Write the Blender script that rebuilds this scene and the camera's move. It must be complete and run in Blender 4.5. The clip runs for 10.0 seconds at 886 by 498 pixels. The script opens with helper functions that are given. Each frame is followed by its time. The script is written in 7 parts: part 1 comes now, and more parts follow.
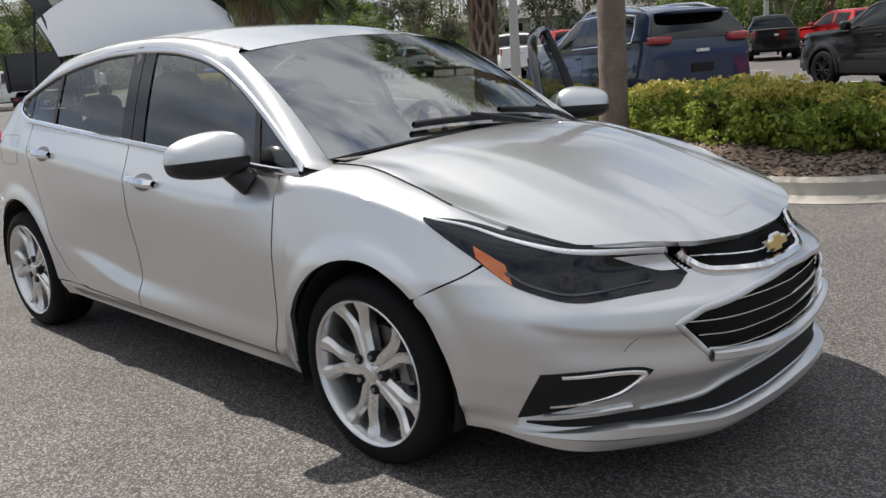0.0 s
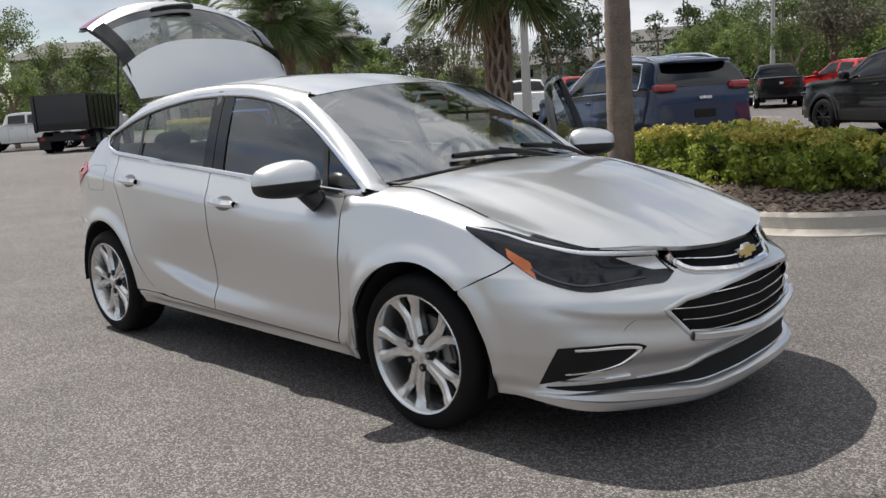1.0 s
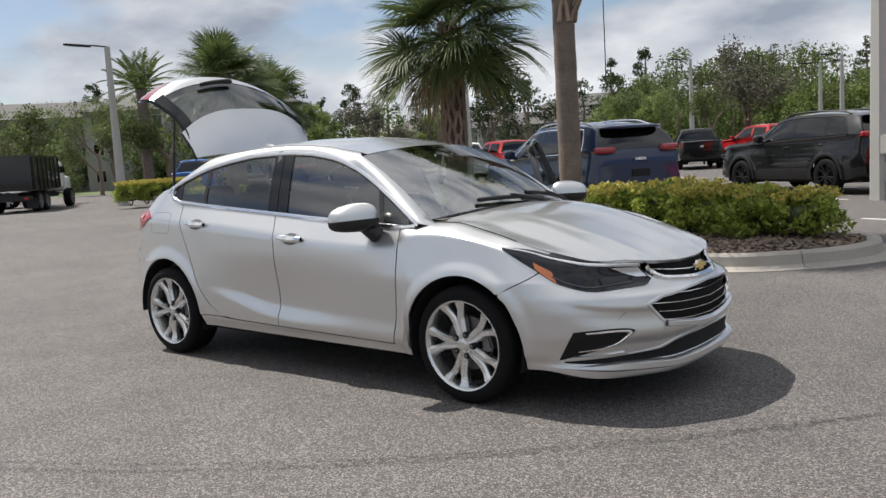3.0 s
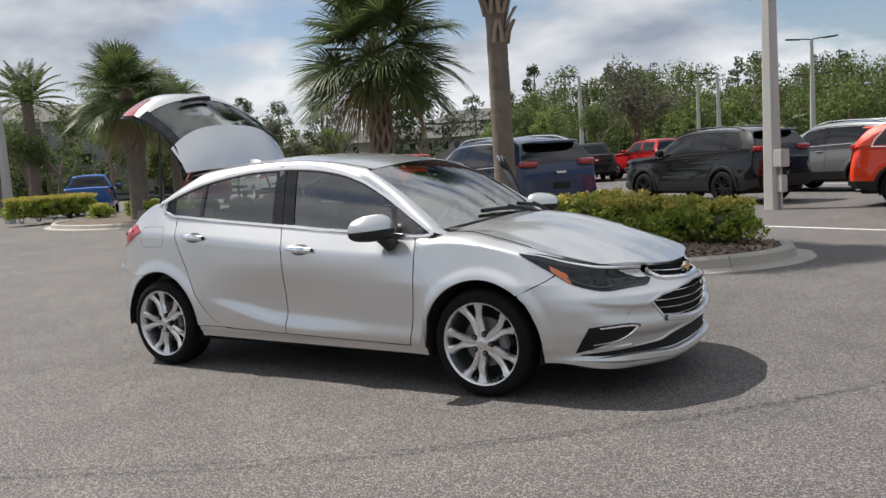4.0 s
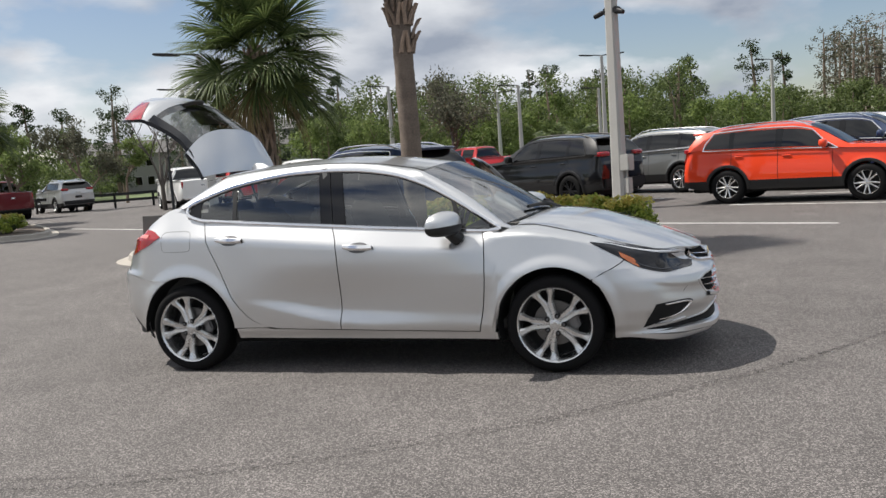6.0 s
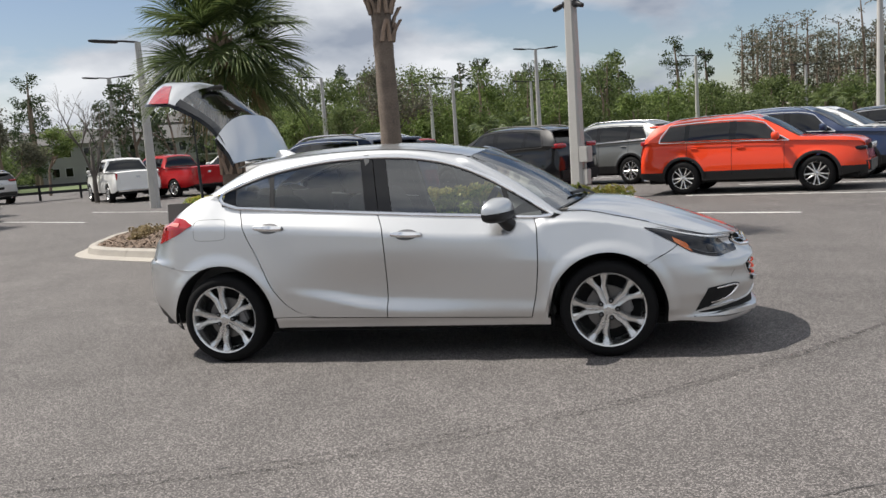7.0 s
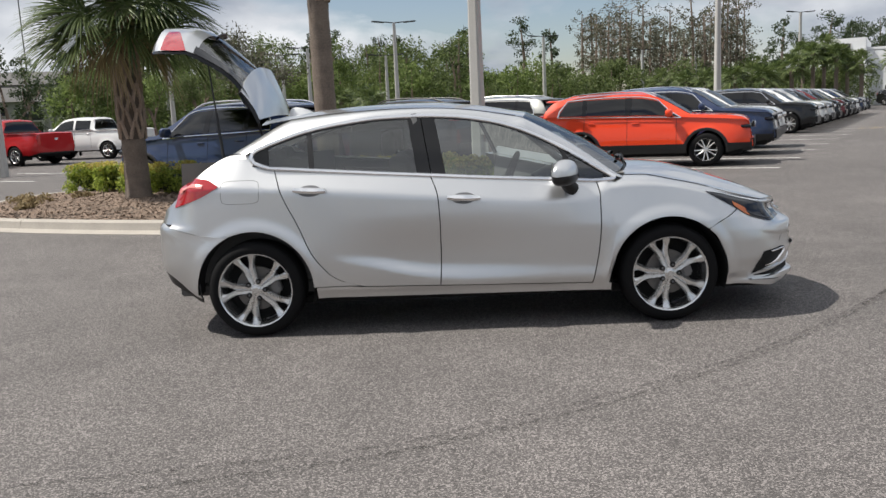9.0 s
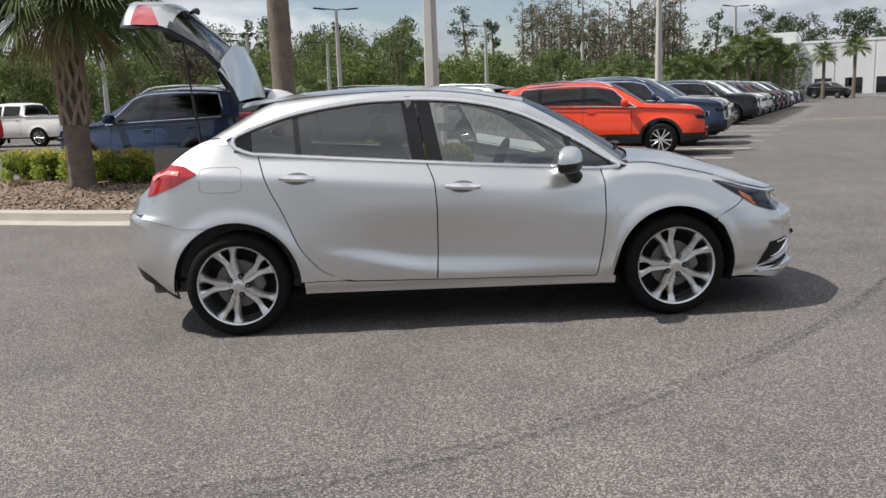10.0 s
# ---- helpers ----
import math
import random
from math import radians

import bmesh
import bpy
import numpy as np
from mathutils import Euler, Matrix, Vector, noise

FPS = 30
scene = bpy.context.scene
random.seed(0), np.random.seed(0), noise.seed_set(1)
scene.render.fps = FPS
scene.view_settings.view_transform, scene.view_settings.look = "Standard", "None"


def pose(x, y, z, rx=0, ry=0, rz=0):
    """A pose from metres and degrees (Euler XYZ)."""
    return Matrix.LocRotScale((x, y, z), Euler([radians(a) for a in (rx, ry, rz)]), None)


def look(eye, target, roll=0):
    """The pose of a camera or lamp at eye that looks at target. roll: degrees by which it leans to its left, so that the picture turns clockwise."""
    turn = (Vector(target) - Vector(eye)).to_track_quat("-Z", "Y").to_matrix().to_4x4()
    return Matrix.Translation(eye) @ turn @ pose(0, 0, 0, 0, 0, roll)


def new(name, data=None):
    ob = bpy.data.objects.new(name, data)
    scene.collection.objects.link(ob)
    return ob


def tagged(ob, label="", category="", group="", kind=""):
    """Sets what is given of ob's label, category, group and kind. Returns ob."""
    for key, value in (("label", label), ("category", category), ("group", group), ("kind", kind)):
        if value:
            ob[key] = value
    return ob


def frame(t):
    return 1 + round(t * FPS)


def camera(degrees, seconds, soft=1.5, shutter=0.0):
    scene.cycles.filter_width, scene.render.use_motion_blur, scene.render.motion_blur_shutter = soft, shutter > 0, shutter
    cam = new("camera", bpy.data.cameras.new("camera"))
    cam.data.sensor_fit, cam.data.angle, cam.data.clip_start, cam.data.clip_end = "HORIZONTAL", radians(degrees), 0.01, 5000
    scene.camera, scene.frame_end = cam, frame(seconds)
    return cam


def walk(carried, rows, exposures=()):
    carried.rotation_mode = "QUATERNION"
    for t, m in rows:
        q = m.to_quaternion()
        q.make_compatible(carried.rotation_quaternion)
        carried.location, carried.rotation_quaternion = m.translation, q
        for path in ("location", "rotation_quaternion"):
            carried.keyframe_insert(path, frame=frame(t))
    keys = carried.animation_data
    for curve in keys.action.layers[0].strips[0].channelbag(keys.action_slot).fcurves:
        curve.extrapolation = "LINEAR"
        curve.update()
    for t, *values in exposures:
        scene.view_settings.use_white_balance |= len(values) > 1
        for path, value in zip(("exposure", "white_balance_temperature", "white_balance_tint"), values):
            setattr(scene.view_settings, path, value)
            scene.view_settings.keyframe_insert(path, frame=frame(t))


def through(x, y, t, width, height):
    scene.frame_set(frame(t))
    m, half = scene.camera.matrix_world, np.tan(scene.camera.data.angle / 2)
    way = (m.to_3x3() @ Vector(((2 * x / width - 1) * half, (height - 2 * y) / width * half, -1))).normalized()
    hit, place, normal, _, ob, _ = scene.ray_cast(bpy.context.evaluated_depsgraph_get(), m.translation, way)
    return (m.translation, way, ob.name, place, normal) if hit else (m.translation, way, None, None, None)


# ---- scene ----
cam = camera(55.9, 10.0)
PATH = [
    (0, (3.287, -2.506, 1.297), (1.937, -1.103, 0.84), -4.1),
    (0.5, (3.487, -2.781, 1.297), (2.098, -1.4, 0.894), -4.1),
    (1, (3.664, -3.065, 1.306), (2.288, -1.657, 0.951), -3.6),
    (1.5, (3.871, -3.289, 1.288), (2.503, -1.859, 0.995), -3.7),
    (2, (4.032, -3.501, 1.285), (2.679, -2.052, 1.016), -3.1),
    (2.5, (4.096, -3.879, 1.294), (2.776, -2.397, 1.052), -3.3),
    (4, (3.678, -4.998, 1.363), (2.632, -3.306, 1.16), -3.7),
    (4.5, (3.407, -5.322, 1.378), (2.481, -3.561, 1.175), -4.0),
    (5, (3.056, -5.581, 1.397), (2.169, -3.8, 1.194), -4.4),
    (5.5, (2.677, -5.86, 1.411), (1.939, -4.011, 1.215), -4.2),
    (7, (1.472, -6.288, 1.439), (1.046, -4.35, 1.195), -4.0),
    (7.5, (1.046, -6.294, 1.434), (0.717, -4.337, 1.185), -3.3),
    (8, (0.642, -6.336, 1.431), (0.459, -4.364, 1.151), -2.8),
    (8.5, (0.297, -6.289, 1.417), (0.161, -4.316, 1.121), -3.0),
    (9, (0.011, -6.215, 1.413), (-0.035, -4.242, 1.09), -2.6),
    (9.5, (-0.225, -6.14, 1.419), (-0.166, -4.168, 1.091), -2.1),
    (10, (-0.35, -5.894, 1.385), (-0.251, -3.928, 1.033), -2.1),
]
walk(cam, [(t, look(eye, target, roll)) for t, eye, target, roll in PATH], [(0.0, 0.3), (10.0, 0.3)])

# ---- world, sun ----
world = bpy.data.worlds.new("world")
scene.world = world
world.use_nodes = True
CLOUD_SHIFT = (7.1, 2.2, 0.1)
SUN_AZ, SUN_EL = 179.5, 57.5        # the way to the sun, degrees from +x towards +y, and its height


def build_world():
    nt = world.node_tree
    nt.nodes.clear()
    out = nt.nodes.new("ShaderNodeOutputWorld")
    bg = nt.nodes.new("ShaderNodeBackground")
    bg.inputs["Strength"].default_value = 0.105
    sky = nt.nodes.new("ShaderNodeTexSky")
    sky.sky_type = "NISHITA"
    sky.sun_disc = False
    sky.sun_elevation = radians(SUN_EL)
    sky.sun_rotation = radians(90.0 - SUN_AZ)
    sky.air_density, sky.dust_density, sky.ozone_density = 1.0, 0.7, 1.2
    # clouds: noise over the directions, flattened towards the horizon
    co = nt.nodes.new("ShaderNodeTexCoord")
    comb = nt.nodes.new("ShaderNodeMapping")
    comb.inputs["Scale"].default_value = (1.0, 1.0, 2.3)
    comb.inputs["Location"].default_value = CLOUD_SHIFT
    nt.links.new(co.outputs["Generated"], comb.inputs["Vector"])
    n1 = nt.nodes.new("ShaderNodeTexNoise")
    n1.inputs["Scale"].default_value = 3.4
    n1.inputs["Detail"].default_value = 8.0
    n1.inputs["Roughness"].default_value = 0.52
    n1.inputs["Distortion"].default_value = 0.15
    nt.links.new(comb.outputs[0], n1.inputs["Vector"])
    ramp = nt.nodes.new("ShaderNodeValToRGB")
    ramp.color_ramp.elements[0].position, ramp.color_ramp.elements[1].position = 0.425, 0.535
    sep = nt.nodes.new("ShaderNodeSeparateXYZ")
    nt.links.new(co.outputs["Generated"], sep.inputs[0])
    over = nt.nodes.new("ShaderNodeMapRange")
    over.inputs["From Min"].default_value, over.inputs["From Max"].default_value = 0.30, 0.75
    over.inputs["To Min"].default_value, over.inputs["To Max"].default_value = 0.0, 0.12
    nt.links.new(sep.outputs["Z"], over.inputs["Value"])
    cover = nt.nodes.new("ShaderNodeMath")
    cover.operation = "ADD"
    nt.links.new(n1.outputs["Fac"], cover.inputs[0])
    nt.links.new(over.outputs[0], cover.inputs[1])
    nt.links.new(cover.outputs[0], ramp.inputs[0])
    n2 = nt.nodes.new("ShaderNodeTexNoise")
    n2.inputs["Scale"].default_value = 5.5
    n2.inputs["Detail"].default_value = 6.0
    nt.links.new(comb.outputs[0], n2.inputs["Vector"])
    shade = nt.nodes.new("ShaderNodeValToRGB")
    shade.color_ramp.elements[0].position, shade.color_ramp.elements[1].position = 0.36, 0.68
    shade.color_ramp.elements[0].color = (2.5, 2.85, 3.5, 1)
    shade.color_ramp.elements[1].color = (6.6, 6.75, 7.0, 1)
    bright = nt.nodes.new("ShaderNodeMath")
    bright.operation = "ADD"
    nt.links.new(n2.outputs["Fac"], bright.inputs[0])
    nt.links.new(over.outputs[0], bright.inputs[1])
    nt.links.new(bright.outputs[0], shade.inputs[0])
    mix = nt.nodes.new("ShaderNodeMix")
    mix.data_type = "RGBA"
    nt.links.new(ramp.outputs[0], mix.inputs["Factor"])
    dim = nt.nodes.new("ShaderNodeVectorMath")
    dim.operation = "MULTIPLY"
    dim.inputs[1].default_value = (0.80, 0.76, 0.76)
    nt.links.new(sky.outputs[0], dim.inputs[0])
    nt.links.new(dim.outputs[0], mix.inputs["A"])
    nt.links.new(shade.outputs[0], mix.inputs["B"])
    nt.links.new(mix.outputs["Result"], bg.inputs["Color"])
    nt.links.new(bg.outputs[0], out.inputs[0])


build_world()
sun = new("sun", bpy.data.lights.new("sun", "SUN"))
sun.data.energy, sun.data.angle, sun.data.color = 5.0, radians(0.6), (1.0, 0.945, 0.865)
sun.matrix_world = look((math.cos(radians(SUN_AZ)) * 40, math.sin(radians(SUN_AZ)) * 40, 40 * math.tan(radians(SUN_EL))), (0, 0, 0))


# ---- materials ----
def nodes(name):
    m = bpy.data.materials.new(name)
    m.use_nodes = True
    return m, m.node_tree, m.node_tree.nodes["Principled BSDF"]


def surface(name, colour, rough=0.5, metal=0.0, vary=0.12, scale=6.0, fine=60.0, bump=0.0, coat=0.0, rand=0.0, spec=0.5, wear=0.1):
    """A plain surface with variation at two scales, optional relief and a shade of its own for each piece."""
    m, nt, b = nodes(name)
    co = nt.nodes.new("ShaderNodeTexCoord")
    n1 = nt.nodes.new("ShaderNodeTexNoise")
    n1.inputs["Scale"].default_value, n1.inputs["Detail"].default_value = scale, 5.0
    n2 = nt.nodes.new("ShaderNodeTexNoise")
    n2.inputs["Scale"].default_value, n2.inputs["Detail"].default_value = fine, 3.0
    for n in (n1, n2):
        nt.links.new(co.outputs["Object"], n.inputs["Vector"])
    add = nt.nodes.new("ShaderNodeMath")
    add.operation = "ADD"
    nt.links.new(n1.outputs["Fac"], add.inputs[0])
    nt.links.new(n2.outputs["Fac"], add.inputs[1])
    rng = nt.nodes.new("ShaderNodeMapRange")
    rng.inputs["From Min"].default_value, rng.inputs["From Max"].default_value = 0.6, 1.4
    rng.inputs["To Min"].default_value, rng.inputs["To Max"].default_value = 1 - vary, 1 + vary
    nt.links.new(add.outputs[0], rng.inputs["Value"])
    val = rng.outputs[0]
    if rand:
        inf = nt.nodes.new("ShaderNodeObjectInfo")
        r2 = nt.nodes.new("ShaderNodeMapRange")
        r2.inputs["To Min"].default_value, r2.inputs["To Max"].default_value = 1 - rand, 1 + rand
        nt.links.new(inf.outputs["Random"], r2.inputs["Value"])
        mu = nt.nodes.new("ShaderNodeMath")
        mu.operation = "MULTIPLY"
        nt.links.new(val, mu.inputs[0])
        nt.links.new(r2.outputs[0], mu.inputs[1])
        val = mu.outputs[0]
    mul = nt.nodes.new("ShaderNodeVectorMath")
    mul.operation = "SCALE"
    mul.inputs[0].default_value = colour
    nt.links.new(val, mul.inputs["Scale"])
    nt.links.new(mul.outputs[0], b.inputs["Base Color"])
    rr = nt.nodes.new("ShaderNodeMapRange")
    rr.inputs["To Min"].default_value, rr.inputs["To Max"].default_value = max(0.02, rough - wear), min(1.0, rough + wear)
    nt.links.new(n1.outputs["Fac"], rr.inputs["Value"])
    nt.links.new(rr.outputs[0], b.inputs["Roughness"])
    b.inputs["Metallic"].default_value = metal
    b.inputs["Specular IOR Level"].default_value = spec
    if coat:
        b.inputs["Coat Weight"].default_value, b.inputs["Coat Roughness"].default_value = coat, 0.04
    if bump:
        bp = nt.nodes.new("ShaderNodeBump")
        bp.inputs["Strength"].default_value, bp.inputs["Distance"].default_value = 1.0, bump
        nt.links.new(add.outputs[0], bp.inputs["Height"])
        nt.links.new(bp.outputs[0], b.inputs["Normal"])
    return m


def leaf_surface(name, dark, light, rough=0.55, through=0.35):
    """Leaves: each island its own shade, a little light let through."""
    m, nt, b = nodes(name)
    geo = nt.nodes.new("ShaderNodeNewGeometry")
    ramp = nt.nodes.new("ShaderNodeValToRGB")
    ramp.color_ramp.elements[0].color, ramp.color_ramp.elements[1].color = (*dark, 1), (*light, 1)
    nt.links.new(geo.outputs["Random Per Island"], ramp.inputs[0])
    nt.links.new(ramp.outputs[0], b.inputs["Base Color"])
    b.inputs["Roughness"].default_value = rough
    b.inputs["Specular IOR Level"].default_value = 0.3
    tr = nt.nodes.new("ShaderNodeBsdfTranslucent")
    nt.links.new(ramp.outputs[0], tr.inputs["Color"])
    mx = nt.nodes.new("ShaderNodeMixShader")
    mx.inputs[0].default_value = through
    nt.links.new(b.outputs[0], mx.inputs[1])
    nt.links.new(tr.outputs[0], mx.inputs[2])
    nt.links.new(mx.outputs[0], nt.nodes["Material Output"].inputs[0])
    return m


def glass_surface(name, tint, rough=0.0, ior=1.85):
    """A thin pane: clear with a tint, and the gloss of glass."""
    m, nt, b = nodes(name)
    nt.nodes.remove(b)
    fr = nt.nodes.new("ShaderNodeFresnel")
    fr.inputs["IOR"].default_value = ior
    clear = nt.nodes.new("ShaderNodeBsdfTransparent")
    clear.inputs["Color"].default_value = (*tint, 1)
    gl = nt.nodes.new("ShaderNodeBsdfGlossy")
    gl.inputs["Roughness"].default_value = rough
    mx = nt.nodes.new("ShaderNodeMixShader")
    nt.links.new(fr.outputs[0], mx.inputs[0])
    nt.links.new(clear.outputs[0], mx.inputs[1])
    nt.links.new(gl.outputs[0], mx.inputs[2])
    nt.links.new(mx.outputs[0], nt.nodes["Material Output"].inputs[0])
    return m


def car_paint(name, colour, metal=0.0, rough=0.35, flake=0.0):
    m, nt, b = nodes(name)
    co = nt.nodes.new("ShaderNodeTexCoord")
    n = nt.nodes.new("ShaderNodeTexNoise")
    n.inputs["Scale"].default_value, n.inputs["Detail"].default_value = 1.7, 4.0
    nt.links.new(co.outputs["Object"], n.inputs["Vector"])
    f = nt.nodes.new("ShaderNodeTexVoronoi")
    f.inputs["Scale"].default_value = 900.0
    nt.links.new(co.outputs["Object"], f.inputs["Vector"])
    mr = nt.nodes.new("ShaderNodeMapRange")
    mr.inputs["To Min"].default_value, mr.inputs["To Max"].default_value = 1 - flake, 1 + flake
    nt.links.new(f.outputs["Distance"], mr.inputs["Value"])
    dust = nt.nodes.new("ShaderNodeMapRange")
    dust.inputs["To Min"].default_value, dust.inputs["To Max"].default_value = 0.96, 1.04
    nt.links.new(n.outputs["Fac"], dust.inputs["Value"])
    mu = nt.nodes.new("ShaderNodeMath")
    mu.operation = "MULTIPLY"
    nt.links.new(mr.outputs[0], mu.inputs[0])
    nt.links.new(dust.outputs[0], mu.inputs[1])
    sc = nt.nodes.new("ShaderNodeVectorMath")
    sc.operation = "SCALE"
    sc.inputs[0].default_value = colour
    nt.links.new(mu.outputs[0], sc.inputs["Scale"])
    nt.links.new(sc.outputs[0], b.inputs["Base Color"])
    b.inputs["Metallic"].default_value, b.inputs["Roughness"].default_value = metal, rough
    b.inputs["Coat Weight"].default_value, b.inputs["Coat Roughness"].default_value = 1.0, 0.025
    b.inputs["Specular IOR Level"].default_value = 0.5 if metal > 0.5 else 0.12
    return m


SILVER = car_paint("silver_paint", (0.65, 0.655, 0.66), 0.94, 0.35, 0.10)
CHROME = surface("chrome", (0.88, 0.88, 0.89), 0.11, 1.0, 0.03, wear=0.04)
ALLOY = surface("alloy", (0.70, 0.70, 0.695), 0.25, 0.95, 0.05, wear=0.06)
ALLOY_DARK = surface("alloy_pocket", (0.20, 0.20, 0.205), 0.4, 0.8, 0.05)
RUBBER = surface("tyre_rubber", (0.007, 0.007, 0.0075), 0.75, 0.0, 0.2, 9.0, 140.0, 0.0008, spec=0.15)
BLACK_TRIM = surface("black_trim", (0.007, 0.007, 0.008), 0.45, 0.0, 0.12, 5.0, 200.0, 0.0002)
GLOSS_BLACK = surface("gloss_black", (0.006, 0.006, 0.007), 0.10, 0.0, 0.1, coat=0.25, wear=0.03, spec=0.3)
DARK = surface("dark_lining", (0.005, 0.005, 0.005), 0.9, 0.0, 0.1)
CABIN = surface("cabin_fabric", (0.095, 0.092, 0.088), 0.85, 0.0, 0.15, 9.0, 300.0, 0.0006)
CABIN_GREY = surface("cabin_plastic", (0.13, 0.13, 0.13), 0.6, 0.0, 0.08, 4.0, 200.0, 0.0003)
GLASS = glass_surface("clear_glass", (0.50, 0.57, 0.54), 0.0, 2.5)
GLASS_SCREEN = glass_surface("screen_glass", (0.50, 0.56, 0.52), 0.0, 5.6)
GLASS_TINT = glass_surface("tinted_glass", (0.66, 0.72, 0.69), 0.0, 2.2)
GLASS_GATE = glass_surface("gate_glass", (0.40, 0.43, 0.42), 0.0, 2.5)
GLASS_DARK = glass_surface("privacy_glass", (0.06, 0.065, 0.066), 0.0, 1.75)
RED_LENS = surface("red_lens", (0.33, 0.008, 0.014), 0.06, 0.0, 0.12, 30.0, 120.0, coat=1.0, wear=0.03)
AMBER_LENS = surface("amber_lens", (0.46, 0.115, 0.022), 0.12, 0.0, 0.1, 30.0, 120.0, coat=1.0, wear=0.03)
SMOKE = surface("smoked_lamp", (0.008, 0.009, 0.013), 0.10, 0.0, 0.3, 22.0, 90.0, coat=0.35, wear=0.05, spec=0.25)
LAMP_SILVER = surface("lamp_reflector", (0.72, 0.73, 0.75), 0.25, 0.6, 0.1)
GOLD = surface("gold_badge", (0.74, 0.56, 0.22), 0.3, 0.8, 0.08)
DISC = surface("brake_disc", (0.15, 0.145, 0.14), 0.4, 0.9, 0.12)


# ---- mesh helpers ----
def finish(name, bm, material, sharp=38.0):
    bmesh.ops.recalc_face_normals(bm, faces=bm.faces)
    lim = radians(sharp)
    for f in bm.faces:
        f.smooth = True
    for e in bm.edges:
        e.smooth = not (len(e.link_faces) == 2 and e.calc_face_angle(0) > lim)
    me = bpy.data.meshes.new(name)
    bm.to_mesh(me)
    bm.free()
    if material:
        me.materials.append(material)
    return me


def part(name, bm, material, parent=None, label="", sharp=38.0):
    ob = new(name, finish(name, bm, material, sharp))
    if parent:
        ob.parent = parent
    return tagged(ob, label)


def thing(name, label, category, at=None, group="", kind=""):
    ob = new(name)
    ob.empty_display_size = 0.2
    if at is not None:
        ob.matrix_basis = at
    return tagged(ob, label, category, group, kind)


def smooth_curve(*pts):
    """A smooth function through points with rising first number; flat beyond the ends, no overshoot."""
    xs, ys = np.array([p[0] for p in pts], float), np.array([p[1] for p in pts], float)
    h, d = np.diff(xs), np.diff(ys) / np.diff(xs)
    m = np.zeros(len(xs))
    m[0], m[-1] = d[0], d[-1]
    for i in range(1, len(xs) - 1):
        m[i] = 0 if d[i - 1] * d[i] <= 0 else (h[i - 1] + h[i]) / (h[i - 1] / d[i - 1] + h[i] / d[i])

    xs, ys, h, m = xs.tolist(), ys.tolist(), h.tolist(), m.tolist()
    last = len(h) - 1

    def f(x):
        x = min(max(x, xs[0]), xs[-1])
        i = 0
        while i < last and x > xs[i + 1]:
            i += 1
        t = (x - xs[i]) / h[i]
        return (ys[i] * (1 + 2 * t) * (1 - t) ** 2 + h[i] * m[i] * t * (1 - t) ** 2 + ys[i + 1] * t * t * (3 - 2 * t) + h[i] * m[i + 1] * t * t * (t - 1))
    return f


def step(a, b, x):
    t = min(max((x - a) / (b - a), 0.0), 1.0)
    return t * t * (3 - 2 * t)


def lerp(a, b, t):
    return a + (b - a) * t


def grid(rows, bm=None, close=False):
    """Quads over rows of points."""
    bm = bm or bmesh.new()
    vs = [[bm.verts.new(p) for p in r] for r in rows]
    for i in range(len(vs) - 1):
        n = len(vs[i])
        for j in range(n if close else n - 1):
            q = (vs[i][j], vs[i][(j + 1) % n], vs[i + 1][(j + 1) % n], vs[i + 1][j])
            try:
                bm.faces.new(q)
            except ValueError:
                pass
    return bm


def lathe(profile, n=40, bm=None, axis="Y"):
    """Turns (radius, along) pairs about an axis."""
    rows = []
    for r, a in profile:
        ring = []
        for k in range(n):
            c, s = math.cos(2 * math.pi * k / n) * r, math.sin(2 * math.pi * k / n) * r
            ring.append((c, a, s) if axis == "Y" else (c, s, a))
        rows.append(ring)
    return grid(rows, bm, True)


def box(x0, x1, y0, y1, z0, z1, bevel=0.0, bm=None, segs=2):
    own = bm is None
    b2 = bmesh.new()
    bmesh.ops.create_cube(b2, size=1.0)
    for v in b2.verts:
        v.co = ((x0 + x1) / 2 + v.co.x * (x1 - x0), (y0 + y1) / 2 + v.co.y * (y1 - y0), (z0 + z1) / 2 + v.co.z * (z1 - z0))
    if bevel:
        bmesh.ops.bevel(b2, geom=b2.edges[:], offset=bevel, segments=segs, affect="EDGES")
    if own:
        return b2
    merge(bm, b2)
    return bm


def merge(bm, other, m=None):
    """Adds another bmesh to bm."""
    if m is not None:
        bmesh.ops.transform(other, matrix=m, verts=other.verts)
    tmp = bpy.data.meshes.new("tmp")
    other.to_mesh(tmp)
    other.free()
    bm.from_mesh(tmp)
    bpy.data.meshes.remove(tmp)
    return bm


def sweep(points, normals, width, thick, bm=None, taper=None):
    """A flat bar of that width and thickness along points, lying on a surface with these normals."""
    bm = bm or bmesh.new()
    pts, nor = [Vector(p) for p in points], [Vector(n).normalized() for n in normals]
    rows = []
    for i, p in enumerate(pts):
        d = (pts[min(i + 1, len(pts) - 1)] - pts[max(i - 1, 0)]).normalized()
        side = d.cross(nor[i]).normalized()
        k = taper(i / (len(pts) - 1)) if taper else 1.0
        w, h = width / 2 * k, thick
        n = nor[i]
        rows.append([p - side * w - n * h * 0.5, p - side * w + n * h * 0.45, p - side * w * 0.55 + n * h, p + side * w * 0.55 + n * h, p + side * w + n * h * 0.45, p + side * w - n * h * 0.5])
    grid(rows, bm, True)
    bm.verts.ensure_lookup_table()
    return bm


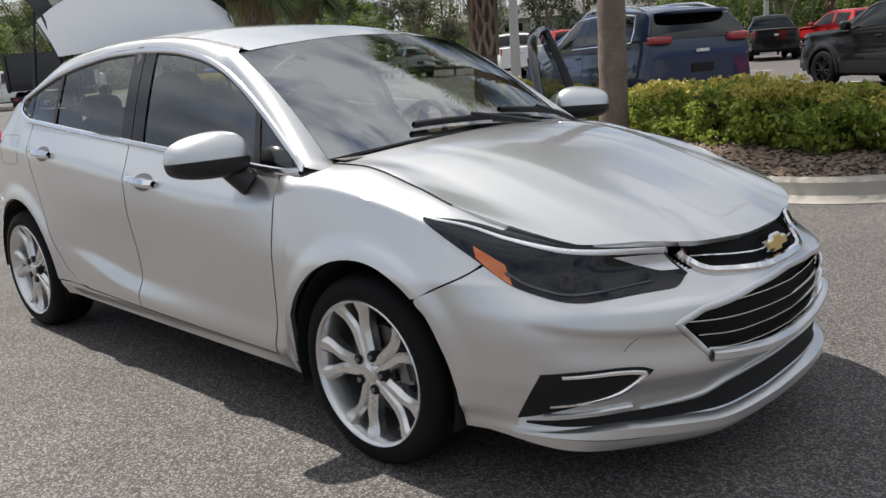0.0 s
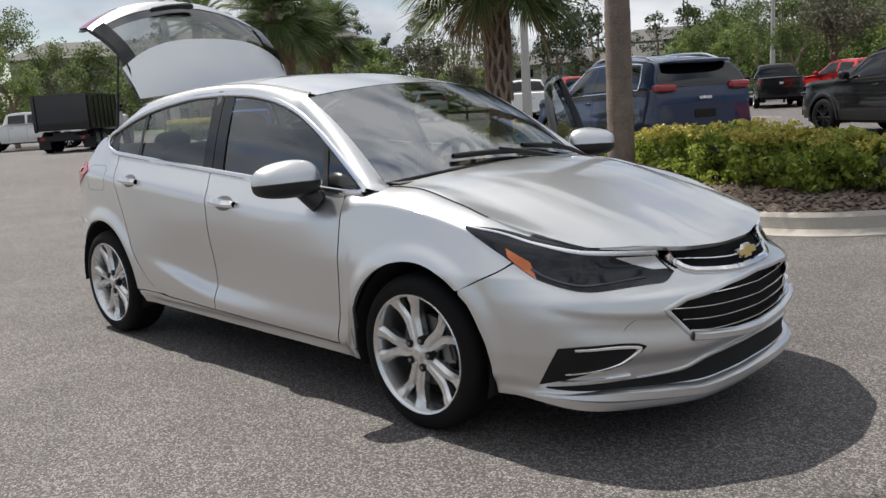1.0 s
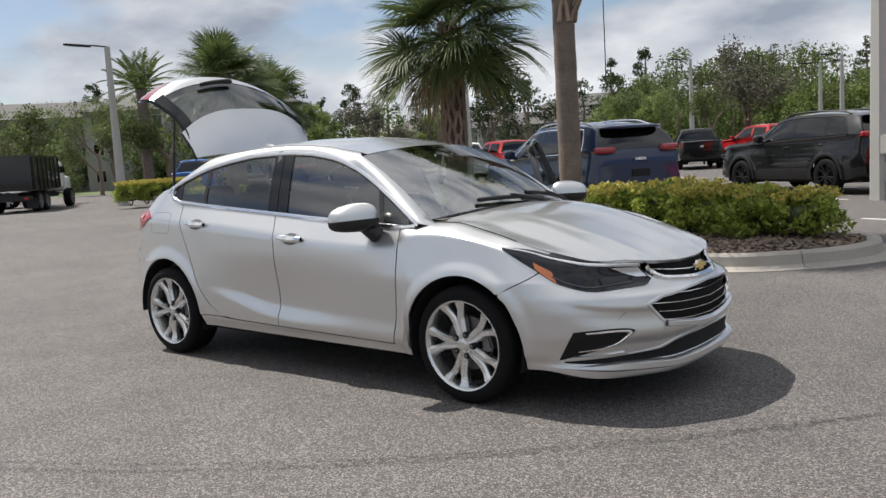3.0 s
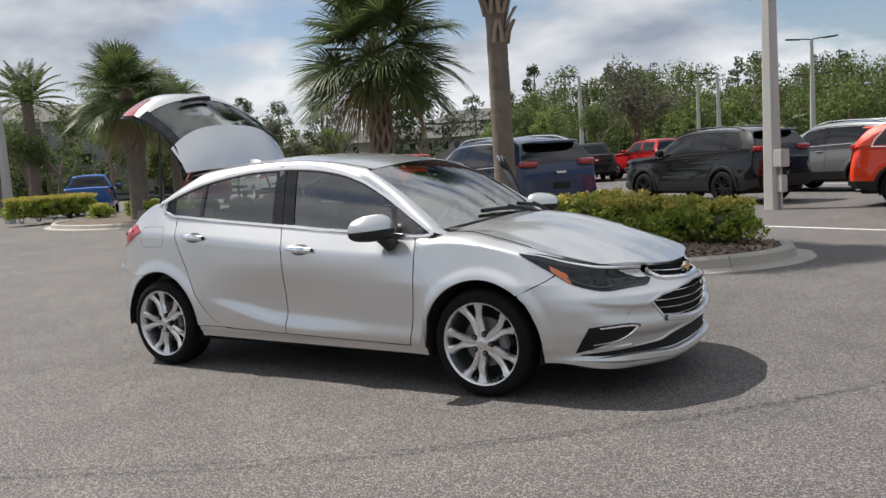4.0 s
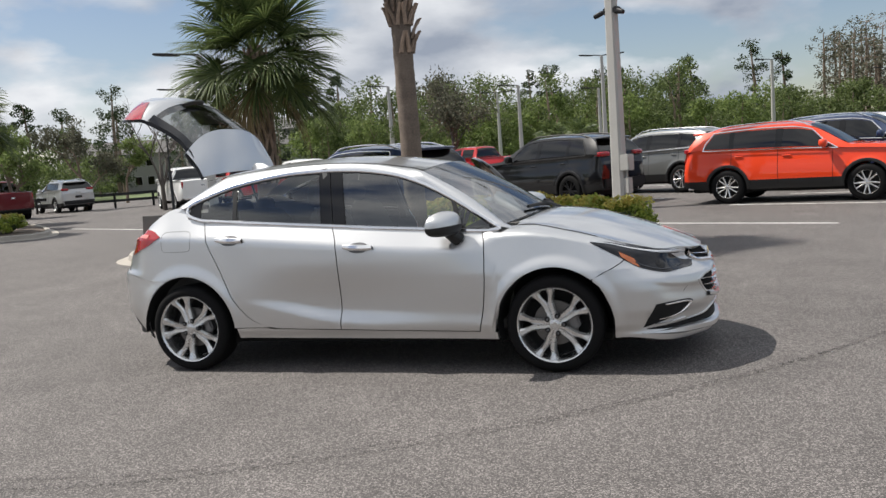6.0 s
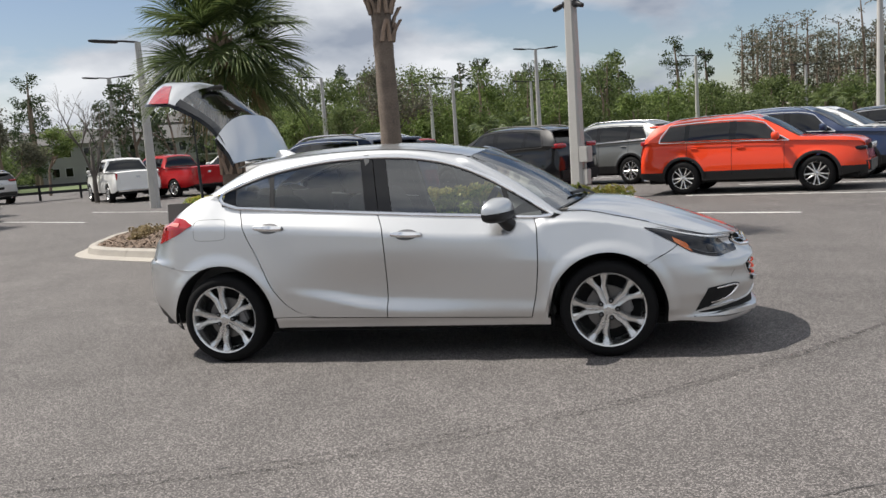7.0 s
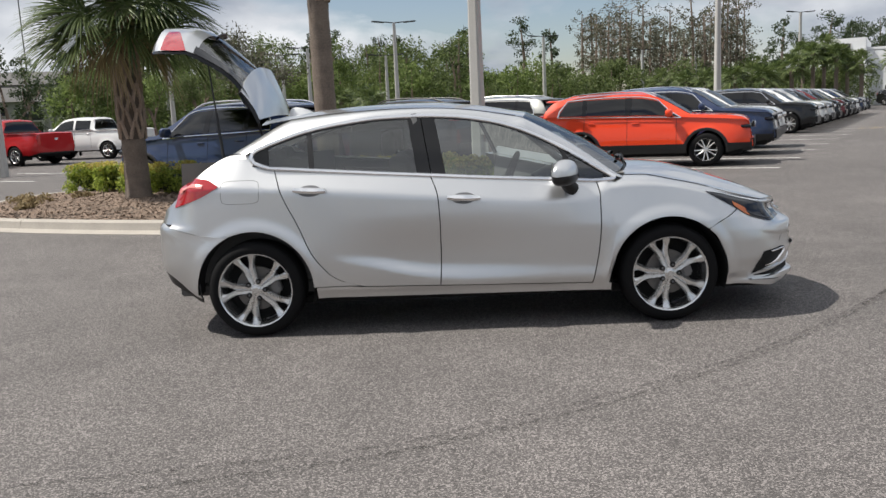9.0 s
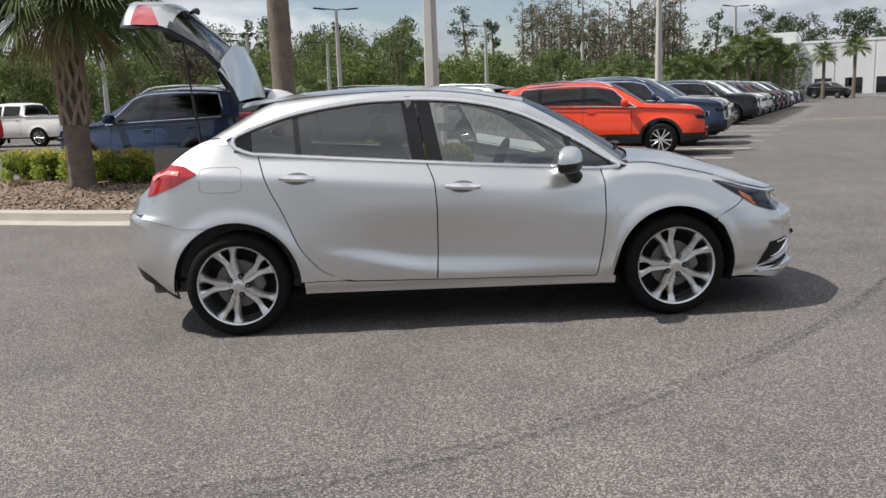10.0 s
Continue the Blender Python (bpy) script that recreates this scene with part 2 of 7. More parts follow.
def tube(points, radii, n=8, bm=None, cap=True):
    bm = bm or bmesh.new()
    pts = [Vector(p) for p in points]
    rows, ref = [], Vector((0.13, 0.97, 0.2))
    for i, p in enumerate(pts):
        d = (pts[min(i + 1, len(pts) - 1)] - pts[max(i - 1, 0)]).normalized()
        a = d.cross(ref)
        if a.length < 0.1:
            a = d.cross(Vector((1, 0, 0)))
        a.normalize()
        b = d.cross(a)
        r = radii[i] if hasattr(radii, "__len__") else radii
        rows.append([p + (a * math.cos(2 * math.pi * k / n) + b * math.sin(2 * math.pi * k / n)) * r for k in range(n)])
    start = len(bm.verts)
    grid(rows, bm, True)
    if cap:
        bm.verts.ensure_lookup_table()
        bm.faces.new([bm.verts[start + k] for k in range(n)][::-1])
        bm.faces.new([bm.verts[len(bm.verts) - n + k] for k in range(n)])
    return bm


def rounded(cx, cy, cz, ax, ay, az, n=20, m=12, power=0.75, bm=None):
    """A rounded block: a superellipsoid."""
    def s(v, p):
        return math.copysign(abs(v) ** p, v)
    rows = []
    for i in range(m + 1):
        t = -math.pi / 2 + math.pi * i / m
        rows.append([(cx + ax * s(math.cos(t), power) * s(math.cos(2 * math.pi * k / n), power), cy + ay * s(math.cos(t), power) * s(math.sin(2 * math.pi * k / n), power), cz + az * s(math.sin(t), power)) for k in range(n)])
    bm = grid(rows, bm, True)
    bmesh.ops.remove_doubles(bm, verts=bm.verts, dist=1e-5)
    return bm

# ---- the silver hatchback ----
def plan_outline():
    ctrl = [(2.355, 0), (2.347, 0.2), (2.305, 0.40), (2.178, 0.60), (2.01, 0.785), (1.75, 0.868), (1.35, 0.893), (0.6, 0.898), (-0.6, 0.898), (-1.3, 0.89), (-1.65, 0.862), (-1.88, 0.79), (-2.02, 0.66), (-2.09, 0.4), (-2.11, 0)]
    c = [Vector((ctrl[1][0], -ctrl[1][1]))] + [Vector(p) for p in ctrl] + [Vector((ctrl[-2][0], -ctrl[-2][1]))]
    pts = []
    for i in range(1, len(c) - 2):
        for k in range(24):
            t = k / 24
            pts.append(0.5 * (2 * c[i] + (c[i + 1] - c[i - 1]) * t + (2 * c[i - 1] - 5 * c[i] + 4 * c[i + 1] - c[i + 2]) * t * t + (3 * c[i] - c[i - 1] - 3 * c[i + 1] + c[i + 2]) * t ** 3))
    pts.append(c[-2])
    p = np.array([(v.x, v.y) for v in pts])
    q = np.concatenate(([0], np.cumsum(np.hypot(*np.diff(p, axis=0).T))))
    t = np.gradient(p, axis=0)
    t /= np.linalg.norm(t, axis=1)[:, None]
    return q, p, np.stack((t[:, 1], -t[:, 0]), 1) * -1


PLAN_Q, PLAN_P, PLAN_N = plan_outline()
if PLAN_N[len(PLAN_N) // 2, 1] > 0:
    PLAN_N = -PLAN_N
Q_END = float(PLAN_Q[-1])
PLAN_STEPS = 3000
PLAN_TABLE = np.stack([np.interp(np.linspace(0, Q_END, PLAN_STEPS + 1), PLAN_Q, c) for c in (PLAN_P[:, 0], PLAN_P[:, 1], PLAN_N[:, 0], PLAN_N[:, 1])], 1).tolist()


def plan_at(q):
    """Place and inward normal of the plan outline at a length along it."""
    u = min(max(q / Q_END, 0.0), 1.0) * PLAN_STEPS
    i = min(int(u), PLAN_STEPS - 1)
    t = u - i
    a, b = PLAN_TABLE[i], PLAN_TABLE[i + 1]
    return [a[k] + (b[k] - a[k]) * t for k in range(4)]


X_FRONT, X_BACK = float(PLAN_P[0, 0]), float(PLAN_P[-1, 0])
Q_TABLE = np.interp(-np.linspace(X_FRONT, X_BACK, PLAN_STEPS + 1), -PLAN_P[:, 0], PLAN_Q).tolist()


def q_at(x):
    u = min(max((X_FRONT - x) / (X_FRONT - X_BACK), 0.0), 1.0) * PLAN_STEPS
    i = min(int(u), PLAN_STEPS - 1)
    return Q_TABLE[i] + (Q_TABLE[i + 1] - Q_TABLE[i]) * (u - i)


def q_at_y(y):
    k = int(np.argmax(PLAN_P[:, 1]))
    return float(np.interp(y, PLAN_P[:k, 1], PLAN_Q[:k]))


belt = smooth_curve((-2.2, 1.16), (-1.22, 1.107), (-0.95, 1.084), (-0.56, 1.05), (-0.18, 1.019), (0.2, 0.989), (0.575, 0.964), (0.95, 0.94), (1.05, 0.95), (1.2, 0.955))
crease = smooth_curve((-2.1, 1.0), (-1.6, 0.985), (-0.9, 0.945), (-0.2, 0.885), (0.5, 0.825), (0.8, 0.822), (1.0, 0.868), (1.2, 0.892), (1.4, 0.873), (1.62, 0.82), (1.8, 0.765), (2.1, 0.70))
crease_in = smooth_curve((-2.0, 0.022), (-0.2, 0.016), (0.6, 0.018), (0.95, 0.042), (1.2, 0.05), (1.62, 0.055), (2.0, 0.03))
top_z = smooth_curve((-2.12, 0.80), (-2.0, 0.86), (-1.9, 0.93), (-1.76, 1.05), (-1.50, 1.19), (-1.40, 1.20), (-1.2, 1.108), (-0.95, 1.084), (-0.56, 1.05), (-0.18, 1.019), (0.2, 0.989), (0.575, 0.964), (0.95, 0.94), (1.06, 0.955), (1.2, 0.953), (1.45, 0.905), (1.63, 0.862), (1.8, 0.808), (2.0, 0.765), (2.2, 0.745), (2.36, 0.745))
top_in = smooth_curve((-2.0, 0.13), (-1.76, 0.10), (-1.5, 0.14), (-1.38, 0.14), (-1.2, 0.105), (-0.2, 0.10), (0.95, 0.10), (1.0, 0.145), (1.05, 0.192), (1.12, 0.20), (1.3, 0.195), (1.5, 0.17), (1.64, 0.145), (1.9, 0.14))
nose_in = smooth_curve((0.15, 0.05), (0.18, 0.022), (0.235, 0.018), (0.26, 0.03), (0.33, 0.02), (0.40, 0.0), (0.5, 0.0), (0.57, 0.012), (0.62, 0.04), (0.68, 0.085), (0.74, 0.115), (0.80, 0.16))
side_low = smooth_curve((0.2, 0.062), (0.26, 0.04), (0.31, 0.014), (0.40, 0.006), (0.56, 0.0), (0.66, 0.003))
ledge_z = smooth_curve((-0.95, 0.525), (-0.58, 0.45), (-0.2, 0.368), (0.1, 0.335), (0.95, 0.32))
ledge_top = smooth_curve((-0.95, 0.54), (-0.58, 0.495), (-0.2, 0.432), (0.5, 0.41), (0.95, 0.39))
tail_in = smooth_curve((0.25, 0.10), (0.33, 0.045), (0.5, 0.0), (0.72, 0.0), (0.76, 0.03), (0.95, 0.09), (1.1, 0.17))
seam_z = smooth_curve((1.60, 0.604), (1.66, 0.639), (1.775, 0.694), (1.84, 0.744))


shoulder = smooth_curve((0.90, 1.0), (0.97, 2.2), (1.04, 2.7), (1.12, 2.3), (1.28, 1.6), (1.5, 1.3), (1.8, 1.35))


def inset(q, z):
    """How far the body lies inside its plan outline at a height."""
    x = plan_at(q)[0]
    zc, zt = crease(x), max(top_z(x), crease(x) + 0.02)
    if z >= zc:
        t = (z - zc) / (zt - zc)
        side = crease_in(x) + (top_in(x) - crease_in(x)) * t ** shoulder(x)
    elif z > 0.66:
        side = lerp(0.003, crease_in(x), (z - 0.66) / max(zc - 0.66, 0.02))
    else:
        side = side_low(z)
    # hollow above a rising ledge along the lower doors
    ledge = ledge_z(x)
    amp = 0.035 * step(-0.95, -0.3, x) * (1 - 0.6 * step(-0.1, 0.7, x)) * (1 - step(0.85, 1.0, x))
    t = min(max((z - ledge) / (ledge_top(x) - ledge), 0.0), 1.0)
    side += amp * t * (1 - step(0.50, 0.78, z))
    # flared wheel arches
    for hx, r in ((1.35, 0.375), (-1.35, 0.387)):
        d = math.hypot(x - hx, max(z - 0.318, 0.0))
        side -= 0.014 * (1 - step(r + 0.01, r + 0.085, d))
    w = step(1.62, 2.08, x)
    if w > 0:
        side = lerp(side, nose_in(z), w)
        # the lamps' inner ends sit back behind the bumper's shelf
        y = plan_at(q)[1]
        side += w * 0.056 * step(0.10, 0.32, y) * (1 - step(0.52, 0.74, y)) * step(0.570, 0.640, z) * (1 - step(0.66, 0.75, z))
        # hollow facet under the headlamp that runs down to the grille's corner
        ridge = lerp(0.585, 0.520, step(1.85, 2.27, x))
        deep = 0.009 * step(1.92, 2.08, x) * (1 - step(2.285, 2.32, x))
        if z < ridge:
            side += deep * step(0.0, 0.030, ridge - z) * (1 - step(0.045, 0.125, ridge - z))
    if x < -1.7:
        tail = tail_in(z)
        side = lerp(side, tail, step(-1.7, -1.95, x))
    return side


def skin(q, z, sy, out=0.0):
    i = inset(q, z) - out
    px, py, nx, ny = plan_at(q)
    return Vector((px + nx * i, sy * (py + ny * i), z))


def skin_normal(q, z, sy):
    a, b = skin(q + 0.01, z, sy) - skin(q - 0.01, z, sy), skin(q, z + 0.01, sy) - skin(q, z - 0.01, sy)
    n = a.cross(b).normalized()
    _, _, nx, ny = plan_at(q)
    return n if n.dot(Vector((-nx, -sy * ny, 0))) > 0 else -n


def panel(front, back, low, high, us, nv, sy, depth=0.018, out=0.0, point=None):
    """A body panel between two edges front(z), back(z), given as q, and low(q), high(q), with its rim turned in."""
    rows = []
    for j in range(nv + 1):
        v, row = j / nv, []
        for u in us:
            z = 0.6
            q = lerp(front(z), back(z), u)
            for _ in range(8):
                z = lerp(low(q), high(q), v)
                q = lerp(front(z), back(z), u)
            row.append((q, z))
        rows.append(row)
    fn = point or (lambda q, z, o: skin(q, z, sy, o))
    pts = [[fn(q, z, out) for q, z in r] for r in rows]
    if depth:
        inner = lambda r: [fn(q, z, out - depth) for q, z in r]
        pts = [inner(rows[0])] + pts + [inner(rows[-1])]
        ends = [[fn(*r[k], out - depth) for r in rows] for k in (0, -1)]
        left = [ends[0][0]] + ends[0] + [ends[0][-1]]
        right = [ends[1][0]] + ends[1] + [ends[1][-1]]
        pts = [[a] + r + [b] for a, r, b in zip(left, pts, right)]
    return grid(pts)


def even(n):
    return [k / n for k in range(n + 1)]


def by_z(*pts):
    """An edge: q as a function of height, from (z, x) pairs."""
    f = smooth_curve(*sorted(pts))
    return lambda z: q_at(f(z))


GAP = 0.0035
edge_door_front = by_z((0.26, 0.845), (0.30, 0.858), (0.48, 0.894), (0.67, 0.91), (0.84, 0.911), (0.94, 0.893))
edge_door_mid = by_z((0.28, -0.139), (0.305, -0.137), (0.5, -0.126), (0.7, -0.124), (0.877, -0.132), (1.018, -0.178))
edge_door_back = by_z((0.31, -0.60), (0.325, -0.68), (0.345, -0.757), (0.404, -0.858), (0.543, -0.965), (0.739, -1.048), (0.915, -1.132), (1.088, -1.189))
edge_bumper = by_z((0.20, 1.727), (0.318, 1.727), (0.40, 1.714), (0.50, 1.674), (0.56, 1.640), (0.60, 1.60), (0.635, 1.66), (0.69, 1.775), (0.74, 1.84), (0.82, 1.84))


def sill_top(x):
    return lerp(0.314, 0.276, (x + 0.7) / 1.55)


def arch(x, hx, r):
    return 0.318 + math.sqrt(max(r * r - (x - hx) ** 2, 0.0))


def x_of(q):
    return plan_at(q)[0]


def fender_low(q):
    x = x_of(q)
    if x > 1.60:
        return seam_z(x)
    return arch(x, 1.35, 0.375) if x > 0.975 else 0.222


def quarter(sy):
    """The rear quarter: before the wheel, behind it, and above."""
    r, zt = 0.387, 0.7049
    reach = lambda z: math.sqrt(max(r * r - (z - 0.318) ** 2, 0.0))
    bm = bmesh.new()
    zs = [lerp(0.3225, zt, math.sin(math.pi / 2 * k / 22)) for k in range(23)]
    fore = lambda z, t: lerp(edge_door_back(z) + GAP, q_at(-1.35 + reach(z)), t)
    rows = [[skin(fore(z, k / 14), z, sy) for k in range(15)] for z in zs]
    rows = [[skin(fore(zs[0], k / 14), zs[0], sy, -0.02) for k in range(15)]] + rows
    rows = [[skin(fore(z, 0), z, sy, -0.02)] + r2 + [skin(fore(z, 1), z, sy, -0.03)] for z, r2 in zip([zs[0]] + zs, rows)]
    grid(rows, bm)
    low = lambda x: lerp(0.675, 0.76, min(max((-1.66 - x) / 0.35, 0), 1.0))
    rows = []
    aft_x = [lerp(-1.35, -1.93, k / 22) for k in range(23)]
    for j in range(9):
        row = []
        for x in aft_x:
            lo = 0.318 + math.sqrt(max(r * r - (x + 1.35) ** 2, 0.0)) if x > -1.665 else 0.0
            lo = min(max(lo, low(x) if x < -1.60 else 0.0), zt)
            lo = low(x) if x < -1.665 else max(lo, 0.675)
            row.append(skin(q_at(x), lerp(min(lo, zt) if x > -1.78 else min(lo, zt + 0.03), max(zt, lo + 0.001), j / 8), sy))
        rows.append(row)
    rows = [[skin(q_at(x), (low(x) if x < -1.665 else max(0.675, min(arch(x, -1.35, r), zt))), sy, -0.02) for x in aft_x]] + rows
    grid(rows, bm)
    qs = [fore(zt, k / 14) for k in range(15)] + [q_at(x) for x in aft_x[1:]]
    e0, e1 = edge_door_back(zt) + GAP, q_at(-1.93)
    us = [(q - e0) / (e1 - e0) for q in qs]
    rows = []
    for j in range(25):
        row = []
        for u, q0 in zip(us, qs):
            q, z = q0, zt
            lo = max(zt, low(x_of(q0)) + 0.001)
            for _ in range(12):
                z = lerp(lo, max(top_z(x_of(q)), lo + 0.002), j / 24)
                q = lerp(edge_door_back(z) + GAP, e1, u)
            row.append(skin(q, z, sy))
        rows.append(row)
    rows = [[skin(edge_door_back(zt + 0.39 * k / 24) + GAP, zt + 0.39 * k / 24, sy, -0.02)] + r2 for k, r2 in enumerate(rows)]
    grid(rows, bm)
    bmesh.ops.remove_doubles(bm, verts=bm.verts, dist=0.0006)
    return bm


def build_hatchback():
    car = thing("hatchback_car", "silver hatchback with raised tailgate and open driver's door, on asphalt", "car")
    for sy in (-1, 1):
        # panels of the side
        us = even(52)
        b = panel(lambda z: q_at(1.838), lambda z: edge_door_front(z) - GAP, fender_low, lambda q: top_z(x_of(q)) - 0.002, sorted(set(us + [(1.838 - 0.9745) / (1.838 - 0.88), (1.838 - 0.9755) / (1.838 - 0.88)])), 26, sy)
        part("fender", b, SILVER, car)
        if sy < 0:
            b = panel(lambda z: edge_door_front(z) + GAP, lambda z: edge_door_mid(z) - GAP, lambda q: sill_top(x_of(q)) + 0.004, lambda q: top_z(x_of(q)), even(34), 30, sy)
            fd = part("front_door", b, SILVER, car)
            build_handle(fd, 0.035, 0.868, sy)
        b = panel(lambda z: edge_door_mid(z) + GAP, lambda z: edge_door_back(z) - GAP, lambda q: sill_top(x_of(q)) + 0.004, lambda q: top_z(x_of(q)), even(34), 30, sy)
        rd = part("rear_door", b, SILVER, car)
        build_handle(rd, -0.955, 0.955, sy)
        b = quarter(sy)
        part("quarter_panel", b, SILVER, car)
        b = panel(lambda z: q_at(0.972), lambda z: q_at(-0.945), lambda q: lerp(0.222, 0.243, (0.97 - x_of(q)) / 1.92), lambda q: sill_top(x_of(q)) - 0.002 if x_of(q) > -0.7 else 0.318, even(26), 6, sy, 0.05)
        part("sill", b, SILVER, car)
        # rear bumper, with black lower edge
        back_edge = lambda z: q_at(-1.35 - math.sqrt(max(0.387 ** 2 - max(z - 0.318, 0) ** 2, 0.0))) if z < 0.675 else q_at(-1.66)
        b = panel(back_edge, lambda z: Q_END, lambda q: lerp(0.262, 0.43, step(-1.73, -2.03, x_of(q))), lambda q: lerp(0.6725, 0.7570, min(max((-1.66 - x_of(q)) / 0.35, 0), 1)), even(30), 14, sy, 0.02)
        part("rear_bumper", b, SILVER, car)
        b = panel(lambda z: q_at(-1.737), lambda z: Q_END, lambda q: lerp(0.232, 0.345, step(-1.73, -2.03, x_of(q))), lambda q: lerp(0.268, 0.436, step(-1.73, -2.03, x_of(q))), even(24), 6, sy, 0.012, -0.004)
        part("rear_valance", b, BLACK_TRIM, car)
        b = panel(lambda z: q_at(-1.9305), lambda z: Q_END, lambda q: 0.755, lambda q: top_z(x_of(q)), even(14), 4, sy, 0.02)
        part("tail_panel", b, SILVER, car)
        build_tail_lamp(car, sy)
        build_headlamp(car, sy)
        build_fog(car, sy)
        build_greenhouse(car, sy)
        # dark linings inside the wheel arches and behind the panels
        for hx, r in ((1.35, 0.372), (-1.35, 0.384)):
            rows = []
            for k in range(25):
                a = math.radians(lerp(-18, 198 if hx > 0 else 184, k / 24))
                rows.append([(hx + r * math.cos(a), sy * y, 0.318 + r * math.sin(a)) for y in (0.875, 0.60, 0.55)])
            part("wheel_well", grid(rows), DARK, car)
        rows = [[skin(q_at(x), z, sy, -0.04) for x in (0.95, 0.5, 0.0, -0.5, -0.93)] for z in (0.25, 0.34, 0.6, 0.85, 0.93)]
        if sy < 0:
            part("door_lining", grid(rows), DARK, car)
        if sy < 0:
            build_mirror(car, sy, None)
    build_bumper(car)
    build_hood(car)
    build_screen_roof(car)
    build_cabin(car)
    build_open_door(car)
    build_tailgate(car)
    for hx in (1.35, -1.35):
        for sy in (-1, 1):
            build_wheel(car, hx, sy)
    bm = box(-1.55, 2.0, -0.72, 0.72, 0.18, 0.25, 0.02)
    part("underbody", bm, DARK, car)
    part("engine_bay", box(1.02, 1.95, -0.58, 0.58, 0.25, 0.72, 0.05), DARK, car)
    # roof fin aerial
    rows = []
    for k in range(13):
        t = k / 12
        h, w = 0.062 * math.sin(min(t * 1.25, 1.0) * math.pi / 2) * (1 - step(0.86, 1.0, t)), 0.026 * (1 - (2 * t - 1) ** 4) + 0.004
        x = -1.03 - 0.20 * t
        z = roof_z(x, 0) - 0.004
        rows.append([(x, -w, z), (x, -w * 0.5, z + h * 0.6), (x, 0, z + h), (x, w * 0.5, z + h * 0.6), (x, w, z)])
    part("aerial", grid(rows), SILVER, car)
    return car


def build_handle(door, x, z, sy):
    bm = bmesh.new()
    q = q_at(x)
    n = skin_normal(q, z, sy)
    pts, nor = [], []
    for k in range(15):
        t = k / 14 * 2 - 1
        pts.append(skin(q_at(x + 0.105 * t), z - 0.006 * t, sy, 0.016 * math.cos(t * 1.35) + 0.004))
        nor.append(n)
    sweep(pts, nor, 0.040, 0.016, bm, lambda t: 0.55 + 0.45 * math.sin(math.pi * min(max(t, 0.02), 0.98)) ** 0.5)
    part("door_handle", bm, CHROME, door, "chrome pull handle")
    # a flat patch behind it: the hollow's shade is put into its grey
    rows = [[skin(q_at(x + 0.078 * math.cos(a) * r), z + 0.036 * math.sin(a) * r - 0.004, sy, 0.0015 - 0.0 * r) for a in [2 * math.pi * k / 24 for k in range(24)]] for r in (0.02, 0.5, 1.0)]
    part("handle_cup", grid(rows, None, True), surf_cup_shade, door)


surf_cup_shade = surface("handle_cup", (0.16, 0.16, 0.165), 0.35, 0.6, 0.1)


def patch(top, bottom, sy, nu=22, nv=8, out=0.005, depth=0.02):
    """A piece lying on the skin between two lists of (q, z), fore to aft."""
    ft = [smooth_curve(*[(k / (len(c) - 1), p[i]) for k, p in enumerate(c)]) for c in (top, bottom) for i in (0, 1)]
    rows = []
    for j in range(nv + 1):
        v = j / nv
        rows.append([(lerp(ft[2](u), ft[0](u), v), lerp(ft[3](u), ft[1](u), v)) for u in even(nu)])
    pts = [[skin(q, z, sy, out) for q, z in r] for r in rows]
    if depth:
        inn = [[skin(q, z, sy, out - depth) for q, z in r] for r in (rows[0], rows[-1])]
        pts = [inn[0]] + pts + [inn[1]]
        pts = [[skin(rows[min(max(i - 1, 0), nv)][0][0], rows[min(max(i - 1, 0), nv)][0][1], sy, out - depth)] + r + [skin(rows[min(max(i - 1, 0), nv)][-1][0], rows[min(max(i - 1, 0), nv)][-1][1], sy, out - depth)] for i, r in enumerate(pts)]
    return grid(pts)


def line_on(curve, sy, width, thick, out=0.002, n=30, taper=None):
    f = [smooth_curve(*[(k / (len(curve) - 1), p[i]) for k, p in enumerate(curve)]) for i in (0, 1)]
    qz = [(f[0](u), f[1](u)) for u in even(n)]
    return sweep([skin(q, z, sy, out) for q, z in qz], [skin_normal(q, z, sy) for q, z in qz], width, thick, None, taper)


def build_tail_lamp(car, sy):
    top = [(q_at(-1.555), 1.004), (q_at(-1.66), 1.052), (q_at(-1.77), 1.056), (q_at(-1.88), 0.99)]
    low = [(q_at(-1.555), 0.998), (q_at(-1.68), 0.932), (q_at(-1.80), 0.894), (q_at(-1.91), 0.866)]
    lamp = part("tail_lamp", patch(top, low, sy, 20, 10, 0.007), RED_LENS, car, "glossy red tail lamp")
    part("lamp_strip", line_on([(q_at(-1.66), 1.005), (q_at(-1.74), 1.012), (q_at(-1.86), 0.97)], sy, 0.032, 0.004, 0.009), surface("red_strip", (0.72, 0.22, 0.20), 0.1, 0.0, 0.05, coat=1.0), lamp)
    if sy < 0:
        ring = []
        for k in range(64):
            a = 2 * math.pi * k / 64
            dx, dz = [math.copysign(abs(w) ** 0.36, w) for w in (math.cos(a), math.sin(a))]
            ring.append((q_at(-1.412 - 0.126 * dx), 0.960 + 0.074 * dz))
        part("fuel_flap", sweep([skin(q, z, sy, 0.0) for q, z in ring + ring[:1]], [skin_normal(q, z, sy) for q, z in ring + ring[:1]], 0.0032, 0.0010), surf_seam, car, "seam of the fuel flap")


surf_seam = surface("seam", (0.16, 0.16, 0.16), 0.6)


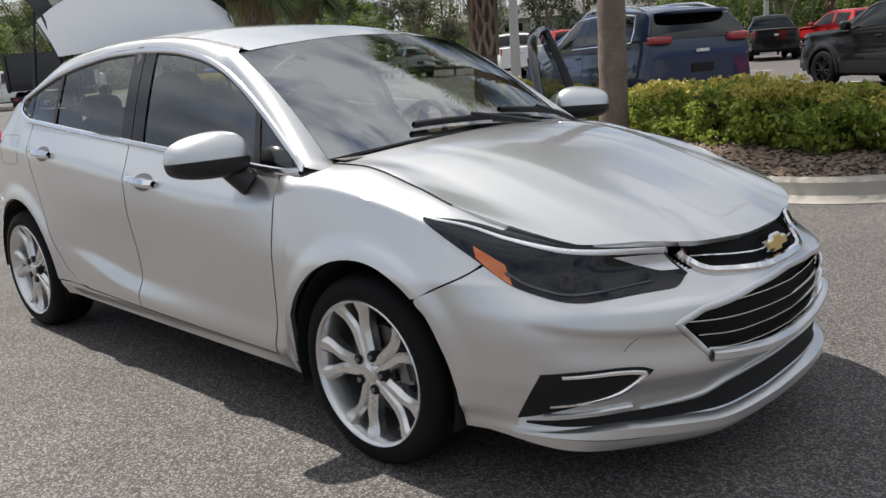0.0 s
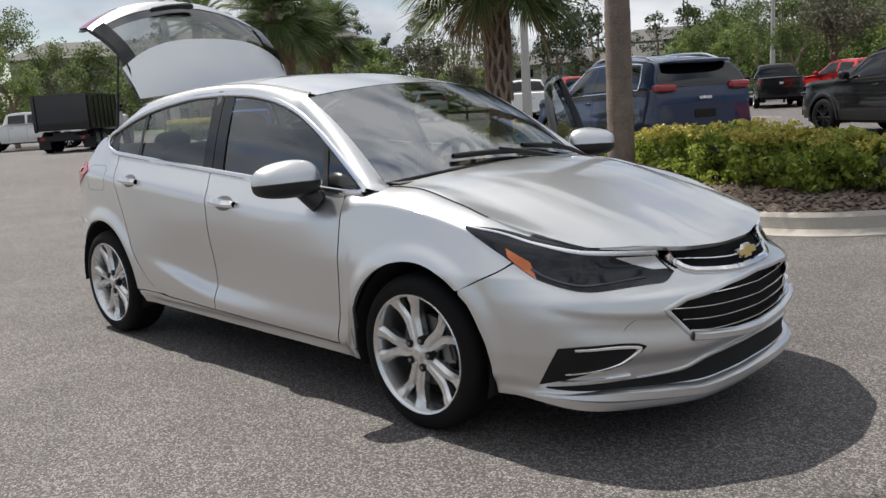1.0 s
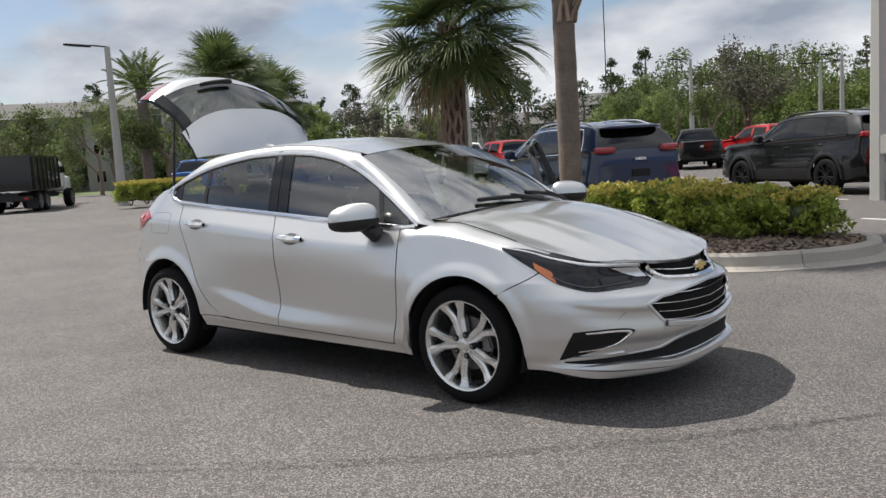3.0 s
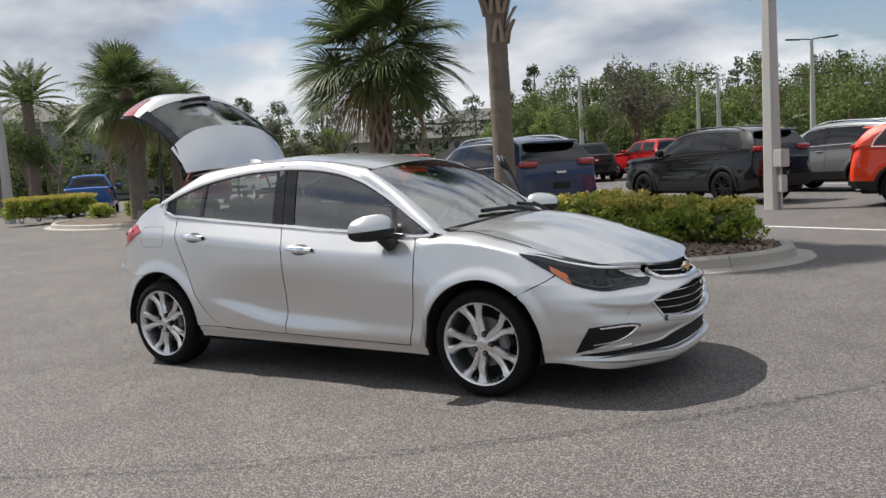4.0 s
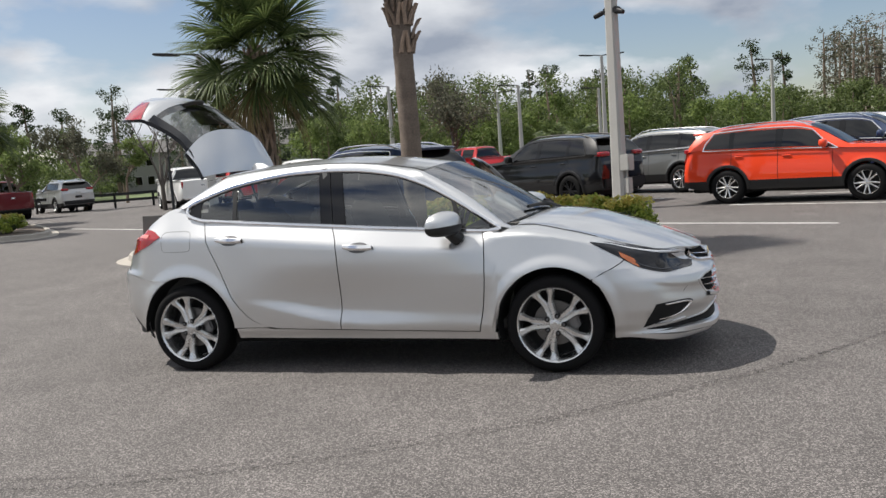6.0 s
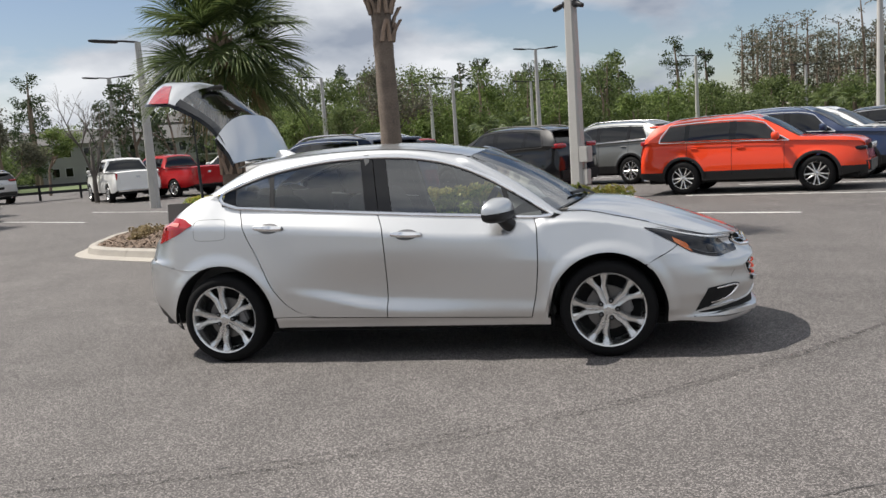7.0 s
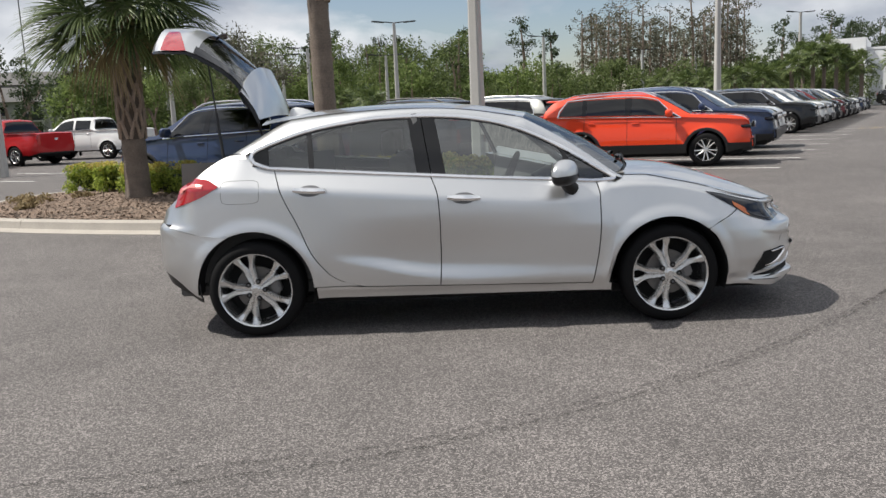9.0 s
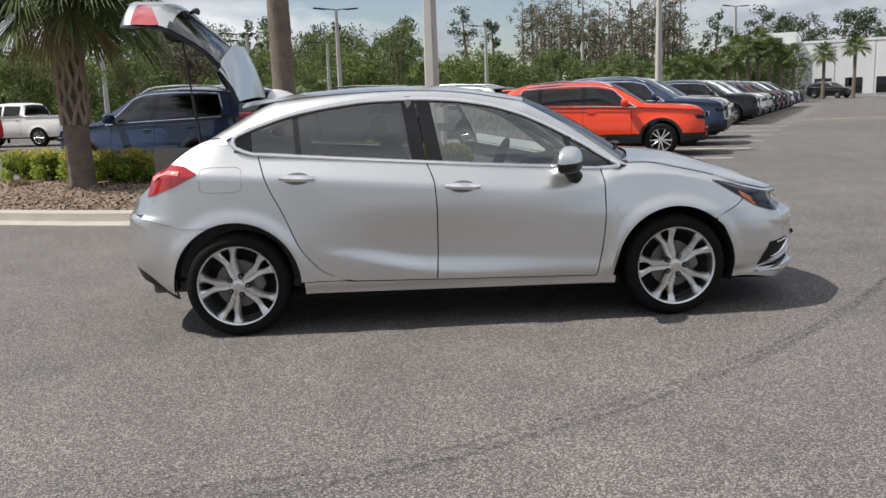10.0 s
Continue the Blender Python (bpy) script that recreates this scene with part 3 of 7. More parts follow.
def build_headlamp(car, sy):
    top = [(q_at_y(0.505), 0.722), (q_at_y(0.575), 0.733), (q_at(2.05), 0.757), (q_at(1.86), 0.790), (q_at(1.70), 0.826), (q_at(1.60), 0.838)]
    low = [(q_at_y(0.425), 0.640), (q_at_y(0.50), 0.615), (q_at(2.10), 0.614), (q_at(1.93), 0.652), (q_at(1.76), 0.743), (q_at(1.60), 0.832)]
    mid = lambda a, b, v: [(lerp(p[0], r[0], v), lerp(p[1], r[1], v)) for p, r in zip(a, b)]
    lamp = part("headlamp", patch(top, low, sy, 56, 20, 0.005), SMOKE, car, "dark smoked headlamp with chrome brow")
    part("chrome_brow", line_on(mid(top, low, 0.10), sy, 0.019, 0.004, 0.007, 40, lambda t: 1.0 - 0.55 * t), LAMP_SILVER, lamp)
    part("side_marker", patch([(q_at(1.875), 0.716), (q_at(1.83), 0.738), (q_at(1.775), 0.765)], [(q_at(1.905), 0.662), (q_at(1.855), 0.688), (q_at(1.79), 0.733)], sy, 10, 4, 0.007, 0.0), AMBER_LENS, lamp, "amber marker")
    part("indicator", patch([(q_at_y(0.497), 0.702), (q_at_y(0.55), 0.706), (q_at_y(0.63), 0.712)], [(q_at_y(0.450), 0.653), (q_at_y(0.50), 0.655), (q_at_y(0.575), 0.680)], sy, 14, 7, 0.008, 0.0), LAMP_SILVER, lamp, "clear indicator")
    # projector behind the lens, and its bright ring
    q, z = q_at(2.06), 0.668
    c, n = skin(q, z, sy, 0.007), skin_normal(q, z, sy)
    bm = lathe([(0.0, 0.003), (0.026, 0.002), (0.034, 0.0)], 24, None, "Z")
    bmesh.ops.transform(bm, matrix=Matrix.Translation(c) @ n.to_track_quat("Z", "Y").to_matrix().to_4x4(), verts=bm.verts)
    part("projector", bm, GLOSS_BLACK, lamp)
    part("daylight_strip", line_on([(q_at_y(0.54), 0.634), (q_at(2.08), 0.634), (q_at(1.95), 0.662), (q_at(1.88), 0.694)], sy, 0.008, 0.003, 0.007), surface("light_guide", (0.07, 0.075, 0.085), 0.2, 0.5, 0.05), lamp)


def build_fog(car, sy):
    top = [(q_at_y(0.575), 0.412), (q_at_y(0.605), 0.424), (q_at_y(0.68), 0.430), (q_at_y(0.745), 0.430), (q_at(1.98), 0.424)]
    low = [(q_at_y(0.58), 0.405), (q_at_y(0.635), 0.352), (q_at_y(0.70), 0.334), (q_at_y(0.77), 0.312), (q_at(1.905), 0.279)]
    fog = part("fog_recess", patch(top, low, sy, 22, 6, 0.003, 0.01), DARK, car, "black bumper pocket with chrome trim")
    part("chrome_trim", line_on([(q_at(2.03), 0.418), (q_at_y(0.69), 0.418), (q_at_y(0.615), 0.412), (q_at_y(0.595), 0.405), (q_at_y(0.615), 0.385), (q_at_y(0.655), 0.353), (q_at_y(0.71), 0.338), (q_at(2.0), 0.328)], sy, 0.013, 0.009, 0.004, 70, lambda t: 0.6 + 0.5 * math.sin(math.pi * (0.1 + 0.8 * t))), CHROME, fog)
    part("lower_blade", line_on([(q_at_y(0.62), 0.300), (q_at_y(0.72), 0.298), (q_at(1.98), 0.296)], sy, 0.02, 0.008, 0.004, 20, lambda t: 1.0 - 0.6 * t), SILVER, fog)


HEX = [(0.0, 0.588), (0.22, 0.580), (0.44, 0.562), (0.515, 0.530), (0.435, 0.434), (0.2, 0.402), (0.0, 0.390)]
CROWN = [(0.0, 0.618), (0.2, 0.623), (0.31, 0.632), (0.365, 0.65), (0.412, 0.690), (0.44, 0.76), (0.3, 0.80), (0.0, 0.80)]


def within(poly, y, z):
    hit = False
    pts = poly + [(-a, b) for a, b in poly[::-1]]
    j = len(pts) - 1
    for i in range(len(pts)):
        if (pts[i][1] > z) != (pts[j][1] > z) and y < (pts[j][0] - pts[i][0]) * (z - pts[i][1]) / (pts[j][1] - pts[i][1]) + pts[i][0]:
            hit = not hit
        j = i
    return hit


def frame_ring(poly, width, thick, out, per=8, close=True):
    """A bar round an opening in the nose, following straight sides, mirrored about the middle."""
    pts = poly + [(-a, b) for a, b in poly[::-1] if a > 0]
    if not close:
        pts = [(-a, b) for a, b in poly[::-1] if a > 0] + poly
    ring = []
    for a, b in zip(pts, pts[1:] + (pts[:1] if close else [])):
        ring += [(lerp(a[0], b[0], t), lerp(a[1], b[1], t)) for t in even(per)[:-1]]
    ring.append(pts[0] if close else pts[-1])
    p3, nor = [], []
    for y, z in ring:
        q, sy = q_at_y(abs(y)), 1 if y >= 0 else -1
        p3.append(skin(q, z, sy, out))
        nor.append(skin_normal(q, z, sy))
    return sweep(p3, nor, width, thick)


def build_bumper(car):
    # the fascia: a shell for each side, open where the grilles sit
    for sy in (-1, 1):
        b = panel(lambda z: 0.0, lambda z: edge_bumper(z) - GAP, lambda q: lerp(0.172, 0.222, step(2.2, 1.8, x_of(q))), lambda q: top_z(x_of(q)) - 0.004, even(130), 84, sy, 0.015)
        gone = []
        for f in b.faces:
            c = f.calc_center_median()
            if c.x > 2.0 and (within(HEX, c.y, c.z) or within(CROWN, c.y, c.z)):
                gone.append(f)
        bmesh.ops.delete(b, geom=gone, context="FACES")
        part("front_bumper", b, SILVER, car)
        top = [(0.0, 0.338), (q_at_y(0.2), 0.336), (q_at_y(0.34), 0.328), (q_at_y(0.46), 0.296), (q_at_y(0.62), 0.284), (q_at_y(0.76), 0.280), (q_at(1.93), 0.272)]
        low = [(0.0, 0.250), (q_at_y(0.2), 0.250), (q_at_y(0.34), 0.250), (q_at_y(0.46), 0.252), (q_at_y(0.62), 0.254), (q_at_y(0.76), 0.258), (q_at(1.93), 0.266)]
        part("lower_intake", patch(top, low, sy, 40, 6, 0.002, 0.012), DARK, car)
        b = line_on([(0.0, 0.345), (q_at_y(0.2), 0.343), (q_at_y(0.34), 0.335), (q_at_y(0.46), 0.303), (q_at_y(0.60), 0.291)], sy, 0.014, 0.010, -0.002, 40, lambda t: 1.0 - 0.8 * step(0.7, 1.0, t))
        part("intake_brow", b, SILVER, car)
        b = line_on([(0.0, 0.220), (q_at_y(0.36), 0.220), (q_at_y(0.48), 0.226), (q_at_y(0.64), 0.232), (q_at(1.90), 0.242)], sy, 0.050, 0.034, -0.008, 44, lambda t: 1.0 - 0.75 * step(0.75, 1.0, t))
        part("chin_spoiler", b, SILVER, car)
        b = line_on([(q_at_y(0.40), 0.180), (q_at_y(0.62), 0.186), (q_at(1.92), 0.205)], sy, 0.02, 0.01, -0.02, 20)
        part("chin_edge", b, BLACK_TRIM, car)
        b = line_on([(q_at_y(0.605), 0.505), (q_at_y(0.625), 0.490), (q_at_y(0.64), 0.470)], sy, 0.0025, 0.0008, 0.0004, 8)
        part("bumper_crack", b, surf_seam, car)
    # grilles
    grille = part("lower_grille", None_grid(0.0, 0.505, 0.37, 0.615, -0.034), DARK, car, "black mesh grille with chrome bars")
    for k in range(4):
        z0 = 0.425 + 0.043 * k
        half = (0.425, 0.455, 0.485, 0.462)[k]
        part("grille_bar", across([(0, z0 - 0.010), (0.25, z0 + 0.002), (half, z0 + 0.018)], 0.006, 0.012, -0.016), CHROME, grille)
    part("grille_surround", frame_ring(HEX, 0.020, 0.006, -0.003), SILVER, grille)
    part("grille_lip", frame_ring([(0.425, 0.424), (0.2, 0.393), (0.0, 0.380)][::-1], 0.034, 0.018, -0.002, 8, False), SILVER, grille)
    up = part("upper_grille", None_grid(0.0, 0.44, 0.614, 0.748, -0.02), DARK, car, "black honeycomb grille with chrome bar")
    part("chrome_bar", across([(0.0, 0.652), (0.2, 0.658), (0.40, 0.684)], 0.007, 0.010, 0.0), CHROME, up)
    part("chrome_frame", across([(0.0, 0.614), (0.2, 0.619), (0.31, 0.628), (0.37, 0.646), (0.41, 0.672), (0.452, 0.708)], 0.029, 0.014, -0.002), CHROME, up)
    # badge: a plain slanted bar with a wider middle, in a silver rim
    cross = [(-0.062, -0.010), (-0.025, -0.010), (-0.030, -0.021), (0.020, -0.021), (0.024, -0.010), (0.068, -0.010), (0.062, 0.010), (0.025, 0.010), (0.030, 0.021), (-0.020, 0.021), (-0.024, 0.010), (-0.068, 0.010)]
    c = skin(0.0, 0.660, 1, 0.012)
    for grow, ahead, mat, nm in ((1.14, 0.004, CHROME, "badge_rim"), (1.0, 0.008, GOLD, "badge")):
        bm = bmesh.new()
        fr = [bm.verts.new((c.x + ahead - 0.25 * z, y * grow, c.z + z * grow)) for y, z in cross]
        bk = [bm.verts.new((c.x - 0.012, y * grow * 1.03, c.z + z * grow * 1.05)) for y, z in cross]
        bm.faces.new(fr)
        for k in range(len(cross)):
            bm.faces.new((fr[k], fr[(k + 1) % len(cross)], bk[(k + 1) % len(cross)], bk[k]))
        part(nm, bm, mat, up, "pale gold bar-shaped badge" if nm == "badge" else "")


def across(half, width, thick, out, n=24):
    """A bar over the nose, mirrored about the middle; half: (y, z) from the middle outwards."""
    f = smooth_curve(*half)
    end = half[-1][0]
    ys = [lerp(-end, end, t) for t in even(2 * n)]
    pts, nor = [], []
    for y in ys:
        q, z, sy = q_at_y(abs(y)), f(abs(y)), 1 if y >= 0 else -1
        pts.append(skin(q, z, sy, out))
        nor.append(skin_normal(q, z, sy))
    return sweep(pts, nor, width, thick)


def None_grid(y0, y1, z0, z1, out):
    """A honeycomb-like backing over the nose: a net of small raised cells."""
    rows = []
    for j in range(13):
        row = []
        for i in range(-44, 45):
            y = y1 * i / 44
            k = abs(y) / y1
            lo, hi = (lerp(z0, z0 + 0.10, max(k - 0.75, 0) / 0.25) if z0 < 0.5 else lerp(z0, z1 - 0.02, max(k - 0.7, 0) / 0.3)), (lerp(z1, z1 - 0.075, k) if z0 < 0.5 else z1 - 0.010 - 0.052 * max(0.0, 1 - k * k))
            z = lerp(lo, hi, j / 12)
            row.append(skin(q_at_y(abs(y)), z, 1 if y >= 0 else -1, out - (0.008 if (i + j) % 2 else 0.0)))
        rows.append(row)
    return grid(rows)


# hood

def build_hood(car):
    def side(v):
        x = lerp(1.06, 1.645, v)
        q = q_at(x)
        p = skin(q, top_z(x), 1)
        return Vector((p.x, p.y - 0.004, p.z + 0.0))
    s0, s1 = side(0), side(1)

    def rear(u):
        return Vector((s0.x + 0.155 * (1 - abs(u) ** 2.2), s0.y * u, s0.z + 0.055 * (1 - u * u)))

    def front(u):
        y = s1.y * abs(u)
        q = q_at_y(y * 1.12)
        p = skin(q, top_z(x_of(q)) + 0.002 - 0.040 * max(0.0, 1 - (y / 0.50) ** 2), 1)
        t = step(0.86, 1.0, abs(u))
        p = p.lerp(s1, t)
        return Vector((p.x, math.copysign(min(p.y, s1.y), u), p.z))
    c = [Vector((s0.x, -s0.y, s0.z)), s0, Vector((s1.x, -s1.y, s1.z)), s1]
    rows = []
    nu, nv = 90, 44
    for j in range(nv + 1):
        v, row = j / nv, []
        for i in range(nu + 1):
            u = -1 + 2 * i / nu
            k = (u + 1) / 2
            a = side(v)
            l, r = Vector((a.x, -a.y, a.z)), a
            p = rear(u).lerp(front(u), v) + l.lerp(r, k) - c[0].lerp(c[1], k).lerp(c[2].lerp(c[3], k), v)
            p.z += 0.034 * math.sin(math.pi * v ** 0.9) * (1 - abs(u) ** 2.1)
            # two raised folds that run to the grille
            f = 0.62 - 0.16 * v
            p.z += 0.0035 * (1 - step(f - 0.05, f + 0.05, abs(u))) * step(0.0, 0.15, v) * (1 - step(0.9, 1.0, v))
            row.append(p)
        rows.append(row)
    inner = [p - Vector((0.012, 0, 0.016)) for p in rows[-1]]
    bm = grid(rows + [inner])
    hood = part("hood", bm, SILVER, car, "silver hood with raised folds")
    for sy in (-1, 1):
        pts = [side(v) for v in even(30)]
        pts = [Vector((p.x, sy * (p.y + 0.002), p.z + 0.001)) for p in pts]
        part("hood_seam", sweep(pts, [(0, sy * 0.4, 1)] * len(pts), 0.0045, 0.0015), DARK, car)
    # cowl and wipers
    cowl = [[rear(u) + Vector((-0.005, 0, -0.012)) for u in [-1 + k / 12 for k in range(25)]], [rear(u * 0.98) + Vector((-0.11, 0, -0.02)) for u in [-1 + k / 12 for k in range(25)]]]
    part("cowl", grid(cowl), BLACK_TRIM, car)
    build_wipers(car, rear)


def glass_point(u, v):
    """The windscreen: u across, v up."""
    base = Vector((1.03 + 0.160 * (1 - abs(u) ** 2.2), 0.705 * u, 0.962 + 0.05 * (1 - u * u)))
    top = Vector((0.445 + 0.06 * (1 - u * u), 0.622 * u, 1.348 + 0.049 * (1 - u * u)))
    p = base.lerp(top, v)
    bow = math.sin(math.pi * v) * 0.022
    return p + Vector((0.5, 0, 0.87)) * bow


def build_wipers(car, rear):
    for u0, u1, v1 in ((0.30, -0.52, 0.07), (0.93, 0.12, 0.07)):
        bm = bmesh.new()
        n = Vector((0.5, 0, 0.87))
        pts = [glass_point(lerp(u0, u1, t), lerp(-0.02, v1, t ** 0.7)) + n * 0.022 for t in even(14)]
        sweep(pts, [n] * 15, 0.018, 0.014, bm)
        pts = [glass_point(lerp(u0 + 0.02, lerp(u0, u1, 0.55), t), lerp(-0.10, 0.045, t)) + n * 0.034 for t in even(8)]
        sweep(pts, [n] * 9, 0.022, 0.012, bm, lambda t: 1.2 - 0.6 * t)
        part("wiper", bm, BLACK_TRIM, car)


roof_c = smooth_curve((-1.45, 1.395), (-1.25, 1.428), (-1.11, 1.447), (-0.885, 1.471), (-0.63, 1.485), (-0.386, 1.490), (-0.14, 1.484), (0.104, 1.462), (0.305, 1.428), (0.50, 1.392))


def roof_z(x, y):
    return roof_c(x) - 0.042 * (abs(y) / 0.56) ** 2.4


def roof_front(y):
    return 0.445 + 0.06 * (1 - min(abs(y) / 0.598, 1) ** 2)


rail_z = smooth_curve((-1.376, 1.196), (-1.218, 1.262), (-0.972, 1.338), (-0.73, 1.379), (-0.49, 1.402), (-0.26, 1.405), (-0.025, 1.393), (0.205, 1.358), (0.395, 1.303), (0.583, 1.219), (0.77, 1.112), (0.92, 1.018), (1.02, 0.957))


def glass_y(x, z):
    """Half-width of the side glass at a place."""
    h = z - belt(x)
    return 0.797 - 0.36 * h - 0.22 * h * h - 0.03 * step(0.8, 1.05, x) * 0


def rail_pt(x, out=0.0):
    z = rail_z(x)
    return Vector((x, glass_y(x, z) + out, z))


def build_screen_roof(car):
    # windscreen with a dark border
    rows = [[glass_point(-0.985 + 1.97 * i / 30, 0.01 + 0.98 * j / 16) for i in range(31)] for j in range(17)]
    scr = part("windscreen", grid(rows), GLASS_SCREEN, car, "clear windscreen")
    n = Vector((0.5, 0, 0.87))
    ring = [glass_point(-0.985 + 1.97 * t, 0.012) for t in even(20)] + [glass_point(0.985, t) for t in even(12)[1:]] + [glass_point(0.985 - 1.97 * t, 0.99) for t in even(20)[1:]] + [glass_point(-0.985, 1 - t) for t in even(12)[1:]]
    part("screen_border", sweep([p - n * 0.003 for p in ring], [n] * len(ring), 0.022, 0.002), GLOSS_BLACK, scr)
    # roof
    rows = []
    for j in range(25):
        row = []
        for i in range(31):
            y = -0.565 + 1.13 * i / 30
            x = lerp(roof_front(y), -1.30 - 0.03 * (1 - (y / 0.565) ** 2), j / 24)
            row.append((x, y, roof_z(x, y)))
        rows.append(row)
    part("roof", grid(rows), SILVER, car)
    for sy in (-1, 1):
        # pillars and cant rail: a band from the window frame to the screen and roof
        outer, inner = [], []
        xs = [lerp(1.03, -1.376, k / 60) for k in range(61)]
        for k, x in enumerate(xs):
            p = rail_pt(min(x, 1.02), 0.004)
            outer.append(p)
            if x > 0.42:
                v = min(max((1.03 - x) / (1.03 - 0.445), 0), 1)
                g = glass_point(0.99, v)
                inner.append(Vector((g.x, g.y, g.z + 0.004)))
            elif x > -1.10:
                inner.append(Vector((x + 0.0, 0.565, roof_z(x, 0.565))))
            else:
                t = (-1.10 - x) / 0.276
                inner.append(Vector((lerp(-1.10, -1.505, t), lerp(0.565, 0.655, t ** 1.3), lerp(roof_z(-1.10, 0.565), 1.188, t ** 1.15))))
        for dx, dz in ((0.035, 0.012), (0.075, 0.045)):
            outer.insert(0, Vector((1.03 + dx, 0.785 - dx * 0.5, 0.955 - dz)))
            inner.insert(0, Vector((1.03 + dx, 0.684, 0.960 - dz)))
        rows = []
        for o, i in zip(outer, inner):
            row = []
            for k in range(7):
                t = k / 6
                p = o.lerp(i, t)
                p += Vector((0, 0.55, 0.75)) * 0.018 * math.sin(math.pi * t)
                row.append((p.x, sy * p.y, p.z))
            rows.append(row)
        part("roof_rail", grid(rows), SILVER, car)
        # closes the corner between band, rail tip and quarter panel
        rows = [[(x, sy * lerp(glass_y(-1.376, 1.196) + 0.004, 0.655, t), z) for t, x, z in ((0, -1.376, 1.197), (0.5, -1.44, 1.199), (1, -1.505, 1.19))], [tuple(skin(q_at(x), top_z(x) - 0.03, sy, 0.0)) for x in (-1.37, -1.44, -1.52)]]
        part("pillar_base", grid(rows), SILVER, car)
        # dark roof joint
        pts = [(x, sy * 0.566, roof_z(x, 0.566) + 0.002) for x in [lerp(0.40, -1.25, t) for t in even(24)]]
        part("roof_joint", sweep(pts, [(0, sy * 0.3, 1)] * 25, 0.012, 0.002), BLACK_TRIM, car)


def side_pane(l, r, lo, hi, sy, back, nu=14, nv=10):
    rows = []
    for j in range(nv + 1):
        row = []
        for i in range(nu + 1):
            x, z = lerp(l(1.1), r(1.1), i / nu), 1.1
            for _ in range(10):
                z = lerp(lo(x), max(hi(x), lo(x) + 0.002), j / nv)
                x = lerp(l(z), r(z), i / nu)
            row.append((x, sy * (glass_y(x, z) - back), z))
        rows.append(row)
    return grid(rows)


def build_greenhouse(car, sy, open_door=False):
    lo = lambda x: belt(x) + 0.004
    hi = lambda x: rail_z(x) - 0.018
    line = lambda a, b: (lambda z: lerp(a, b, (z - 1.0) / 0.4))
    panes = [("rear_quarter_glass", line(-1.33, -1.21), line(-0.945, -0.975), GLASS_TINT), ("rear_window", line(-0.925, -0.955), line(-0.255, -0.315), GLASS_TINT)]
    if sy < 0:
        panes += [("front_window", line(-0.075, -0.145), line(0.72, 0.60), GLASS), ("sail_glass", line(0.745, 0.62), line(0.99, 0.8), GLASS_TINT)]
    for name, l, r, mat in panes:
        part(name, side_pane(l, r, lo, hi, sy, 0.006), mat, car, "tinted side glass" if mat is GLASS_TINT else "clear side glass")
    part("centre_pillar", side_pane(line(-0.258, -0.318), line(-0.170, -0.235), lo, hi, sy, 0.0), GLOSS_BLACK, car)
    if sy < 0:
        part("door_pillar", side_pane(line(-0.163, -0.228), line(-0.072, -0.142), lo, hi, sy, 0.0), GLOSS_BLACK, car)
        part("sail_divider", side_pane(line(0.715, 0.595), line(0.748, 0.625), lo, hi, sy, 0.002, 4), BLACK_TRIM, car)
        part("sail_trim", side_pane(line(0.93, 0.80), line(0.99, 0.82), lo, hi, sy, 0.003, 6), GLOSS_BLACK, car)
    part("quarter_divider", side_pane(line(-0.955, -0.985), line(-0.922, -0.952), lo, hi, sy, 0.0, 4), BLACK_TRIM, car)
    part("quarter_trim", side_pane(line(-1.36, -1.26), line(-1.215, -1.235), lo, hi, sy, 0.003, 6), GLOSS_BLACK, car)
    # chrome round the glass
    n = Vector((0, sy * 0.92, 0.35))
    low = [(x, sy * (glass_y(x, belt(x)) + 0.006), belt(x) - 0.004) for x in [lerp(1.01, -1.21, t) for t in even(30)]]
    tip = [(-1.27, 1.120), (-1.316, 1.138), (-1.338, 1.168), (-1.330, 1.198), (-1.305, 1.219)]
    mid = [(x, sy * (glass_y(x, z) + 0.006), z) for x, z in tip]
    up = [(x, sy * (rail_pt(x).y + 0.004), rail_z(x) - 0.008) for x in [lerp(-1.275, 1.012, t) for t in even(44)]]
    if sy < 0:
        ring = low + mid + up + [low[0]]
    else:
        ring = [p for p in low if p[0] < -0.17] + mid + [p for p in up]
    part("window_chrome", sweep(ring, [n] * len(ring), 0.025, 0.009), CHROME, car, "chrome strip round the side windows")
    up2 = [(x, sy * (rail_pt(x).y + 0.004), rail_z(x) - 0.022) for x in [lerp(-1.26, 0.99, t) for t in even(44)]]
    part("window_seal", sweep(up2, [n] * len(up2), 0.018, 0.004), BLACK_TRIM, car)


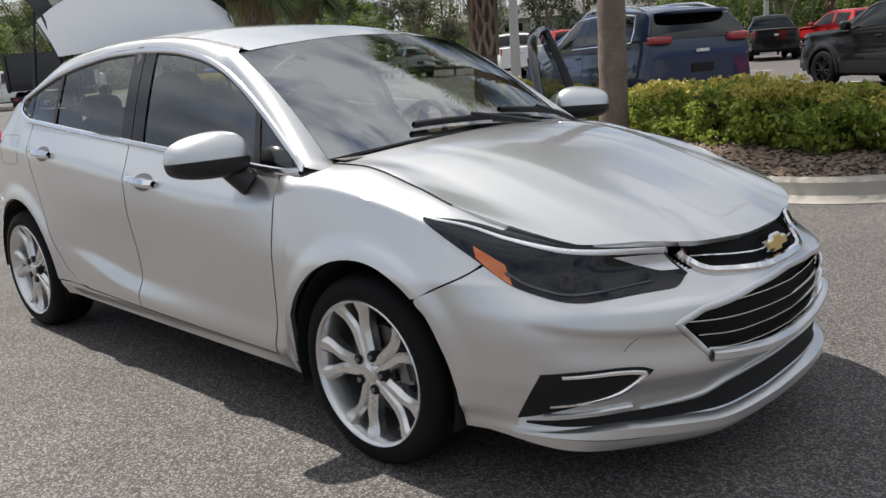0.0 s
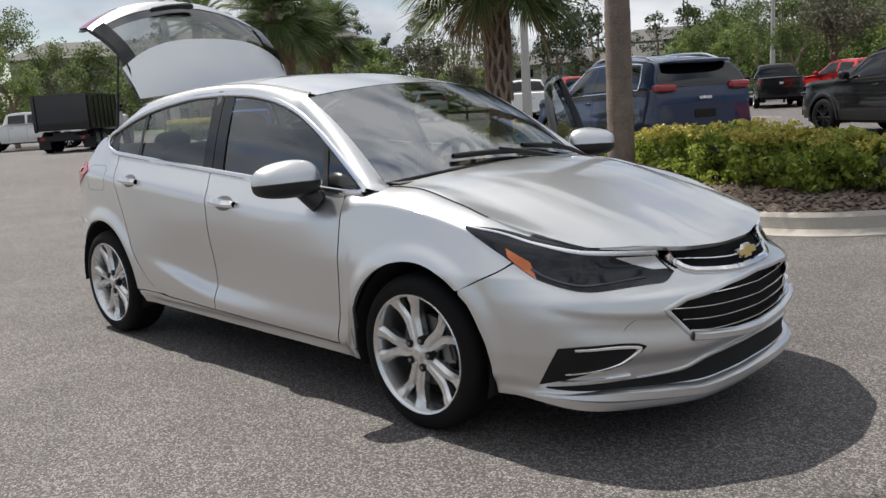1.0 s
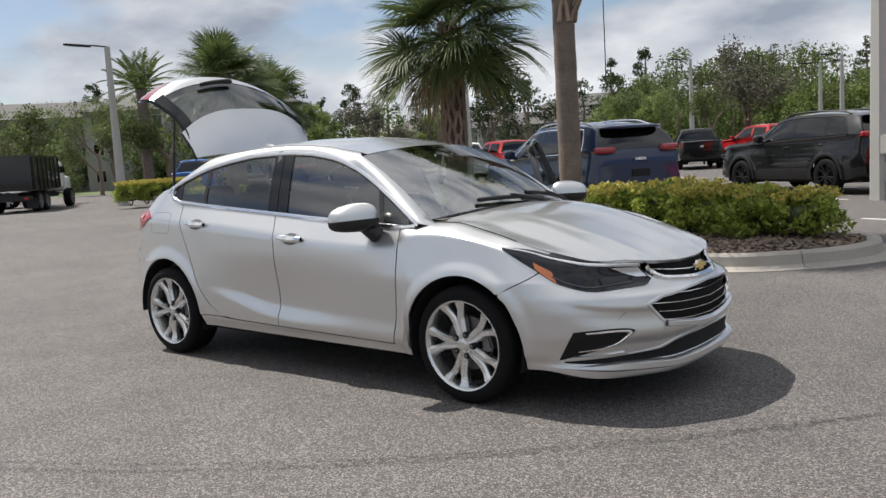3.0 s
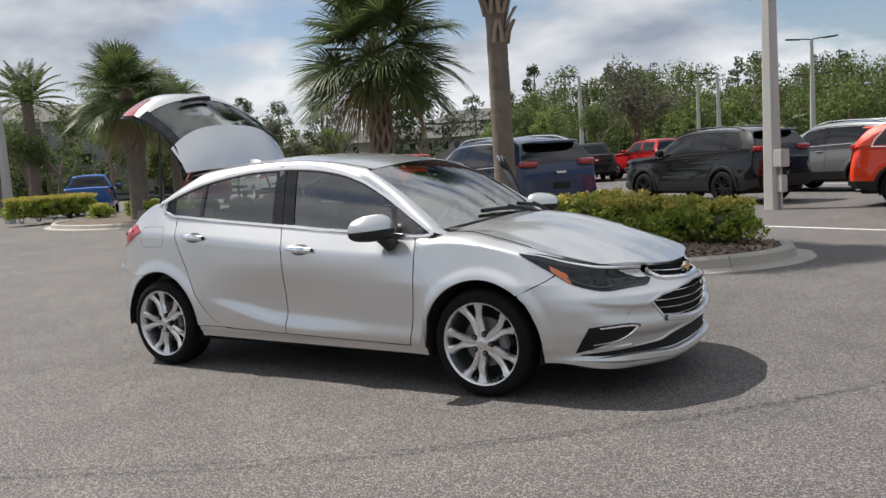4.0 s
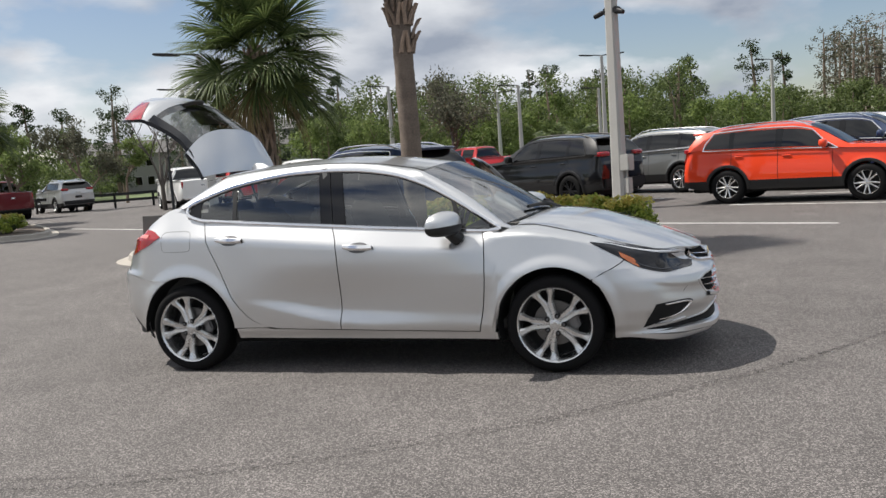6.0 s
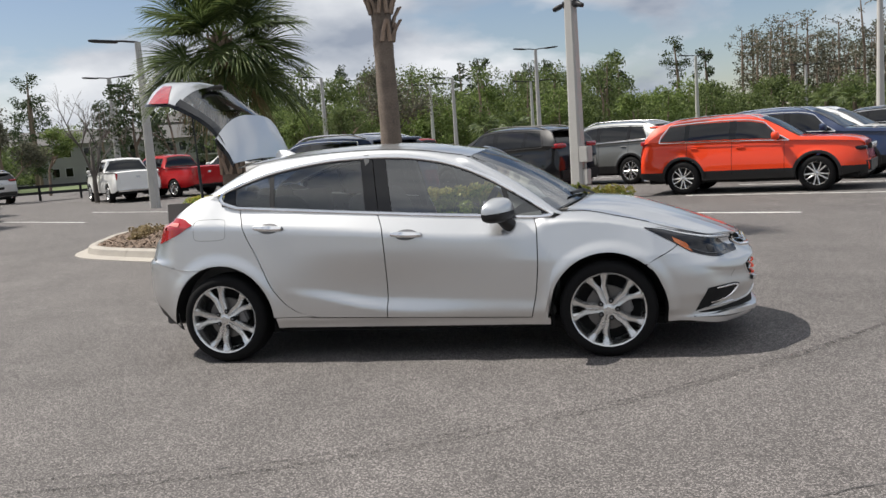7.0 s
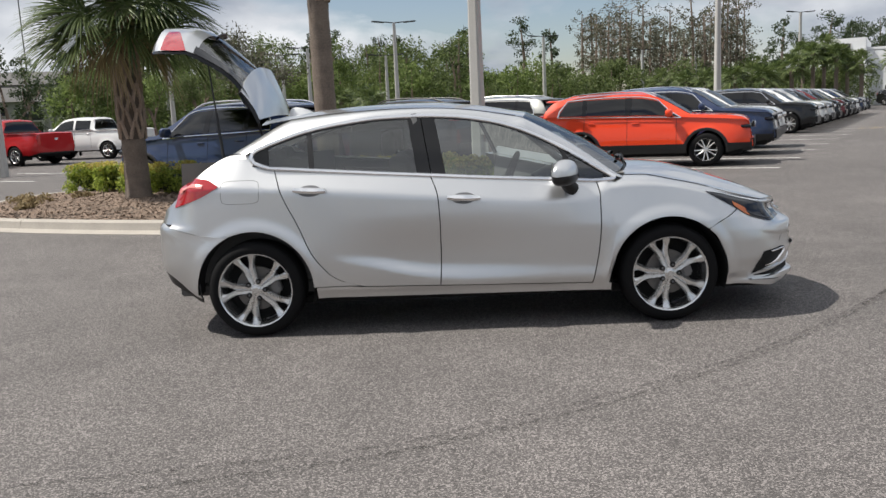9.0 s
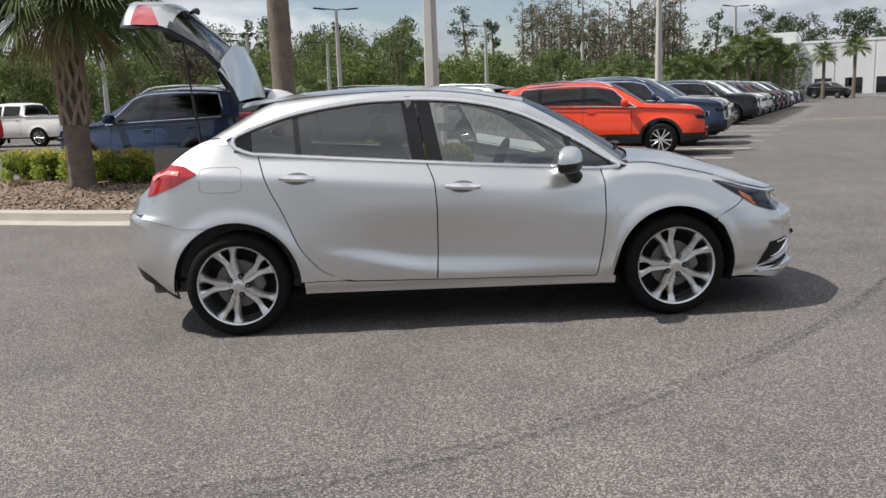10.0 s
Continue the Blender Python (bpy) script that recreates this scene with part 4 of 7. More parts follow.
def build_mirror(parent, sy, m):
    # shell: bright above, black below, on a black foot
    def shell(lo, hi, up, down):
        rows = []
        for i in range(19):
            t = math.pi * i / 18
            row = []
            for k in range(15):
                a = lerp(lo, hi, k / 14)
                w = math.sin(t) ** 0.5
                y = -math.cos(t) * 0.128
                depth = (0.095 if math.cos(a) > 0 else 0.055) * w
                x = 0.660 + depth * math.copysign(abs(math.cos(a)) ** 0.75, math.cos(a)) - 0.035 * (-y / 0.1)
                lift = up * (1 + 0.16 * (y / 0.128)) if math.sin(a) > 0 else down
                z = 0.985 + lift * w * math.copysign(abs(math.sin(a)) ** 0.8, math.sin(a))
                row.append((x, sy * (0.945 - y), z))
            rows.append(row)
        return grid(rows)
    mir = part("door_mirror", shell(0.05, math.pi - 0.05, 0.098, 0.045), SILVER, parent, "silver door mirror with black base")
    part("mirror_base", shell(0.06, -math.pi - 0.06, 0.1, 0.064), BLACK_TRIM, mir)
    bm = tube([(0.665, sy * 0.88, 0.965), (0.70, sy * 0.855, 0.925), (0.735, sy * 0.82, 0.885)], [0.04, 0.042, 0.05], 12)
    part("mirror_foot", bm, BLACK_TRIM, mir)
    bm = rounded(0.600, sy * 0.945, 1.01, 0.006, 0.095, 0.06)
    part("mirror_glass", bm, CHROME, mir)
    return mir


def build_cabin(car):
    # floor, bulkheads and dashboard
    part("cabin_floor", box(-1.9, 1.0, -0.72, 0.72, 0.26, 0.33, 0.01), CABIN, car)
    rows = []
    for k, (x, z) in enumerate(((1.10, 0.985), (0.98, 0.99), (0.72, 0.965), (0.60, 0.90), (0.57, 0.72), (0.62, 0.40))):
        rows.append([(x + (0.08 * (1 - (i / 8 - 1) ** 2) if k < 2 else 0), -0.68 + 1.36 * i / 16, z - 0.02 * abs(i / 8 - 1)) for i in range(17)])
    part("dashboard", grid(rows), CABIN, car, "dark dashboard")
    bm = bmesh.new()
    ring = [(0.19 * math.cos(a), 0.19 * math.sin(a), 0) for a in [2 * math.pi * k / 32 for k in range(33)]]
    tube(ring, 0.016, 8, bm, False)
    for a in (0, math.pi, -math.pi / 2):
        sweep([(0.02 * math.cos(a), 0.02 * math.sin(a), 0), (0.18 * math.cos(a), 0.18 * math.sin(a), 0)], [(0, 0, 1)] * 2, 0.05, 0.015, bm)
    merge(bm, rounded(0, 0, 0, 0.075, 0.065, 0.02))
    bmesh.ops.transform(bm, matrix=Matrix.Translation((0.40, 0.37, 0.90)) @ Matrix.Rotation(radians(-66), 4, "Y"), verts=bm.verts)
    part("steering_wheel", bm, CABIN, car)
    for y in (-0.37, 0.37):
        seat = part("front_seat", seat_cushion(0.12, y, 0.50, 0.26), CABIN, car, "dark fabric front seat")
        part("backrest", seat_back(-0.19, y, 0.56, 0.25, 0.62), CABIN, seat)
        part("headrest", rounded(-0.47, y, 1.215, 0.055, 0.125, 0.085), CABIN, seat)
        part("headrest_post", tube([(-0.43, y - 0.06, 1.05), (-0.46, y - 0.06, 1.2)], 0.007, 6), CHROME, seat)
    bench = part("rear_bench", rounded(-0.78, 0, 0.52, 0.26, 0.62, 0.11, 24, 12, 0.5), CABIN, car, "dark fabric rear bench")
    part("backrest", seat_back(-1.08, 0, 0.56, 0.60, 0.60), CABIN, bench)
    for y in (-0.37, 0.0, 0.37):
        part("headrest", rounded(-1.33, y, 1.14, 0.05, 0.12, 0.065), CABIN, bench)
    part("headliner", grid([[(x, y, roof_z(x, y) - 0.03) for y in [-0.55 + 0.11 * i for i in range(11)]] for x in [lerp(0.40, -1.22, t) for t in even(10)]]), CABIN_GREY, car)
    for sy in (-1, 1):
        rows = [[(x, sy * lerp(0.78, 0.70, k / 3), lerp(0.94 - 0.06 * (x + 0.0) - 0.0, 0.34, k / 3)) for x in [lerp(0.85, -0.95, t) for t in even(8)]] for k in range(4)]
        if sy < 0:
            part("door_card", grid(rows), CABIN_GREY, car)
        else:
            part("door_card", grid([[p for p in r if p[0] < -0.13] for r in rows]), CABIN_GREY, car)
        for x0, x1, t0, t1 in ((-0.20, -0.28, 0.95, 1.40),):
            part("inner_pillar", tube([(x0, sy * 0.76, t0), (x1, sy * 0.60, t1)], 0.04, 8), CABIN_GREY, car)
        part("boot_side", grid([[(x, sy * lerp(0.72, 0.62, t), lerp(0.35, 1.15, t)) for x in (-1.0, -1.4, -1.85)] for t in (0, 0.5, 1)]), CABIN, car)
    part("rear_view_mirror", rounded(0.42, 0.0, 1.285, 0.02, 0.11, 0.035), BLACK_TRIM, car)


def seat_cushion(x, y, length, half):
    bm = rounded(x, y, 0.53, length / 2, half, 0.10, 20, 10, 0.5)
    return bm


def seat_back(x, y, z, half, h):
    bm = rounded(0, 0, h / 2, 0.085, half, h / 2, 20, 12, 0.5)
    bmesh.ops.transform(bm, matrix=Matrix.Translation((x, y, z)) @ Matrix.Rotation(radians(-22), 4, "Y"), verts=bm.verts)
    return bm


def build_wheel(car, hx, sy):
    """Tyre, alloy rim with five split spokes, disc and bolts; outer face towards sy."""
    w = new("wheel")
    w.parent = car
    w.matrix_basis = pose(hx, sy * 0.885, 0.318, 0, 0, 0 if sy < 0 else 180) @ pose(0, 0, 0, 0, -18, 0)
    tyre = [(0.232, 0.015), (0.240, -0.004), (0.262, -0.012), (0.287, -0.008), (0.303, 0.004), (0.313, 0.022), (0.3175, 0.045), (0.318, 0.105), (0.3175, 0.165), (0.313, 0.19), (0.30, 0.208), (0.262, 0.222), (0.235, 0.20)]
    bm = lathe(tyre, 72)
    part("tyre", bm, RUBBER, w, "black low-profile tyre")
    bm = bmesh.new()
    for r in (0.05, 0.082, 0.125, 0.16):
        lathe([(0.3184, r - 0.004), (0.3165, r), (0.3184, r + 0.004)], 60, bm)
    part("tread_groove", bm, DARK, w)
    rim = lathe([(0.246, 0.004), (0.247, -0.004), (0.243, -0.010), (0.236, -0.006), (0.231, 0.004), (0.226, 0.03), (0.215, 0.06), (0.212, 0.19)], 72)
    part("rim", rim, ALLOY, w, "silver alloy rim with split spokes")
    bm = bmesh.new()
    for k in range(5):
        a0 = 2 * math.pi * k / 5 + math.pi / 2
        for sgn in (-1, 1):
            rows = []
            for i in range(15):
                t = i / 14
                r = lerp(0.022, 0.238, t)
                mid = lerp(0.0150, 0.0200, step(0.1, 0.5, t)) + 0.036 * step(0.46, 1.0, t) ** 1.2
                half = lerp(0.0180, 0.0215, step(0.2, 0.6, t)) + 0.009 * step(0.72, 1.0, t)
                y = lerp(0.012, 0.018, math.sin(math.pi * t)) - 0.012 * step(0.75, 1.0, t)
                c, s = math.cos(a0), math.sin(a0)
                o = Vector((c, 0, s)) * math.sqrt(max(r * r - mid * mid, 0.0001))
                sd = Vector((-s, 0, c)) * sgn
                f = Vector((0, 1, 0))
                p = o + sd * mid + f * y
                rows.append([p - sd * half + f * 0.034, p - sd * half + f * 0.013, p - sd * half * 0.55 + f * 0.001, p + sd * half * 0.45 - f * 0.001, p + sd * half + f * 0.016, p + sd * half * 1.05 + f * 0.045])
            grid(rows, bm)
    part("spokes", bm, ALLOY, w, "five split spokes of polished alloy", 20.0)
    bm = lathe([(0.0, 0.006), (0.026, 0.006), (0.033, 0.010), (0.036, 0.018), (0.044, 0.028), (0.070, 0.032), (0.074, 0.06)], 40)
    part("hub", bm, ALLOY, w)
    part("hub_cap", lathe([(0.0, 0.003), (0.018, 0.003), (0.024, 0.008)], 24), ALLOY, w)
    for k in range(5):
        a = 2 * math.pi * (k + 0.5) / 5 + math.pi / 2
        # raised black discs under the bolts paint the shade of their recesses
        bm = lathe([(0.0, 0.007), (0.0150, 0.0065), (0.0175, 0.011), (0.0175, 0.04)], 16)
        bm2 = lathe([(0.0, 0.0), (0.006, 0.0), (0.0085, 0.004), (0.0085, 0.03)], 10)
        for b2, nm, mat in ((bm, "bolt_seat", DARK), (bm2, "wheel_bolt", ALLOY_DARK)):
            bmesh.ops.translate(b2, verts=b2.verts, vec=(0.058 * math.cos(a), 0.0, 0.058 * math.sin(a)))
            part(nm, b2, mat, w)
    part("brake_disc", lathe([(0.05, 0.075), (0.145, 0.075), (0.145, 0.095), (0.05, 0.095)], 48), DISC, w)
    part("caliper", box(0.085, 0.15, 0.05, 0.12, -0.07, 0.07, 0.012), ALLOY_DARK, w)
    # added black plate closing the rim; stands for the shade behind the spokes
    part("drum_back", lathe([(0.0, 0.13), (0.212, 0.135), (0.214, 0.15)], 40), DARK, w)


def build_open_door(car):
    """The driver's door stands open, swung out about its front edge."""
    door = new("front_door")
    door.parent = car
    tagged(door, "open driver's door with framed window")
    hinge = Vector((0.90, 0.86, 0.0))
    door.matrix_basis = Matrix.Translation(hinge) @ Matrix.Rotation(radians(DOOR_SWING), 4, "Z")
    sy = 1

    def moved(bm):
        bmesh.ops.translate(bm, verts=bm.verts, vec=-hinge)
        return bm
    b = panel(lambda z: edge_door_front(z) + GAP, lambda z: edge_door_mid(z) - GAP, lambda q: sill_top(x_of(q)) + 0.004, lambda q: top_z(x_of(q)), even(24), 20, sy, 0.09)
    part("door_skin", moved(b), SILVER, door)
    rows = [[(x, lerp(0.74, 0.79, k / 3), lerp(0.30, belt(x), k / 3)) for x in [lerp(0.88, -0.13, t) for t in even(8)]] for k in range(4)]
    part("door_card", moved(grid(rows)), CABIN_GREY, door)
    lo, hi = (lambda x: belt(x) + 0.004), (lambda x: rail_z(x) - 0.03)
    line = lambda a, b2: (lambda z: lerp(a, b2, (z - 1.0) / 0.4))
    part("front_window", moved(side_pane(line(-0.10, -0.17), line(0.95, 0.72), lo, hi, sy, 0.006)), GLASS_TINT, door)
    up = [(x, rail_pt(x).y - 0.002, rail_z(x) - 0.012) for x in [lerp(0.99, -0.16, t) for t in even(26)]] + [(lerp(-0.19, -0.115, t), glass_y(-0.15, lerp(1.36, 1.02, t)), lerp(1.37, 1.015, t)) for t in even(8)]
    part("window_frame", moved(sweep(up, [(0, 1, 0.3)] * len(up), 0.045, 0.03)), GLOSS_BLACK, door)
    mir = build_mirror(door, 1, None)
    for o in (mir, *mir.children):
        o.data.transform(Matrix.Translation(-hinge))


DOOR_SWING = -62.0


def build_tailgate(car):
    """The raised tailgate: built closed, then turned up about its hinge on the roof."""
    gate = new("tailgate")
    gate.parent = car
    tagged(gate, "raised silver tailgate with dark rear window and spoiler")
    hinge = Vector((-1.27, 0, 1.415))
    gate.matrix_basis = Matrix.Translation(hinge) @ Matrix.Rotation(radians(GATE_TURN), 4, "Y")

    def put(name, bm, mat, label=""):
        bmesh.ops.translate(bm, verts=bm.verts, vec=-hinge)
        return part(name, bm, mat, gate, label)

    # outer line of the closed gate on the middle, and its half-width
    cx = smooth_curve((0.0, -1.30), (0.28, -1.60), (0.62, -1.94), (0.72, -2.005), (1.0, -2.06))
    cz = smooth_curve((0.0, 1.418), (0.28, 1.322), (0.62, 1.09), (0.72, 1.01), (1.0, 0.79))
    hw = smooth_curve((0.0, 0.565), (0.28, 0.585), (0.62, 0.635), (0.78, 0.655), (0.9, 0.63), (1.0, 0.55))

    def pt(s, u, out=0.0):
        w = hw(s)
        x, z = cx(s), cz(s)
        k = abs(u) ** 2.2
        fwd = lerp(0.05, 0.20, step(0.2, 0.8, s))
        n = Vector((-0.6, 0, 0.8))
        return Vector((x + fwd * k, w * u, z - 0.035 * k * (1 - s))) + n * out
    rows = [[pt(lerp(0.62, 1.0, j / 12), -1 + 2 * i / 28) for i in range(29)] for j in range(13)]
    put("lower_panel", grid(rows), SILVER)
    rows = [[pt(lerp(0.20, 0.63, j / 10), -0.99 + 1.98 * i / 28, -0.004) for i in range(29)] for j in range(11)]
    put("rear_window", grid(rows), GLASS_GATE, "tinted rear window")
    for u in (-1, 1):
        rows = [[pt(lerp(0.16, 0.64, j / 10), u * lerp(0.86, 1.0, i / 5), 0.004) for i in range(6)] for j in range(11)]
        put("glass_edge", grid(rows), GLOSS_BLACK)
        rows = [[pt(lerp(0.02, 1.0, j / 12), u * lerp(0.985, 1.0, i), -0.0 - 0.026 * i) for i in (0, 1)] for j in range(13)]
        put("gate_side", grid(rows), GLOSS_BLACK)
        rows = [[pt(lerp(lerp(0.82, 0.695, i / 8), 0.925, j / 5), u * lerp(0.56, 1.005, i / 8), 0.006) for i in range(9)] for j in range(6)]
        put("tail_lamp", grid(rows), RED_LENS, "red lamp on the tailgate")
    # spoiler: a wide wing over the glass
    rows = []
    for i in range(33):
        u = -1 + 2 * i / 32
        w, k = 0.605 * u, abs(u) ** 2.4
        le = Vector((-1.30 + 0.02 * k, w * 0.93, 1.424 - 0.05 * k))
        te = Vector((-1.655 + 0.17 * abs(u) ** 3.0, w, 1.372 - 0.065 * k))
        rows.append([le + Vector((0.0, 0, -0.02)), le, le.lerp(te, 0.35) + Vector((0, 0, 0.012)), le.lerp(te, 0.7) + Vector((0, 0, 0.008)), te, te + Vector((0.012, 0, -0.022)), le.lerp(te, 0.6) + Vector((0, 0, -0.035)), le + Vector((-0.06, 0, -0.04))])
    put("spoiler", grid(rows), SILVER, "silver roof spoiler")
    # inner side and lining
    rows = [[pt(lerp(0.03, 0.99, j / 12), -0.95 + 1.90 * i / 16, -0.042) for i in range(17)] for j in range(13)]
    put("inner_lining", grid([r for r in rows[7:]]), BLACK_TRIM)
    # rear wiper
    bm = bmesh.new()
    pts = [pt(lerp(0.60, 0.575, t), lerp(0.06, -0.40, t), 0.03) for t in even(10)]
    sweep(pts, [(-0.6, 0, 0.8)] * 11, 0.03, 0.02, bm, lambda t: 1.0 - 0.5 * t)
    merge(bm, rounded(*pt(0.60, 0.05, 0.03), 0.022, 0.045, 0.016))
    put("wiper", bm, BLACK_TRIM)
    # gas struts
    for y in (-0.58, 0.58):
        end = gate.matrix_basis @ (pt(0.52, y / 0.68 * 0.93, -0.06) - hinge)
        bm = tube([(-1.55, y * 1.10, 1.12), Vector((-1.55, y * 1.10, 1.12)).lerp(end, 0.5)], 0.011, 8)
        tube([Vector((-1.55, y * 1.10, 1.12)).lerp(end, 0.5), end], 0.006, 8, bm)
        part("gas_strut", bm, BLACK_TRIM, car)


GATE_TURN = 81.0
build_hatchback()

# ---- the lot: ground, kerbs, markings ----
def asphalt():
    m, nt, b = nodes("asphalt")
    co = nt.nodes.new("ShaderNodeTexCoord")

    def noise_node(scale, detail, rough=0.5):
        n = nt.nodes.new("ShaderNodeTexNoise")
        n.inputs["Scale"].default_value, n.inputs["Detail"].default_value, n.inputs["Roughness"].default_value = scale, detail, rough
        nt.links.new(co.outputs["Object"], n.inputs["Vector"])
        return n
    big, mid = noise_node(0.16, 5.0, 0.6), noise_node(1.3, 5.0, 0.65)
    stone = nt.nodes.new("ShaderNodeTexVoronoi")
    stone.inputs["Scale"].default_value = 150.0
    nt.links.new(co.outputs["Object"], stone.inputs["Vector"])
    tone = nt.nodes.new("ShaderNodeSeparateColor")
    nt.links.new(stone.outputs["Color"], tone.inputs[0])
    ramp = nt.nodes.new("ShaderNodeValToRGB")
    for e, p, c in zip(ramp.color_ramp.elements, (0.0, 1.0), ((0.056, 0.0518, 0.0502, 1), (0.285, 0.2625, 0.2535, 1))):
        e.position, e.color = p, c
    e = ramp.color_ramp.elements.new(0.55)
    e.color = (0.108, 0.0996, 0.0970, 1)
    nt.links.new(tone.outputs[0], ramp.inputs[0])
    gap = nt.nodes.new("ShaderNodeMapRange")
    gap.inputs["From Min"].default_value, gap.inputs["From Max"].default_value = 0.2, 0.75
    gap.inputs["To Min"].default_value, gap.inputs["To Max"].default_value = 1.0, 0.66
    nt.links.new(stone.outputs["Distance"], gap.inputs["Value"])
    sum_ = nt.nodes.new("ShaderNodeMath")
    sum_.operation = "ADD"
    nt.links.new(big.outputs["Fac"], sum_.inputs[0])
    nt.links.new(mid.outputs["Fac"], sum_.inputs[1])
    wide = nt.nodes.new("ShaderNodeMapRange")
    wide.inputs["From Min"].default_value, wide.inputs["From Max"].default_value = 0.7, 1.3
    wide.inputs["To Min"].default_value, wide.inputs["To Max"].default_value = 0.79, 1.19
    nt.links.new(sum_.outputs[0], wide.inputs["Value"])
    mu = nt.nodes.new("ShaderNodeMath")
    mu.operation = "MULTIPLY"
    nt.links.new(gap.outputs[0], mu.inputs[0])
    nt.links.new(wide.outputs[0], mu.inputs[1])
    sc = nt.nodes.new("ShaderNodeVectorMath")
    sc.operation = "SCALE"
    nt.links.new(ramp.outputs[0], sc.inputs[0])
    nt.links.new(mu.outputs[0], sc.inputs["Scale"])
    nt.links.new(sc.outputs[0], b.inputs["Base Color"])
    b.inputs["Roughness"].default_value = 0.82
    b.inputs["Specular IOR Level"].default_value = 0.35
    bp = nt.nodes.new("ShaderNodeBump")
    bp.inputs["Strength"].default_value, bp.inputs["Distance"].default_value = 0.7, 0.002
    bp.invert = True
    nt.links.new(stone.outputs["Distance"], bp.inputs["Height"])
    nt.links.new(bp.outputs[0], b.inputs["Normal"])
    return m


ASPHALT = asphalt()
CONCRETE = surface("concrete", (0.33, 0.305, 0.27), 0.85, 0.0, 0.18, 2.2, 70.0, 0.0015)
POLE_GREY = surface("pole_concrete", (0.42, 0.41, 0.39), 0.7, 0.0, 0.1, 1.5, 40.0, 0.001)
MULCH = surface("mulch", (0.125, 0.098, 0.078), 0.95, 0.0, 0.4, 9.0, 60.0, 0.02)
CHIP = surface("bark_chip", (0.225, 0.165, 0.125), 0.9, 0.0, 0.35, 3.0, 40.0)
WHITE_LINE = surface("road_paint", (0.62, 0.62, 0.60), 0.75, 0.0, 0.2, 4.0, 50.0)
YELLOW_LINE = surface("yellow_paint", (0.62, 0.44, 0.10), 0.75, 0.0, 0.2, 4.0, 50.0)
TAR = surface("tar", (0.035, 0.034, 0.033), 0.7, 0.0, 0.25, 7.0, 60.0)
GRASS = surface("grass", (0.09, 0.12, 0.045), 0.95, 0.0, 0.35, 0.8, 20.0)
BARK = surface("bark", (0.20, 0.15, 0.115), 0.9, 0.0, 0.3, 7.0, 45.0, 0.012)
GREY_BARK = surface("grey_bark", (0.105, 0.092, 0.082), 0.9, 0.0, 0.3, 7.0, 45.0, 0.008)
PALM_BARK = surface("palm_bark", (0.165, 0.132, 0.108), 0.9, 0.0, 0.38, 6.0, 50.0, 0.008)
# palm bark at half strength: shade between leaf bases put into the colour
BOOT_SHADE = surface("boot_shade", (0.085, 0.066, 0.052), 0.95, 0.0, 0.3, 6.0, 50.0, 0.008)
BOOT = surface("palm_boot", (0.27, 0.205, 0.16), 0.85, 0.0, 0.3, 5.0, 30.0, 0.004, rand=0.2)
DARK_METAL = surface("dark_metal", (0.03, 0.03, 0.032), 0.5, 0.6, 0.1)

ground = part("ground", grid([[(x, y, 0) for x in (-900, -60, -20, 0, 20, 60, 900)] for y in (-900, -40, -10, 10, 40, 900)]), ASPHALT)
tagged(ground, "worn grey asphalt car park with coarse aggregate", "ground", kind="structure")


def closed_curve(ctrl, n=10):
    c = [Vector((*p, 0)) for p in ctrl]
    out, m = [], len(ctrl)
    for i in range(m):
        a, b, d, e = c[i - 1], c[i], c[(i + 1) % m], c[(i + 2) % m]
        for k in range(n):
            t = k / n
            out.append(0.5 * (2 * b + (d - a) * t + (2 * a - 5 * b + 4 * d - e) * t * t + (3 * b - a - 3 * d + e) * t ** 3))
    return out


